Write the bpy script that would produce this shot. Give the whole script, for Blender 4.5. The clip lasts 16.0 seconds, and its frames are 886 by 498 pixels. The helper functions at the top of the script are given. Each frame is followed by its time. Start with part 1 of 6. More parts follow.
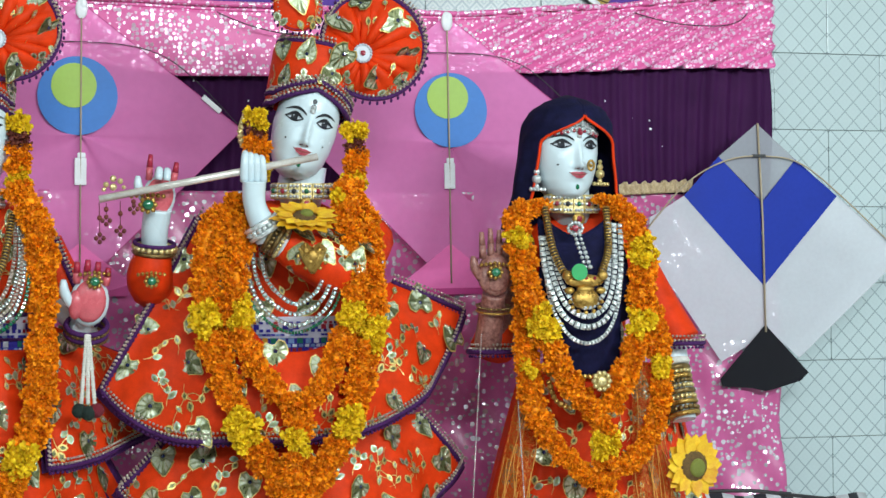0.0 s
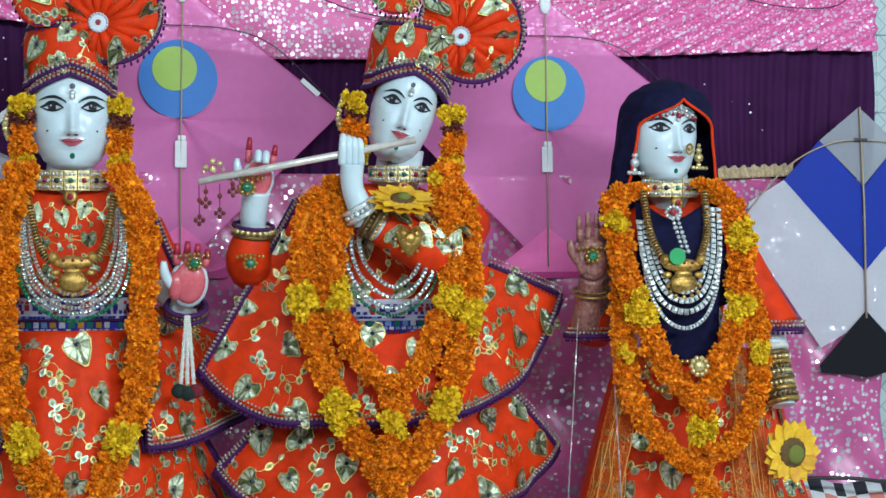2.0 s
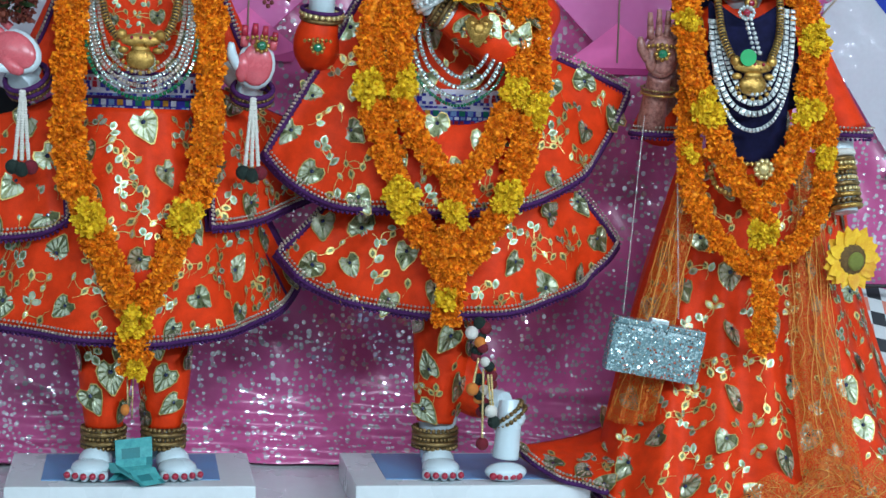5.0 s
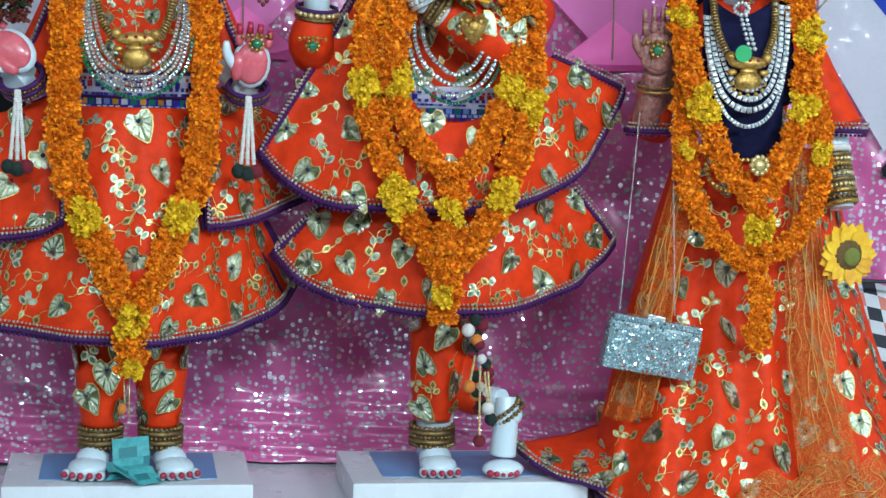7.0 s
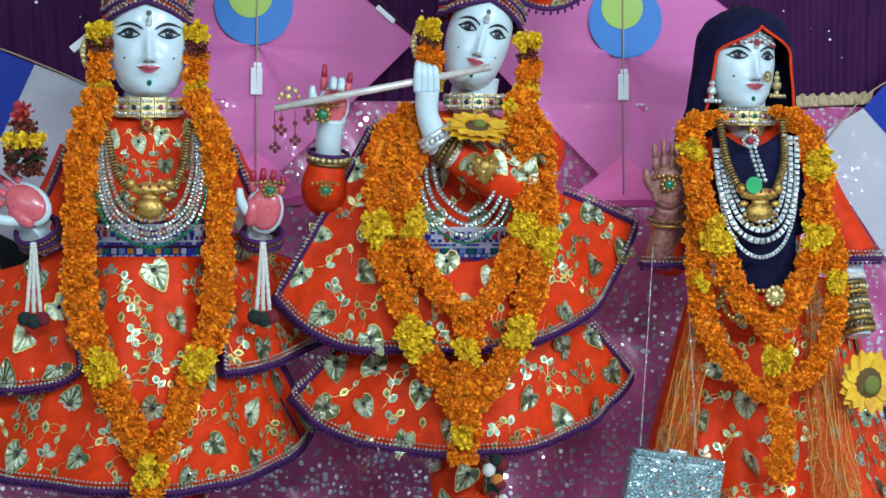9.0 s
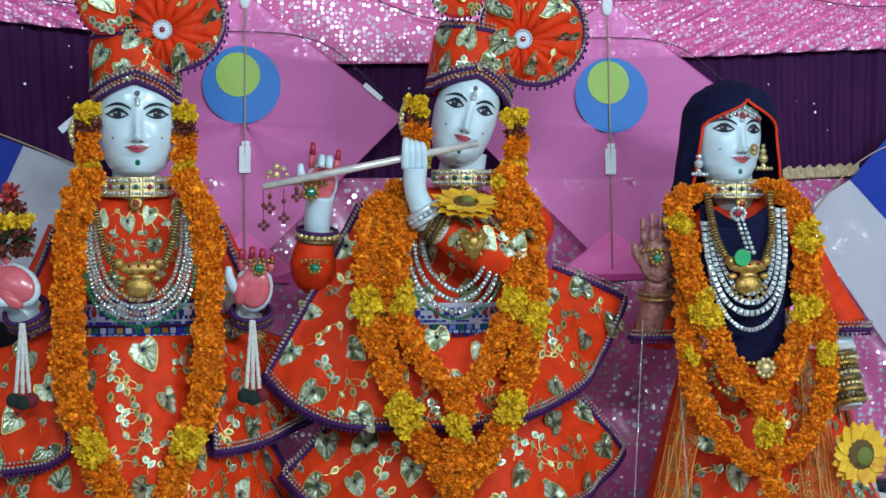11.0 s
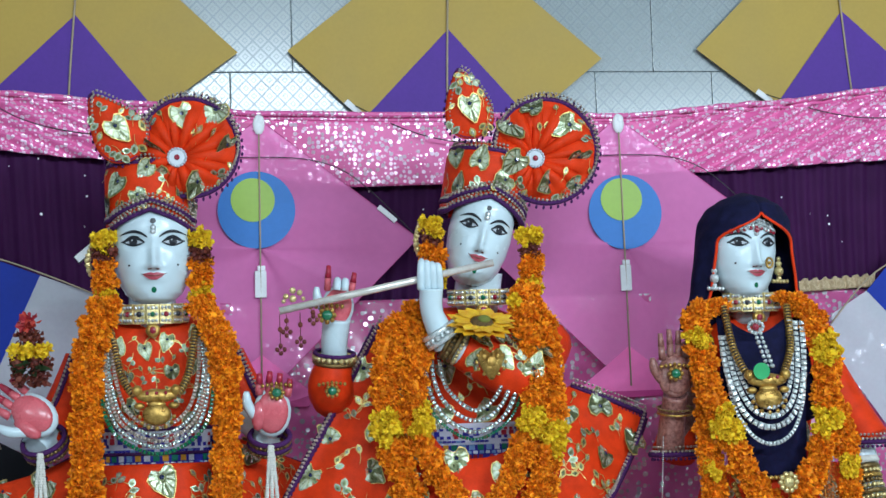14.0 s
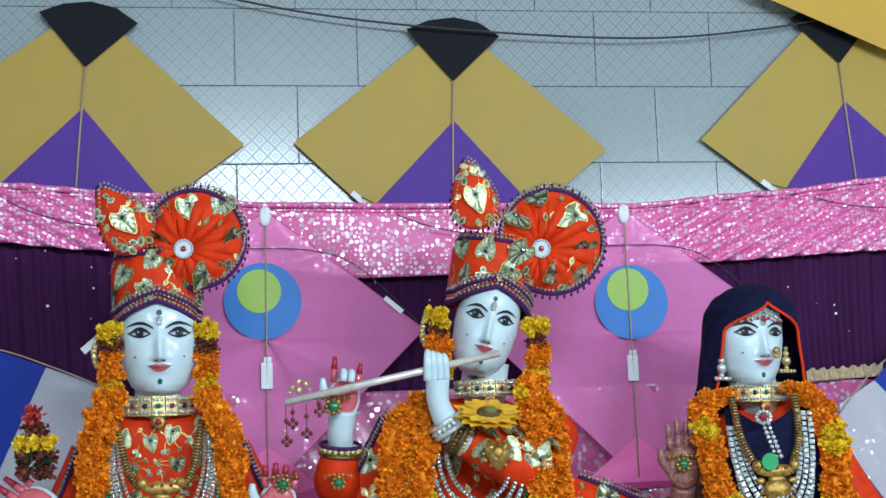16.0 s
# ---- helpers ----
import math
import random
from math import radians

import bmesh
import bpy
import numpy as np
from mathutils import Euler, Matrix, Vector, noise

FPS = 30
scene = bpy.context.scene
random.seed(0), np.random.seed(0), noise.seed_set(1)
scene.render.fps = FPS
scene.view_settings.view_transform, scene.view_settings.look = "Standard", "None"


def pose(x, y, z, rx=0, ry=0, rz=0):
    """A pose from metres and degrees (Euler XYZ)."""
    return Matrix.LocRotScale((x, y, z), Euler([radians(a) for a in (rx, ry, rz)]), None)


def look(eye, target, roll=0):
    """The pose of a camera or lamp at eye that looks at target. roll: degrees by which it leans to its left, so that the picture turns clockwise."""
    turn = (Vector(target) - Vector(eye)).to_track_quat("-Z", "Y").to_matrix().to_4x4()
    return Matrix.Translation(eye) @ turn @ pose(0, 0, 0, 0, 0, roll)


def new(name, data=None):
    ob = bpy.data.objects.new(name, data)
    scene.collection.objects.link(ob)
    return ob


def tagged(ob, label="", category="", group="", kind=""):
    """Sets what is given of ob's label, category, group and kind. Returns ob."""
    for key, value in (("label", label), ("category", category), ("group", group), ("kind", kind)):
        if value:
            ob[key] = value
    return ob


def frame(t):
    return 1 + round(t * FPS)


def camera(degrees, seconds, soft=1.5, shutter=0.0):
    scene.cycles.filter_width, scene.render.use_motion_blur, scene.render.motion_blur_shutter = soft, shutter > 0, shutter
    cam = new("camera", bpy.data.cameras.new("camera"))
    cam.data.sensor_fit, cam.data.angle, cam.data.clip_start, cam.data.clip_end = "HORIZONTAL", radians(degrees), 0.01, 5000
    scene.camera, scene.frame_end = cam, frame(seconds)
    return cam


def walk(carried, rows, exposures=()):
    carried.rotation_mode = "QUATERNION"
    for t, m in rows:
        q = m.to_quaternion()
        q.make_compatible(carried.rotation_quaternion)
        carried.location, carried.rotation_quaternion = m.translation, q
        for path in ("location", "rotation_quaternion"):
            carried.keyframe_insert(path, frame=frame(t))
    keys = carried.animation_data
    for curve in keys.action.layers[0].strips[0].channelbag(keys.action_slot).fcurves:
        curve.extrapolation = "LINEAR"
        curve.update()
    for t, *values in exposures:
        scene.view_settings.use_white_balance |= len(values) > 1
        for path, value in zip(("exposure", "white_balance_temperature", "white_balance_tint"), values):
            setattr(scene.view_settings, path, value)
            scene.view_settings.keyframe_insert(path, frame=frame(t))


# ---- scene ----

# ---- camera ----
cam = camera(28.0, 16.0, soft=1.5)
EYE = (0.0, 0.0, 1.5)
TURNS = [
    (0.0, 91.43, 0.49, -15.0), (0.5, 91.16, 0.42, -13.71), (1.0, 91.14, 0.08, -13.3), (1.5, 91.08, 0.12, -12.49),
    (2.0, 90.91, 0.14, -11.88), (2.5, 90.64, 0.15, -11.27), (3.0, 89.69, -0.06, -10.47), (3.5, 88.4, -0.44, -9.74),
    (4.0, 86.57, -1.45, -9.63), (4.5, 85.59, -1.76, -9.58), (5.0, 84.15, -2.11, -9.72), (5.2, 83.79, -2.12, -9.77),
    (6.2, 83.1, -2.1, -9.85), (7.3, 84.76, -1.65, -9.83), (7.5, 85.24, -1.49, -9.78), (8.0, 86.39, -0.85, -9.66),
    (8.5, 87.58, -0.4, -9.51), (10.8, 90.81, 0.58, -9.74), (11.0, 91.03, 0.56, -9.82), (11.5, 91.9, 0.77, -9.71),
    (12.0, 92.74, 0.99, -9.62), (12.5, 93.14, 1.28, -9.39), (13.0, 93.66, 1.52, -9.28), (13.5, 94.31, 1.83, -9.17),
    (14.0, 94.92, 1.83, -9.23), (14.5, 95.78, 1.7, -9.37), (15.0, 96.42, 1.7, -9.19), (15.5, 97.07, 1.77, -9.17),
    (16.0, 97.85, 1.99, -9.01),
]
walk(cam, [(t, pose(*EYE, rx, ry, rz)) for t, rx, ry, rz in TURNS], exposures=[(0.0, -0.08, 6600, 10), (1.5, -0.15, 6250, 10), (3.0, -0.42, 5850, 10), (4.0, -0.36, 5850, 10), (5.2, -0.18, 5850, 10), (7.5, -0.08, 5850, 10), (8.5, -0.12, 5850, 10), (11.0, -0.42, 5800, 10), (14.0, -0.28, 5900, 10), (16.0, -0.25, 5900, 10)])

# ---- light: white tube lamps over and before the altar, all out of view ----
world = bpy.data.worlds.new("hall_air")
scene.world = world
world.use_nodes = True
world.node_tree.nodes["Background"].inputs[0].default_value = (0.85, 0.93, 1.0, 1)
world.node_tree.nodes["Background"].inputs[1].default_value = 0.06


def tube_lamp(x, y, z, length, watts, target, wide=0.12):
    lamp = bpy.data.lights.new("unseen_tube_light", "AREA")
    lamp.shape, lamp.size, lamp.size_y, lamp.energy = "RECTANGLE", length, wide, watts
    lamp.color = (0.84, 0.97, 1.0)
    ob = new("unseen_tube_light", lamp)
    ob.matrix_world = look((x, y, z), target)
    return ob


# middle tube, set where its reflection meets the wall tiles
tube_lamp(0.45, -0.7, 2.86, 1.4, 78, (0.6, 3.2, 0.9))
# side tubes added without a known source, to even out left and right
tube_lamp(-1.5, -0.3, 2.45, 1.3, 16, (0.5, 3.2, 1.0))
tube_lamp(2.3, -0.1, 2.5, 1.3, 74, (0.8, 3.2, 1.0))


# ---- materials ----
def nodes_of(name):
    m = bpy.data.materials.new(name)
    m.use_nodes = True
    t = m.node_tree
    return m, t, t.nodes["Principled BSDF"]


def add(t, kind, **values):
    n = t.nodes.new(kind)
    for k, v in values.items():
        n.inputs[k].default_value = v
    return n


def math_node(t, op, a, b=None):
    n = t.nodes.new("ShaderNodeMath")
    n.operation = op
    for i, v in enumerate((a, b)):
        if v is None:
            continue
        if isinstance(v, (int, float)):
            n.inputs[i].default_value = v
        else:
            t.links.new(v, n.inputs[i])
    return n.outputs[0]


def mix_col(t, fac, a, b):
    n = t.nodes.new("ShaderNodeMix")
    n.data_type = "RGBA"
    for socket, v in ((n.inputs[0], fac), (n.inputs[6], a), (n.inputs[7], b)):
        if isinstance(v, (int, float)):
            socket.default_value = v
        elif isinstance(v, tuple):
            socket.default_value = (*v, 1)
        else:
            t.links.new(v, socket)
    return n.outputs[2]


def surface(name, col, rough=0.6, metal=0.0, col2=None, scale=25.0, fine=350.0, bump=0.15, var=0.18, rand=0.0, sheen=0.0, coat=0.0, spec=0.5):
    """A surface of two tones, patchy at two scales, with a fine relief."""
    m, t, b = nodes_of(name)
    co = add(t, "ShaderNodeTexCoord").outputs["Object"]
    big = add(t, "ShaderNodeTexNoise", Scale=scale, Detail=4.0)
    small = add(t, "ShaderNodeTexNoise", Scale=fine, Detail=3.0)
    t.links.new(co, big.inputs["Vector"])
    t.links.new(co, small.inputs["Vector"])
    dark = col2 or tuple(c * (1 - var) for c in col)
    ramp = t.nodes.new("ShaderNodeValToRGB")
    ramp.color_ramp.elements[0].position, ramp.color_ramp.elements[1].position = 0.35, 0.65
    t.links.new(math_node(t, "ADD", math_node(t, "MULTIPLY", big.outputs[0], 0.65), math_node(t, "MULTIPLY", small.outputs[0], 0.35)), ramp.inputs[0])
    ramp.color_ramp.elements[0].color, ramp.color_ramp.elements[1].color = (*dark, 1), (*col, 1)
    out = ramp.outputs[0]
    if rand:
        hsv = add(t, "ShaderNodeHueSaturation")
        info = t.nodes.new("ShaderNodeObjectInfo")
        geo = t.nodes.new("ShaderNodeNewGeometry")
        r = math_node(t, "FRACT", math_node(t, "ADD", info.outputs["Random"], geo.outputs["Random Per Island"]))
        t.links.new(math_node(t, "ADD", math_node(t, "MULTIPLY", r, rand), 1 - rand * 0.6), hsv.inputs["Value"])
        t.links.new(math_node(t, "ADD", math_node(t, "MULTIPLY", r, 0.018), 0.488), hsv.inputs["Hue"])
        t.links.new(out, hsv.inputs["Color"])
        out = hsv.outputs[0]
    t.links.new(out, b.inputs["Base Color"])
    b.inputs["Metallic"].default_value = metal
    b.inputs["Sheen Weight"].default_value = sheen
    b.inputs["Coat Weight"].default_value = coat
    b.inputs["Specular IOR Level"].default_value = spec
    t.links.new(math_node(t, "ADD", math_node(t, "MULTIPLY", big.outputs[0], 0.2), rough - 0.1), b.inputs["Roughness"])
    if bump:
        n = add(t, "ShaderNodeBump", Strength=bump, Distance=0.002)
        t.links.new(small.outputs[0], n.inputs["Height"])
        t.links.new(n.outputs[0], b.inputs["Normal"])
    return m


def sequin_cloth(name, col, col2, dots=70.0, size=0.33, amount=0.5, rough=0.42, silver=(0.8, 0.78, 0.84), tilt=0.5, foil=0.6, spec=0.4):
    """Satin with round foil dots of uneven size, each tilted its own way."""
    m, t, b = nodes_of(name)
    co = add(t, "ShaderNodeTexCoord").outputs["Object"]
    vor = add(t, "ShaderNodeTexVoronoi", Scale=dots, Randomness=0.75)
    patch = add(t, "ShaderNodeTexNoise", Scale=9.0, Detail=2.0)
    tone = add(t, "ShaderNodeTexNoise", Scale=14.0, Detail=5.0)
    for n in (vor, patch, tone):
        t.links.new(co, n.inputs["Vector"])
    sep = t.nodes.new("ShaderNodeSeparateColor")
    t.links.new(vor.outputs["Color"], sep.inputs[0])
    radius = math_node(t, "MULTIPLY", math_node(t, "ADD", math_node(t, "MULTIPLY", sep.outputs[0], 0.6), 0.5), size)
    inside = math_node(t, "LESS_THAN", vor.outputs["Distance"], radius)
    keep = math_node(t, "LESS_THAN", math_node(t, "ADD", math_node(t, "MULTIPLY", sep.outputs[1], 0.5), math_node(t, "MULTIPLY", patch.outputs[0], 0.5)), amount)
    dot = math_node(t, "MULTIPLY", inside, keep)
    base = mix_col(t, tone.outputs[0], col2, col)
    t.links.new(mix_col(t, dot, base, silver), b.inputs["Base Color"])
    t.links.new(math_node(t, "MULTIPLY", dot, foil), b.inputs["Metallic"])
    t.links.new(math_node(t, "ADD", math_node(t, "MULTIPLY", dot, -0.14), rough), b.inputs["Roughness"])
    geo = t.nodes.new("ShaderNodeNewGeometry")
    off = t.nodes.new("ShaderNodeVectorMath")
    off.operation = "SUBTRACT"
    off.inputs[1].default_value = (0.5, 0.5, 0.5)
    t.links.new(vor.outputs["Color"], off.inputs[0])
    sc = t.nodes.new("ShaderNodeVectorMath")
    sc.operation = "SCALE"
    t.links.new(off.outputs[0], sc.inputs[0])
    t.links.new(math_node(t, "MULTIPLY", dot, tilt), sc.inputs[3])
    total = t.nodes.new("ShaderNodeVectorMath")
    total.operation = "ADD"
    t.links.new(geo.outputs["Normal"], total.inputs[0])
    t.links.new(sc.outputs[0], total.inputs[1])
    unit = t.nodes.new("ShaderNodeVectorMath")
    unit.operation = "NORMALIZE"
    t.links.new(total.outputs[0], unit.inputs[0])
    t.links.new(unit.outputs[0], b.inputs["Normal"])
    b.inputs["Specular IOR Level"].default_value = spec
    return m


def lattice_tile(name, period_x, period_z, col, line, thin=0.44, flower=0.45):
    """Glazed tile with an embossed diamond lattice and a small flower in each diamond."""
    m, t, b = nodes_of(name)
    co = add(t, "ShaderNodeTexCoord").outputs["Object"]
    sep = t.nodes.new("ShaderNodeSeparateXYZ")
    t.links.new(co, sep.inputs[0])
    x = math_node(t, "DIVIDE", sep.outputs[0], period_x)
    z = math_node(t, "DIVIDE", sep.outputs[2], period_z)
    near = []
    for op in ("ADD", "SUBTRACT"):
        fr = math_node(t, "FRACT", math_node(t, op, x, z))
        near.append(math_node(t, "ABSOLUTE", math_node(t, "SUBTRACT", fr, 0.5)))
    edge = math_node(t, "MAXIMUM", near[0], near[1])
    on_line = math_node(t, "GREATER_THAN", edge, thin)
    heart = math_node(t, "LESS_THAN", math_node(t, "ABSOLUTE", math_node(t, "SUBTRACT", edge, 0.17)), 0.05)
    mask = math_node(t, "ADD", on_line, math_node(t, "MULTIPLY", heart, flower))
    tone = add(t, "ShaderNodeTexNoise", Scale=5.0, Detail=5.0)
    t.links.new(co, tone.inputs["Vector"])
    info = t.nodes.new("ShaderNodeObjectInfo")
    glaze = mix_col(t, math_node(t, "ADD", math_node(t, "MULTIPLY", tone.outputs[0], 0.7), math_node(t, "MULTIPLY", info.outputs["Random"], 0.3)), tuple(c * 0.86 for c in col), col)
    t.links.new(mix_col(t, mask, glaze, line), b.inputs["Base Color"])
    t.links.new(math_node(t, "ADD", math_node(t, "MULTIPLY", mask, 0.12), 0.15), b.inputs["Roughness"])
    n = add(t, "ShaderNodeBump", Strength=0.8, Distance=0.0016)
    t.links.new(mask, n.inputs["Height"])
    t.links.new(n.outputs[0], b.inputs["Normal"])
    return m


PLASTER = surface("white_plaster", (0.72, 0.74, 0.74), 0.8, scale=3, fine=80, var=0.1)
STONE = surface("floor_stone", (0.45, 0.43, 0.40), 0.35, scale=6, fine=120, var=0.2)
GROUT = surface("grey_grout", (0.50, 0.56, 0.57), 0.85, fine=500)
MARBLE = surface("white_marble", (0.70, 0.74, 0.76), 0.28, scale=7, fine=60, var=0.10, bump=0.03)
SKIN = surface("polished_white_marble", (0.60, 0.71, 0.76), 0.26, scale=12, fine=90, var=0.05, bump=0.02, coat=0.25)
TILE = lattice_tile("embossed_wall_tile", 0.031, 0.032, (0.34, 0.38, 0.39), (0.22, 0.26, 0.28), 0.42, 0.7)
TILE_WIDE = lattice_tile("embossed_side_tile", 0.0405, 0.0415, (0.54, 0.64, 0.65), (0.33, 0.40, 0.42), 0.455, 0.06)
PINK_BAND = sequin_cloth("pink_foil_dot_satin", (0.82, 0.16, 0.42), (0.62, 0.10, 0.30), dots=112, size=0.50, amount=0.95, tilt=0.6, silver=(0.95, 0.70, 0.86), foil=0.55)
PINK_DROP = sequin_cloth("magenta_foil_dot_satin", (0.70, 0.145, 0.37), (0.40, 0.06, 0.20), dots=88, size=0.46, amount=0.72, rough=0.30, silver=(0.88, 0.80, 0.88), spec=0.6, foil=0.62, tilt=0.28)
PURPLE = sequin_cloth("dark_purple_velvet", (0.058, 0.010, 0.066), (0.028, 0.004, 0.036), dots=55, size=0.14, amount=0.30, rough=0.7, spec=0.12)
K_PINK = surface("pink_kite_paper", (0.95, 0.26, 0.62), 0.5, scale=6, fine=60, var=0.10, bump=0.12, spec=0.2)
K_FLAP = surface("pink_tail_paper", (0.94, 0.19, 0.50), 0.5, scale=8, fine=60, var=0.12, bump=0.1, spec=0.2)
K_MAGENTA = surface("magenta_kite_paper", (0.55, 0.04, 0.24), 0.5, scale=6, fine=120, var=0.12, bump=0.05)
K_BLUE = surface("sky_blue_kite_paper", (0.05, 0.20, 0.58), 0.5, scale=8, fine=120, var=0.1, bump=0.05, spec=0.3)
K_GREEN = surface("lime_kite_paper", (0.34, 0.52, 0.07), 0.5, scale=8, fine=120, var=0.1, bump=0.05)
K_YELLOW = surface("mustard_kite_paper", (0.45, 0.30, 0.050), 0.5, scale=6, fine=120, var=0.1, bump=0.05, spec=0.3)
K_ORANGE = surface("orange_yellow_kite_paper", (0.62, 0.36, 0.04), 0.5, scale=6, fine=120, var=0.12, bump=0.05, spec=0.3)
K_VIOLET = surface("violet_kite_paper", (0.105, 0.038, 0.31), 0.5, scale=8, fine=120, var=0.15, bump=0.05, spec=0.15)
K_BLACK = surface("black_kite_paper", (0.010, 0.010, 0.014), 0.7, scale=8, fine=120, bump=0.05, spec=0.15)
K_ROYAL = surface("royal_blue_kite_paper", (0.013, 0.036, 0.34), 0.5, scale=8, fine=120, var=0.15, bump=0.05, spec=0.15)
K_WHITE = surface("thin_white_kite_paper", (0.72, 0.73, 0.79), 0.5, scale=5, fine=120, var=0.1, bump=0.05, spec=0.2)
K_GREY = surface("clear_grey_kite_paper", (0.34, 0.35, 0.40), 0.4, scale=5, fine=120, var=0.12, bump=0.05)
for thin, cover in ((K_WHITE, 0.52), (K_GREY, 0.60), (K_PINK, 0.66)):
    thin.node_tree.nodes["Principled BSDF"].inputs["Alpha"].default_value = cover
BAMBOO = surface("split_bamboo", (0.42, 0.33, 0.22), 0.6, scale=40, fine=400)
WIRE = surface("black_cable", (0.02, 0.02, 0.022), 0.5)
TAPE = surface("white_paper_tag", (0.85, 0.86, 0.88), 0.5)
RED = surface("orange_red_silk", (0.78, 0.045, 0.004), 0.55, scale=40, fine=700, var=0.3, bump=0.25, spec=0.15)
TRIM = surface("purple_braid", (0.085, 0.020, 0.115), 0.7, scale=300, fine=900, col2=(0.04, 0.008, 0.07), bump=0.5, spec=0.2)


# ---- building helpers ----
def part(name, bm, material, parent=None, label="", smooth=False, kind=""):
    me = bpy.data.meshes.new(name)
    bm.to_mesh(me)
    bm.free()
    for one in material if isinstance(material, (list, tuple)) else (material,):
        me.materials.append(one)
    if smooth:
        for p in me.polygons:
            p.use_smooth = True
    ob = new(name, me)
    ob.parent = parent
    if label or kind:
        tagged(ob, label, kind=kind)
    return ob


def thing(name, label, category, group="", at=(0, 0, 0), kind=""):
    ob = new(name)
    ob.empty_display_size = 0.05
    ob.location = at
    return tagged(ob, label, category, group, kind)


def box(bm, x0, x1, y0, y1, z0, z1, bevel=0.0):
    made = bmesh.ops.create_cube(bm, size=1.0, matrix=Matrix.LocRotScale(((x0 + x1) / 2, (y0 + y1) / 2, (z0 + z1) / 2), None, (x1 - x0, y1 - y0, z1 - z0)))
    if bevel:
        edges = list({e for v in made["verts"] for e in v.link_edges})
        bmesh.ops.bevel(bm, geom=edges, offset=bevel, segments=2, affect="EDGES", profile=0.7)


def sheet(bm, fn, nu, nv, wrap=False, mat=0):
    """A grid of fn(u, v) with u and v from 0 to 1."""
    rows = []
    for i in range(nu + (0 if wrap else 1)):
        rows.append([bm.verts.new(fn(i / nu, j / nv)) for j in range(nv + 1)])
    for i in range(nu):
        a, b = rows[i], rows[(i + 1) % len(rows)]
        for j in range(nv):
            f = bm.faces.new((a[j], b[j], b[j + 1], a[j + 1]))
            f.material_index, f.smooth = mat, True
    return rows


def tube(bm, points, radius, sides=8, mat=0, closed=False, caps=True):
    """A round tube through points; radius is a number or one for each point."""
    pts = [Vector(p) for p in points]
    n = len(pts)
    rings = []
    side = None
    for i, p in enumerate(pts):
        d = (pts[(i + 1) % n] - pts[i - 1]) if closed else (pts[min(i + 1, n - 1)] - pts[max(i - 1, 0)])
        d.normalize()
        if side is None:
            side = d.orthogonal().normalized()
        side = (side - d * side.dot(d)).normalized()
        other = d.cross(side)
        r = radius[i] if isinstance(radius, (list, tuple)) else radius
        rings.append([bm.verts.new(p + (side * math.cos(a) + other * math.sin(a)) * r) for a in (2 * math.pi * k / sides for k in range(sides))])
    for i in range(n if closed else n - 1):
        a, b = rings[i], rings[(i + 1) % n]
        for k in range(sides):
            f = bm.faces.new((a[k], a[(k + 1) % sides], b[(k + 1) % sides], b[k]))
            f.smooth, f.material_index = True, mat
    if caps and not closed:
        for ring in (rings[0][::-1], rings[-1]):
            f = bm.faces.new(ring)
            f.material_index = mat


def slab(bm, outline, y, thick, mat=0):
    """A flat piece with that outline of (x, z), facing the hall at y."""
    front = [bm.verts.new((x, y, z)) for x, z in outline]
    back = [bm.verts.new((x, y + thick, z)) for x, z in outline]
    n = len(outline)
    faces = [bm.faces.new(front), bm.faces.new(back[::-1])]
    faces += [bm.faces.new((front[k], back[k], back[(k + 1) % n], front[(k + 1) % n])) for k in range(n)]
    for f in faces:
        f.material_index = mat
    bmesh.ops.recalc_face_normals(bm, faces=faces)


def blob(bm, centre, size, mat=0, seg=12, turn=None):
    made = bmesh.ops.create_uvsphere(bm, u_segments=seg, v_segments=max(6, seg * 2 // 3), radius=1.0,
                                     matrix=Matrix.LocRotScale(centre, turn, size if isinstance(size, tuple) else (size,) * 3))
    for f in {f for v in made["verts"] for f in v.link_faces}:
        f.smooth, f.material_index = True, mat


def spline(points, n):
    """n + 1 points along a smooth curve through the given ones."""
    pts = [Vector(p) for p in points]
    out = []
    for k in range(n + 1):
        s = k / n * (len(pts) - 1)
        i = min(int(s), len(pts) - 2)
        t = s - i
        a, b, c, d = pts[max(i - 1, 0)], pts[i], pts[i + 1], pts[min(i + 2, len(pts) - 1)]
        out.append(0.5 * ((2 * b) + (c - a) * t + (2 * a - 5 * b + 4 * c - d) * t * t + (3 * b - a - 3 * c + d) * t ** 3))
    return out


def along(table, s):
    """Smooth value in a table of (s, value)."""
    if s <= table[0][0]:
        return table[0][1]
    for (a, va), (b, vb) in zip(table, table[1:]):
        if s <= b:
            k = (s - a) / (b - a)
            return va + (vb - va) * (0.5 * k + 0.5 * k * k * (3 - 2 * k))
    return table[-1][1]


# ---- the hall ----
bm = bmesh.new()
box(bm, -3.0, 4.0, -3.0, 3.75, -0.1, 0.0)
tagged(part("floor", bm, STONE), "polished grey stone floor of the hall", "floor", kind="structure")
bm = bmesh.new()
box(bm, -3.0, 4.0, -3.0, 3.75, 3.2, 3.3)
tagged(part("ceiling", bm, PLASTER), "white painted plaster ceiling", "ceiling", kind="structure")
for name, dims in (("wall_west", (-3.1, -3.0, -3.0, 3.75, 0, 3.2)), ("wall_east", (4.0, 4.1, -3.0, 3.75, 0, 3.2)), ("wall_south", (-3.1, 4.1, -3.1, -3.0, 0, 3.2))):
    bm = bmesh.new()
    box(bm, *dims)
    tagged(part(name, bm, PLASTER), "plain white painted hall wall", "wall", kind="structure")
bm = bmesh.new()
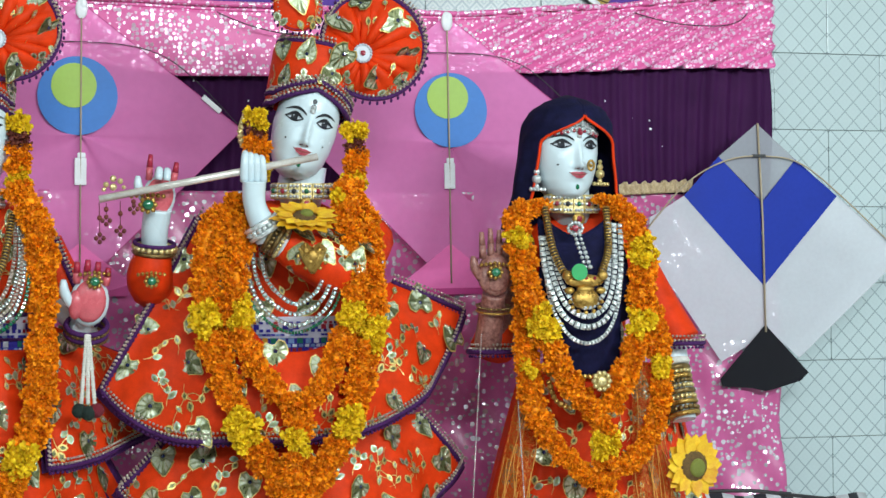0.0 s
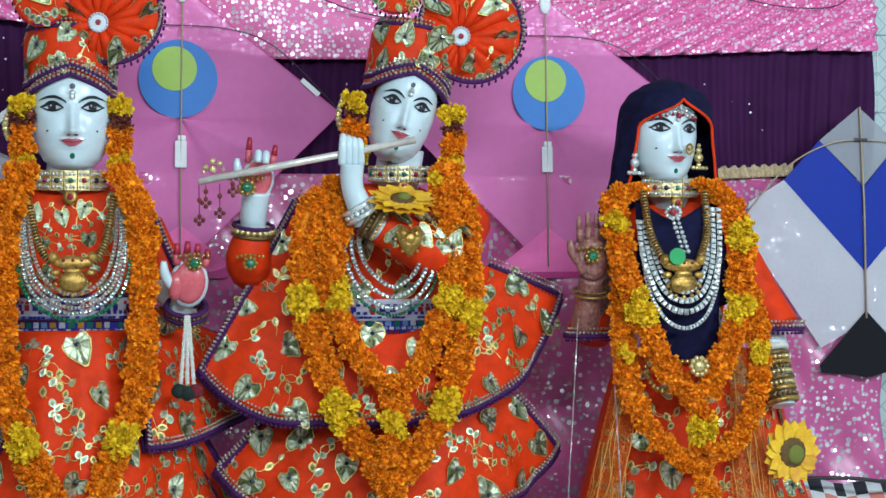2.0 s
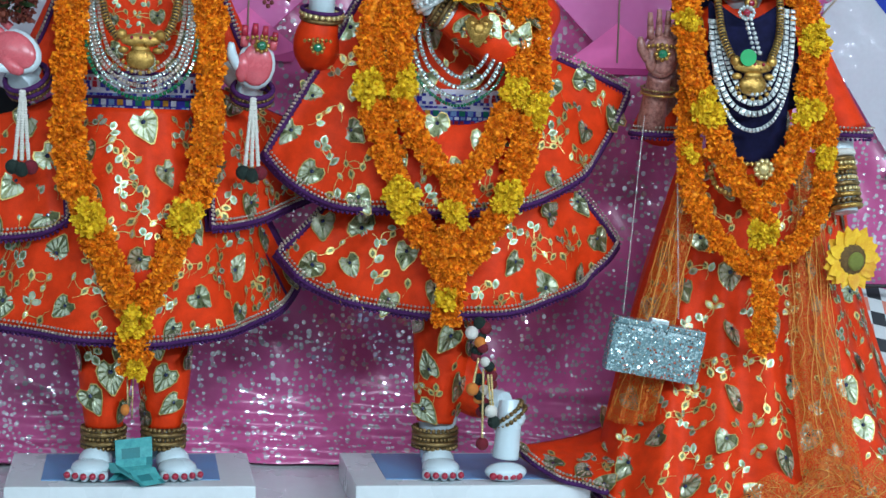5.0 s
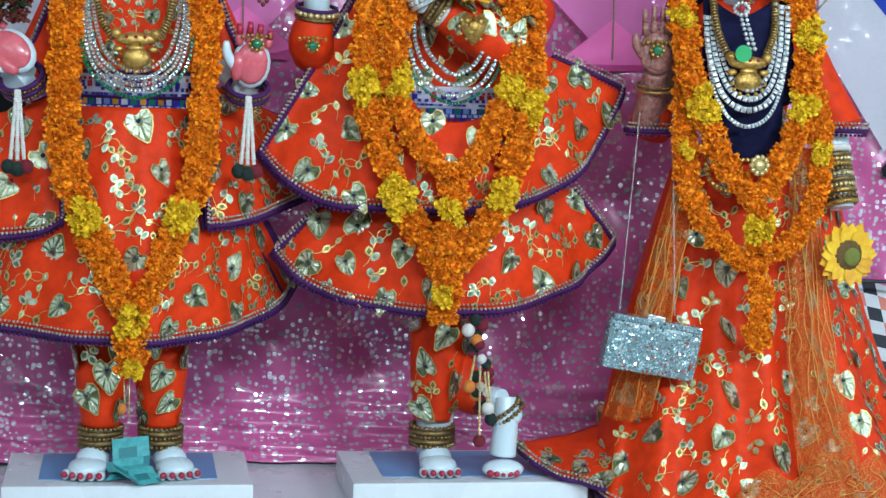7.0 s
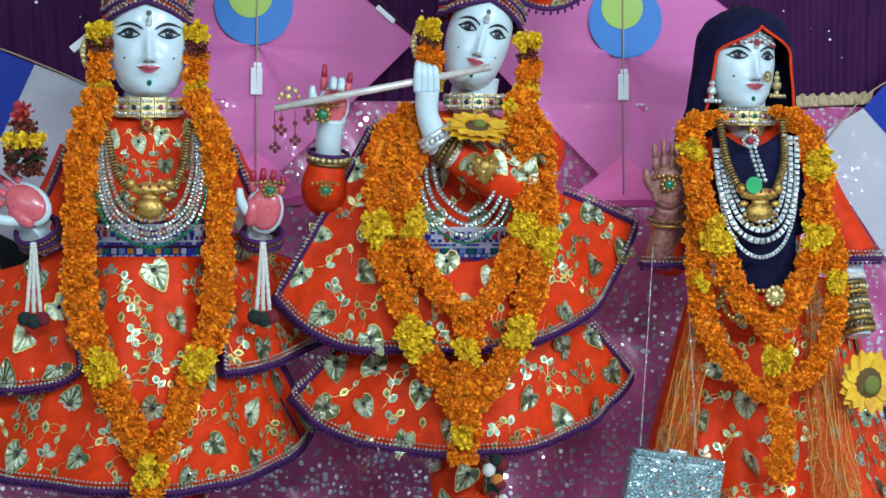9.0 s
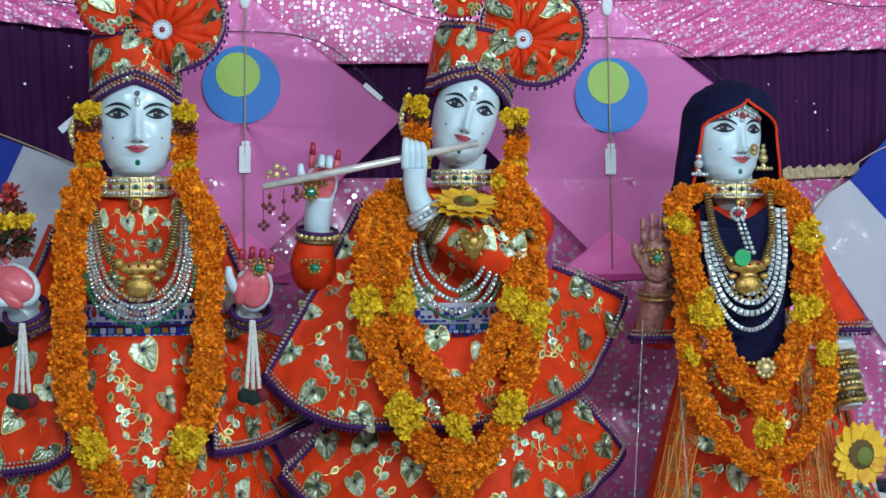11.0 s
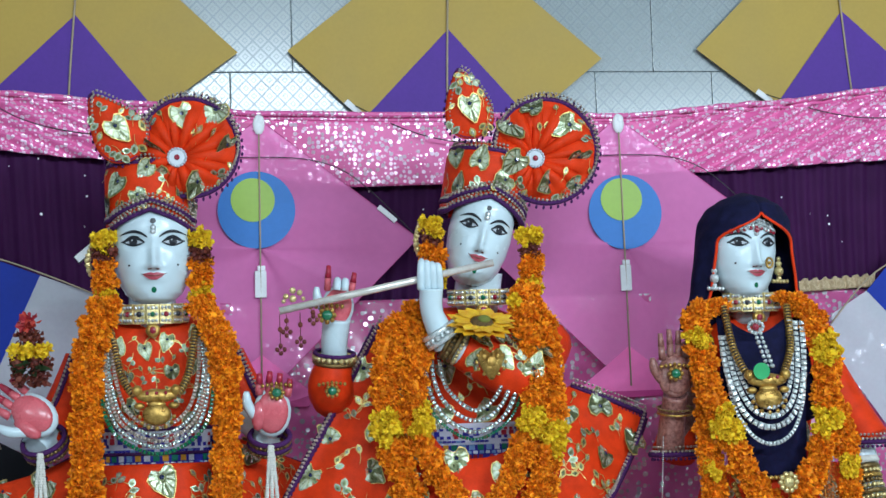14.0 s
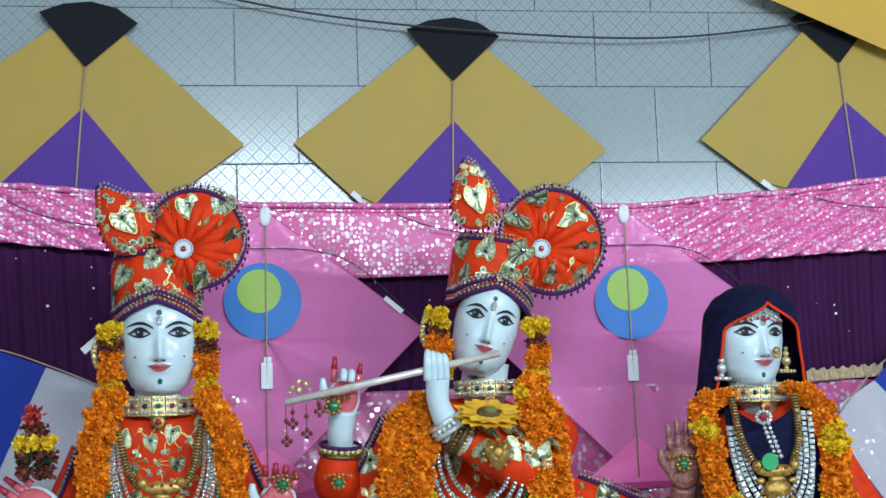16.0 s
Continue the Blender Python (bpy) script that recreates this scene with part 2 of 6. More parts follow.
box(bm, -3.0, 4.0, 3.508, 3.75, 0, 3.2)
wall_north = tagged(part("wall_north", bm, GROUT), "wall of glazed white tiles with embossed diamonds", "wall", kind="structure")

# marble ledge on which the plinths stand
bm = bmesh.new()
box(bm, -2.0, 3.0, 2.62, 3.508, 0.0, 0.73, 0.006)
tagged(part("altar_platform", bm, MARBLE), "white marble altar ledge along the tiled wall", "platform", kind="structure")

# ---- cloth behind the figures ----
def hang(name, fn, nu, nv, material, label, category, thick=0.0015):
    bm = bmesh.new()
    sheet(bm, fn, nu, nv)
    ob = part(name, bm, material, smooth=True)
    s = ob.modifiers.new("thickness", "SOLIDIFY")
    s.thickness = thick
    return tagged(ob, label, category)


def purple_at(u, v):
    x = -0.75 + u * 2.39
    z = 1.62 + v * 0.42
    fold = 0.008 * math.sin(x * 75 + 3.2 * math.sin(x * 7)) * (0.6 + 0.4 * math.sin(x * 13)) + 0.006 * math.sin(x * 210 + 3 * math.sin(v * 2 + x * 5))
    return Vector((x + 0.012 * math.sin(v * 3) * (u > 0.98), 3.452 + fold * (0.55 + 0.45 * (1 - v)), z))


hang("purple_curtain", purple_at, 420, 12, PURPLE, "dark purple pleated velvet curtain hung on the wall", "curtain")

BAND_TOP = [(-0.75, 2.125), (-0.294, 2.111), (0.0, 2.088), (0.215, 2.068), (0.564, 2.064), (0.936, 2.06), (1.25, 2.085), (1.506, 2.113), (1.66, 2.125)]
BAND_LOW = [(-0.75, 2.012), (-0.294, 2.002), (-0.12, 1.985), (0.2, 1.945), (0.401, 1.923), (0.7, 1.93), (1.084, 1.945), (1.496, 1.966), (1.66, 1.968)]


def band_at(u, v):
    x = -0.75 + u * 2.395
    lo, hi = along(BAND_LOW, x), along(BAND_TOP, x)
    right = min(1.0, max(0.0, (x - 0.95) / 0.15))
    fold = (0.008 * math.sin((x - v * 0.30) * 88) + 0.004 * math.sin((x - v * 0.27) * 171 + 1)) * right
    left = min(1.0, max(0.0, (-0.02 - x) / 0.1))
    fold += 0.006 * math.sin((x + v * 0.3) * 80) * left
    fold += 0.003 * math.sin(x * 23 + v * 4)
    roll = 0.006 * math.sin(v * 42) * max(0.0, (v - 0.82) / 0.18)
    return Vector((x, 3.425 + fold + roll, lo + (hi - lo) * v))


valance = thing("pink_valance", "glossy pink satin valance with silver foil dots", "valance")
bm = bmesh.new()
sheet(bm, band_at, 380, 26)
part("cloth_panel", bm, PINK_BAND, valance, smooth=True).modifiers.new("thickness", "SOLIDIFY").thickness = 0.002
bm = bmesh.new()
tube(bm, [band_at(k / 120, 1.0) + Vector((0, 0.002, 0)) for k in range(121)], 0.006, 8)
tube(bm, [band_at(k / 120, 0.93) + Vector((0, -0.002, 0)) for k in range(121)], 0.004, 8)
part("rolled_hem", bm, PINK_BAND, valance, "rolled top hem", smooth=True)


def drop_at(u, v):
    x = -0.75 + u * 2.39
    # from the ledge (v = 0) up to the gold-edged top
    z = 0.737 + (1.70 - 0.737) * v
    big = 0.026 * math.sin(x * 14 + v * 3.5) * (1 - 0.6 * v) + 0.010 * math.sin((x * 0.8 - z) * 21) + 0.006 * math.sin((x + z * 0.7) * 46)
    low = max(0.0, (0.16 - v) / 0.16)
    y = 3.405 + big * 0.8 - 0.07 * low ** 2 + 0.012 * low * math.sin(z * 160 + x * 6)
    return Vector((x, min(y, 3.437), z))


hang("pink_backdrop", drop_at, 260, 160, PINK_DROP, "draped magenta satin backdrop with silver foil dots", "curtain", 0.0015)


# ---- kites ----
def flat(name, outline, y, material, parent, label="", thick=0.0008):
    bm = bmesh.new()
    slab(bm, outline, y, thick)
    return part(name, bm, material, parent, label)


def stick(name, points, r, parent, material=BAMBOO, label=""):
    bm = bmesh.new()
    tube(bm, points, r, 6)
    return part(name, bm, material, parent, label, smooth=True)


def disc(cx, cz, r, n=48):
    return [(cx + r * math.cos(2 * math.pi * k / n), cz + r * math.sin(2 * math.pi * k / n)) for k in range(n)]


def pink_kite(x, z, lean, dx=0.0, dz=0.0):
    """Top corner at (x, z)."""
    ob = thing("paper_kite", "thin pink paper kite with blue and lime discs", "kite", "pink kites", (x, 3.386, z))
    ob.rotation_euler = (0, lean, 0)
    outline = [(0, 0), (0.305, -0.232), (0.165, -0.372), (0.006, -0.532), (-0.006, -0.532), (-0.165, -0.372), (-0.305, -0.232)]
    bm = bmesh.new()
    sail = []
    for ring in range(9):
        k = ring / 8
        row = []
        for e in range(len(outline)):
            (xa, za), (xb, zb) = outline[e], outline[(e + 1) % len(outline)]
            for q in range(6):
                x, z = xa + (xb - xa) * q / 6, za + (zb - za) * q / 6
                row.append(bm.verts.new((x * k, 0.004 * (1 - k * k) * math.cos(3 * x * 9 + z * 5) + 0.0025 * math.sin(x * 31 + z * 44) * k * (1 - k) * 4, -0.25 + (z + 0.25) * k)))
        sail.append(row)
    for a, b in zip(sail, sail[1:]):
        for n in range(len(a)):
            m = (n + 1) % len(a)
            if a is sail[0]:
                bm.faces.new((a[n], b[n], b[m]))
            else:
                bm.faces.new((a[n], b[n], b[m], a[m]))
    part("sail", bm, K_PINK, ob, "thin pink paper sail", smooth=True)
    bm = bmesh.new()
    tube(bm, [(x, -0.001, z) for x, z in outline], 0.0008, 5, closed=True)
    part("edge_cord", bm, K_MAGENTA, ob, "fine edge cord")
    flat("tail_flap", [(0.0, -0.452), (0.098, -0.528), (0.06, -0.540), (-0.06, -0.540), (-0.098, -0.528)], -0.003, K_FLAP, ob, "pink tail flap")
    flat("tail_edge", [(0.098, -0.528), (0.088, -0.552), (-0.088, -0.552), (-0.098, -0.528)], -0.002, K_MAGENTA, ob, "dark magenta edge")
    flat("paper_disc", disc(-0.006 + dx, -0.176 + dz, 0.074), -0.0045, K_BLUE, ob, "sky blue disc")
    flat("paper_disc", disc(-0.013 + dx, -0.157 + dz * 0.5, 0.042), -0.0060, K_GREEN, ob, "lime disc")
    stick("spine", [(0, -0.006, 0.0), (0, -0.008, -0.25), (0, -0.006, -0.53)], 0.0017, ob)
    stick("bow", spline([(-0.305, -0.005, -0.232), (-0.16, -0.006, -0.10), (0, -0.007, -0.075), (0.16, -0.006, -0.10), (0.305, -0.005, -0.232)], 30), 0.0010, ob, WIRE)
    bm = bmesh.new()
    blob(bm, (0, -0.006, -0.012), (0.012, 0.004, 0.020), seg=10)
    blob(bm, (0.003, -0.007, -0.004), (0.008, 0.004, 0.010), seg=8)
    part("tape", bm, TAPE, ob, "white tape at the top corner", smooth=True)
    bm = bmesh.new()
    box(bm, -0.011, 0.011, -0.009, -0.004, -0.344, -0.293, 0.002)
    box(bm, -0.006, 0.009, -0.009, -0.004, -0.293, -0.283, 0.002)
    part("paper_tag", bm, TAPE, ob, "white paper tag on the spine")
    bm = bmesh.new()
    q = Matrix.Translation((0.245, -0.004, -0.185)) @ Matrix.Rotation(0.70, 4, "Y")
    box(bm, -0.022, 0.022, -0.002, 0.001, -0.005, 0.005, 0.001)
    bmesh.ops.transform(bm, matrix=q, verts=bm.verts)
    part("edge_tape", bm, TAPE, ob, "strip of white tape")
    return ob


pink_kite(0.209, 2.052, 0.01)
pink_kite(0.918, 2.050, -0.01, 0.012, -0.012)


def grey_kite(x, z, y, lean, flip=1):
    ob = thing("paper_kite", "white and royal blue paper kite with a black tail", "kite", "blue and white kites", (x, y, z))
    ob.rotation_euler = (0, lean, 0)
    ob.scale = (flip, 1, 1)
    flat("paper_panel", [(0, 0), (0.086, -0.073), (0.012, -0.162), (-0.086, -0.069)], 0, K_GREY, ob, "clear grey top")
    flat("paper_panel", [(-0.086, -0.069), (0.006, -0.160), (0.010, -0.333), (-0.163, -0.150)], 0.0, K_ROYAL, ob, "royal blue panel")
    flat("paper_panel", [(0.086, -0.073), (0.180, -0.149), (0.014, -0.333), (0.010, -0.160)], 0.0, K_ROYAL, ob, "royal blue panel")
    flat("paper_panel", [(-0.163, -0.150), (0.012, -0.333), (0.012, -0.42), (-0.03, -0.46), (-0.085, -0.49), (-0.245, -0.26), (-0.238, -0.195)], 0.0006, K_WHITE, ob, "thin white panel")
    flat("paper_panel", [(0.180, -0.149), (0.315, -0.255), (0.318, -0.285), (0.09, -0.485), (0.012, -0.42), (0.012, -0.333)], 0.0006, K_WHITE, ob, "thin white panel")
    flat("tail_flap", [(0.012, -0.415), (0.108, -0.515), (0.09, -0.532), (0.03, -0.548), (0.012, -0.552), (-0.02, -0.545), (-0.085, -0.54), (-0.09, -0.525)], -0.004, K_BLACK, ob, "black tail flap")
    stick("spine", [(0.0, -0.004, 0.0), (0.008, -0.006, -0.2), (0.012, -0.005, -0.43)], 0.0022, ob)
    stick("bow", spline([(-0.244, -0.006, -0.215), (-0.16, -0.006, -0.125), (-0.07, -0.008, -0.077), (0.02, -0.008, -0.068), (0.1, -0.007, -0.085), (0.2, -0.006, -0.16), (0.315, -0.006, -0.262)], 36), 0.0016, ob)
    bm = bmesh.new()
    box(bm, -0.014, 0.014, -0.011, -0.005, -0.070, -0.064, 0.001)
    part("thread_knot", bm, WIRE, ob, "dark thread knot")
    return ob


grey_kite(1.577, 1.845, 3.37, 0.0)
grey_kite(-0.42, 1.845, 3.37, -0.31, 1)


def yellow_kite(x, z, lean):
    ob = thing("paper_kite", "mustard yellow paper kite with violet corner on the tiles", "kite", "yellow kites", (x, 3.486, z))
    ob.rotation_euler = (0, lean, 0)
    flat("paper_panel", [(0, 0), (0.318, -0.268), (0.13, -0.425), (0.0, -0.215), (0.0, -0.10)], 0, K_YELLOW, ob, "mustard panel")
    flat("paper_panel", [(0, 0), (0.0, -0.10), (0.0, -0.215), (-0.15, -0.425), (-0.325, -0.262)], 0.0, K_YELLOW, ob, "mustard panel")
    flat("corner_panel", [(0, -0.213), (0.17, -0.40), (0.0, -0.52), (-0.175, -0.40)], -0.0022, K_VIOLET, ob, "violet corner")
    flat("tail_flap", [(0.0, -0.132), (0.098, -0.036), (0.055, -0.008), (0.004, 0.002), (-0.05, -0.006), (-0.095, -0.026)], -0.006, K_BLACK, ob, "black tail flap")
    stick("spine", [(0, -0.004, -0.13), (-0.004, -0.005, -0.3), (-0.006, -0.004, -0.50)], 0.0022, ob)
    for s in (-1, 1):
        bm = bmesh.new()
        box(bm, -0.019, 0.019, -0.003, -0.001, -0.006, 0.006, 0.001)
        bmesh.ops.transform(bm, matrix=Matrix.Translation((s * 0.195, 0, -0.375)) @ Matrix.Rotation(-s * 0.72, 4, "Y"), verts=bm.verts)
        part("edge_tape", bm, TAPE, ob, "strip of white tape")
    stick("thread", spline([(-0.19, -0.004, -0.372), (-0.10, -0.075, -0.43), (0.0, -0.085, -0.455), (0.10, -0.075, -0.45), (0.19, -0.004, -0.372)], 24), 0.0012, ob, WIRE, "loose dark thread")
    return ob


yellow_kite(0.604, 2.462, 0.015)
yellow_kite(-0.124, 2.488, 0.06)
yellow_kite(1.417, 2.502, -0.10)
loose = thing("paper_kite", "bright orange-yellow paper kite hanging high on the wall", "kite", "yellow kites", (0, 3.44, 0))
flat("paper_panel", [(1.235, 2.512), (1.56, 2.372), (1.86, 2.60), (1.52, 2.79)], 0, K_ORANGE, loose)
stick("spine", [(1.235, -0.004, 2.512), (1.86, -0.004, 2.60)], 0.0022, loose)

bm = bmesh.new()
tube(bm, spline([(-0.6, 3.47, 2.75), (-0.1, 3.47, 2.57), (0.179, 3.47, 2.491), (0.508, 3.46, 2.441), (0.953, 3.46, 2.417), (1.25, 3.47, 2.44), (1.534, 3.47, 2.492), (2.1, 3.48, 2.62)], 60), 0.0022, 6)
tagged(part("cable", bm, WIRE, smooth=True), "thin black cable sagging across the tiled wall", "cable")

# ---- marble plinths ----
def plinth(x0, x1):
    ob = thing("plinth", "white marble plinth with a pale blue inlaid top", "plinth", "plinths", ((x0 + x1) / 2, 3.1, 0.73))
    w = (x1 - x0) / 2
    bm = bmesh.new()
    box(bm, -w, w, -0.13, 0.13, 0, 0.05, 0.004)
    part("block", bm, MARBLE, ob)
    bm = bmesh.new()
    box(bm, -w * 0.72, w * 0.72, -0.085, 0.115, 0.044, 0.0512, 0.0006)
    part("inlay", bm, INLAY, ob, "pale blue inlay")
    return ob


INLAY = surface("pale_blue_paint", (0.16, 0.34, 0.62), 0.35, scale=14, fine=200, var=0.2)
plinth(-0.205, 0.213)
plinth(0.384, 0.80)

# ---- more materials ----
INK = surface("black_eye_paint", (0.015, 0.018, 0.025), 0.35, bump=0)
LIP = surface("crimson_lip_paint", (0.42, 0.055, 0.085), 0.3, bump=0)
EYE = surface("pearl_eye_paint", (0.52, 0.55, 0.60), 0.25, bump=0)
PALM = surface("rose_palm_paint", (0.72, 0.13, 0.16), 0.28, scale=30, var=0.25, bump=0, coat=0.3)
HENNA = surface("henna_painted_palm", (0.42, 0.20, 0.16), 0.4, scale=160, fine=500, col2=(0.15, 0.045, 0.04), bump=0.1)
NAIL = surface("red_nail_paint", (0.40, 0.02, 0.05), 0.3, bump=0)
GOLD = surface("antique_gold", (0.66, 0.42, 0.11), 0.30, 0.8, scale=90, fine=500, col2=(0.28, 0.15, 0.03), bump=0.5)
PALE_GOLD = surface("pale_gold_foil", (0.82, 0.68, 0.34), 0.30, 0.65, scale=200, fine=600, col2=(0.50, 0.38, 0.14), bump=0.4)
SILVER = surface("bright_stone_beads", (0.92, 0.95, 0.95), 0.16, 0.6, scale=200, fine=600, col2=(0.42, 0.47, 0.47), bump=0.3)
RIM = surface("gold_foil_rim", (0.80, 0.60, 0.21), 0.32, 0.65, scale=200, fine=600, col2=(0.46, 0.31, 0.08), bump=0.4)
OLD_GOLD = surface("tarnished_gold", (0.34, 0.23, 0.09), 0.38, 0.8, scale=120, fine=500, col2=(0.12, 0.07, 0.025), bump=0.6)
GEM = surface("emerald_glass", (0.006, 0.14, 0.06), 0.12, bump=0, coat=1.0)
JADE = surface("green_plastic_disc", (0.008, 0.34, 0.09), 0.35)
RUBY = surface("ruby_glass", (0.30, 0.01, 0.03), 0.12, bump=0, coat=1.0)
NAVY = surface("navy_velvet", (0.012, 0.012, 0.050), 0.8, scale=60, fine=800, col2=(0.005, 0.005, 0.02), bump=0.3, spec=0.1)
ORANGE_NET = surface("orange_gold_net", (0.70, 0.20, 0.02), 0.5, scale=160, fine=600, col2=(0.45, 0.09, 0.01), bump=0.6, spec=0.3)
MARIGOLD = surface("orange_marigold", (0.93, 0.34, 0.008), 0.6, scale=120, fine=300, col2=(0.84, 0.23, 0.005), bump=0.1, rand=0.65, spec=0.2)
LEMON = surface("yellow_marigold", (0.90, 0.66, 0.020), 0.6, scale=90, fine=300, col2=(0.74, 0.44, 0.010), bump=0.1, rand=0.3, spec=0.2)
RUST = surface("rust_chrysanthemum", (0.16, 0.03, 0.015), 0.65, scale=90, fine=300, rand=0.5)
ROSE = surface("red_rose", (0.45, 0.03, 0.02), 0.6, scale=90, rand=0.4)
LEAF = surface("dark_leaf", (0.025, 0.05, 0.015), 0.5, scale=60, rand=0.4)
PETAL = surface("sunflower_petal", (0.86, 0.56, 0.02), 0.55, scale=60, fine=300, col2=(0.75, 0.36, 0.01), rand=0.25)
SEED = surface("sunflower_heart", (0.16, 0.09, 0.02), 0.8, scale=120, fine=500, col2=(0.07, 0.035, 0.01), bump=0.8)
SEED_GREEN = surface("green_sunflower_eye", (0.18, 0.20, 0.03), 0.8, scale=160, fine=500, bump=0.8)
WHITE_THREAD = surface("white_cotton", (0.70, 0.68, 0.62), 0.8, scale=120, fine=600, bump=0.4)
BLACK_WOOL = surface("black_green_wool", (0.008, 0.02, 0.015), 0.9, scale=120, fine=400, bump=0.9)
RED_WOOL = surface("dark_red_wool", (0.16, 0.008, 0.02), 0.9, scale=120, fine=400, bump=0.9)
ORANGE_WOOL = surface("orange_wool", (0.62, 0.20, 0.03), 0.9, scale=120, fine=400, bump=0.9)
NOTE = surface("teal_banknote", (0.10, 0.42, 0.42), 0.6, scale=90, fine=300, col2=(0.05, 0.28, 0.30), bump=0.1)
NOTE_DARK = surface("teal_banknote_print", (0.03, 0.20, 0.22), 0.6)
GLITTER = sequin_cloth("silver_glitter", (0.20, 0.32, 0.34), (0.08, 0.14, 0.16), dots=250, size=0.60, amount=0.82, rough=0.26, silver=(0.70, 0.93, 0.98), tilt=1.2, foil=0.95)


# open net: the threads cover about half
net = ORANGE_NET.node_tree
holes = add(net, "ShaderNodeTexVoronoi", Scale=420.0)
net.links.new(add(net, "ShaderNodeTexCoord").outputs["Object"], holes.inputs["Vector"])
net.links.new(math_node(net, "GREATER_THAN", holes.outputs["Distance"], 0.60), net.nodes["Principled BSDF"].inputs["Alpha"])

BRAID = surface("white_cotton_belt", (0.70, 0.68, 0.80), 0.8, scale=120, fine=700, var=0.15, bump=0.5)
STITCH = [surface(n + "_stitch", c, 0.75, scale=200, fine=800, var=0.3, bump=0.5, spec=0.2) for n, c in (("white", (0.75, 0.75, 0.84)), ("violet_blue", (0.045, 0.035, 0.36)), ("red", (0.50, 0.03, 0.05)), ("green", (0.02, 0.20, 0.13)), ("amber", (0.68, 0.30, 0.03)), ("pale_blue", (0.22, 0.36, 0.66)))]


FOIL = surface("silver_leaf_foil", (0.86, 0.92, 0.68), 0.22, 0.72, scale=160, fine=600, col2=(0.52, 0.58, 0.36), bump=0.5)
DARK_FOIL = surface("olive_leaf_foil", (0.20, 0.22, 0.10), 0.30, 0.6, scale=160, fine=600, col2=(0.09, 0.10, 0.04), bump=0.5)
LEAF_STONE = surface("navy_leaf_stone", (0.012, 0.018, 0.07), 0.2, bump=0, coat=0.6)
STEEL_STONE = surface("grey_green_stones", (0.74, 0.80, 0.76), 0.18, 0.75, scale=220, fine=700, col2=(0.22, 0.28, 0.25), bump=0.4)
BRAID_STONE = surface("dull_gold_braid_beads", (0.60, 0.52, 0.43), 0.34, 0.6, scale=240, fine=700, col2=(0.20, 0.15, 0.13), bump=0.4)
rng = random.Random(7)


# ---- small builders ----
def finish_leaf(name, bm):
    me = bpy.data.meshes.new(name)
    bm.to_mesh(me)
    bm.free()
    for one in (FOIL, RIM, DARK_FOIL, LEAF_STONE):
        me.materials.append(one)
    return me


def fan_face(bm, centre, ring, mat):
    mid = bm.verts.new(centre)
    vs = [bm.verts.new(p) for p in ring]
    for i in range(len(vs)):
        bm.faces.new((mid, vs[i], vs[(i + 1) % len(vs)])).material_index = mat


HEART = [(0.05, 0.36), (0.24, 0.50), (0.44, 0.40), (0.50, 0.16), (0.40, -0.12), (0.22, -0.36), (0.06, -0.56)]


def heart_leaf(seed, w=0.046, h=0.053):
    """A heart-shaped applique, tip along -y: gold rim, dark ground, foil slips fanned out from a navy stone."""
    q = random.Random(seed)
    bend = q.uniform(-0.10, 0.10)
    half = [(x * w * q.uniform(0.93, 1.05), y * h) for x, y in HEART]
    ring = half + [(-x * q.uniform(0.92, 1.04), y) for x, y in half[::-1]]
    ring = [(x + bend * w * max(0.0, -y / h) * 2, y) for x, y in ring]
    bm = bmesh.new()
    fan_face(bm, (0, 0, 0.0006), [(x, y, 0.0004) for x, y in ring], 1)
    fan_face(bm, (0, 0, 0.0011), [(x * 0.91, y * 0.92, 0.0008) for x, y in ring], 2)
    eye = Vector((0, 0.14 * h, 0.0015))
    n = len(ring)
    for i in range(n):
        a, b = Vector((*ring[i], 0)) * 0.86, Vector((*ring[(i + 1) % n], 0)) * 0.86
        c, d = a.lerp(b, q.uniform(0.08, 0.18)), b.lerp(a, q.uniform(0.08, 0.18))
        lift = [q.uniform(0.0013, 0.0030) for _ in range(3)]
        v = [eye.lerp(c, 0.34), c, d, eye.lerp(d, 0.34)]
        v = [bm.verts.new((p.x, p.y, z)) for p, z in zip(v, (0.0016, lift[0], lift[1], 0.0016 + 0.3 * lift[2]))]
        bm.faces.new(v).material_index = 2 if q.random() < 0.22 else 0
    fan_face(bm, (0, eye.y, 0.0035), [(0.0042 * math.cos(k * 1.2566), eye.y + 0.0042 * math.sin(k * 1.2566), 0.0014) for k in range(5)], 3)
    return finish_leaf("foil_leaf", bm)


def oval_leaf(bm, x, y, turn, w, h, q):
    """One small gold-rimmed oval with a dark slit."""
    m = Matrix.Translation((x, y, 0)) @ Matrix.Rotation(turn, 4, "Z") @ Euler((q.uniform(-0.12, 0.12), q.uniform(-0.12, 0.12), 0)).to_matrix().to_4x4()
    shape = [(0, 0.5), (0.38, 0.26), (0.5, -0.05), (0.32, -0.36), (0, -0.54), (-0.32, -0.36), (-0.5, -0.05), (-0.38, 0.26)]
    fan_face(bm, m @ Vector((0, 0, 0.0010)), [m @ Vector((a * w, b * h, 0.0006)) for a, b in shape], q.choice((1, 0, 1, 0)))
    fan_face(bm, m @ Vector((0, 0, 0.0016)), [m @ Vector((a * w * 0.58, b * h * 0.66, 0.0013)) for a, b in shape[::2]], q.choice((2, 2, 0)))


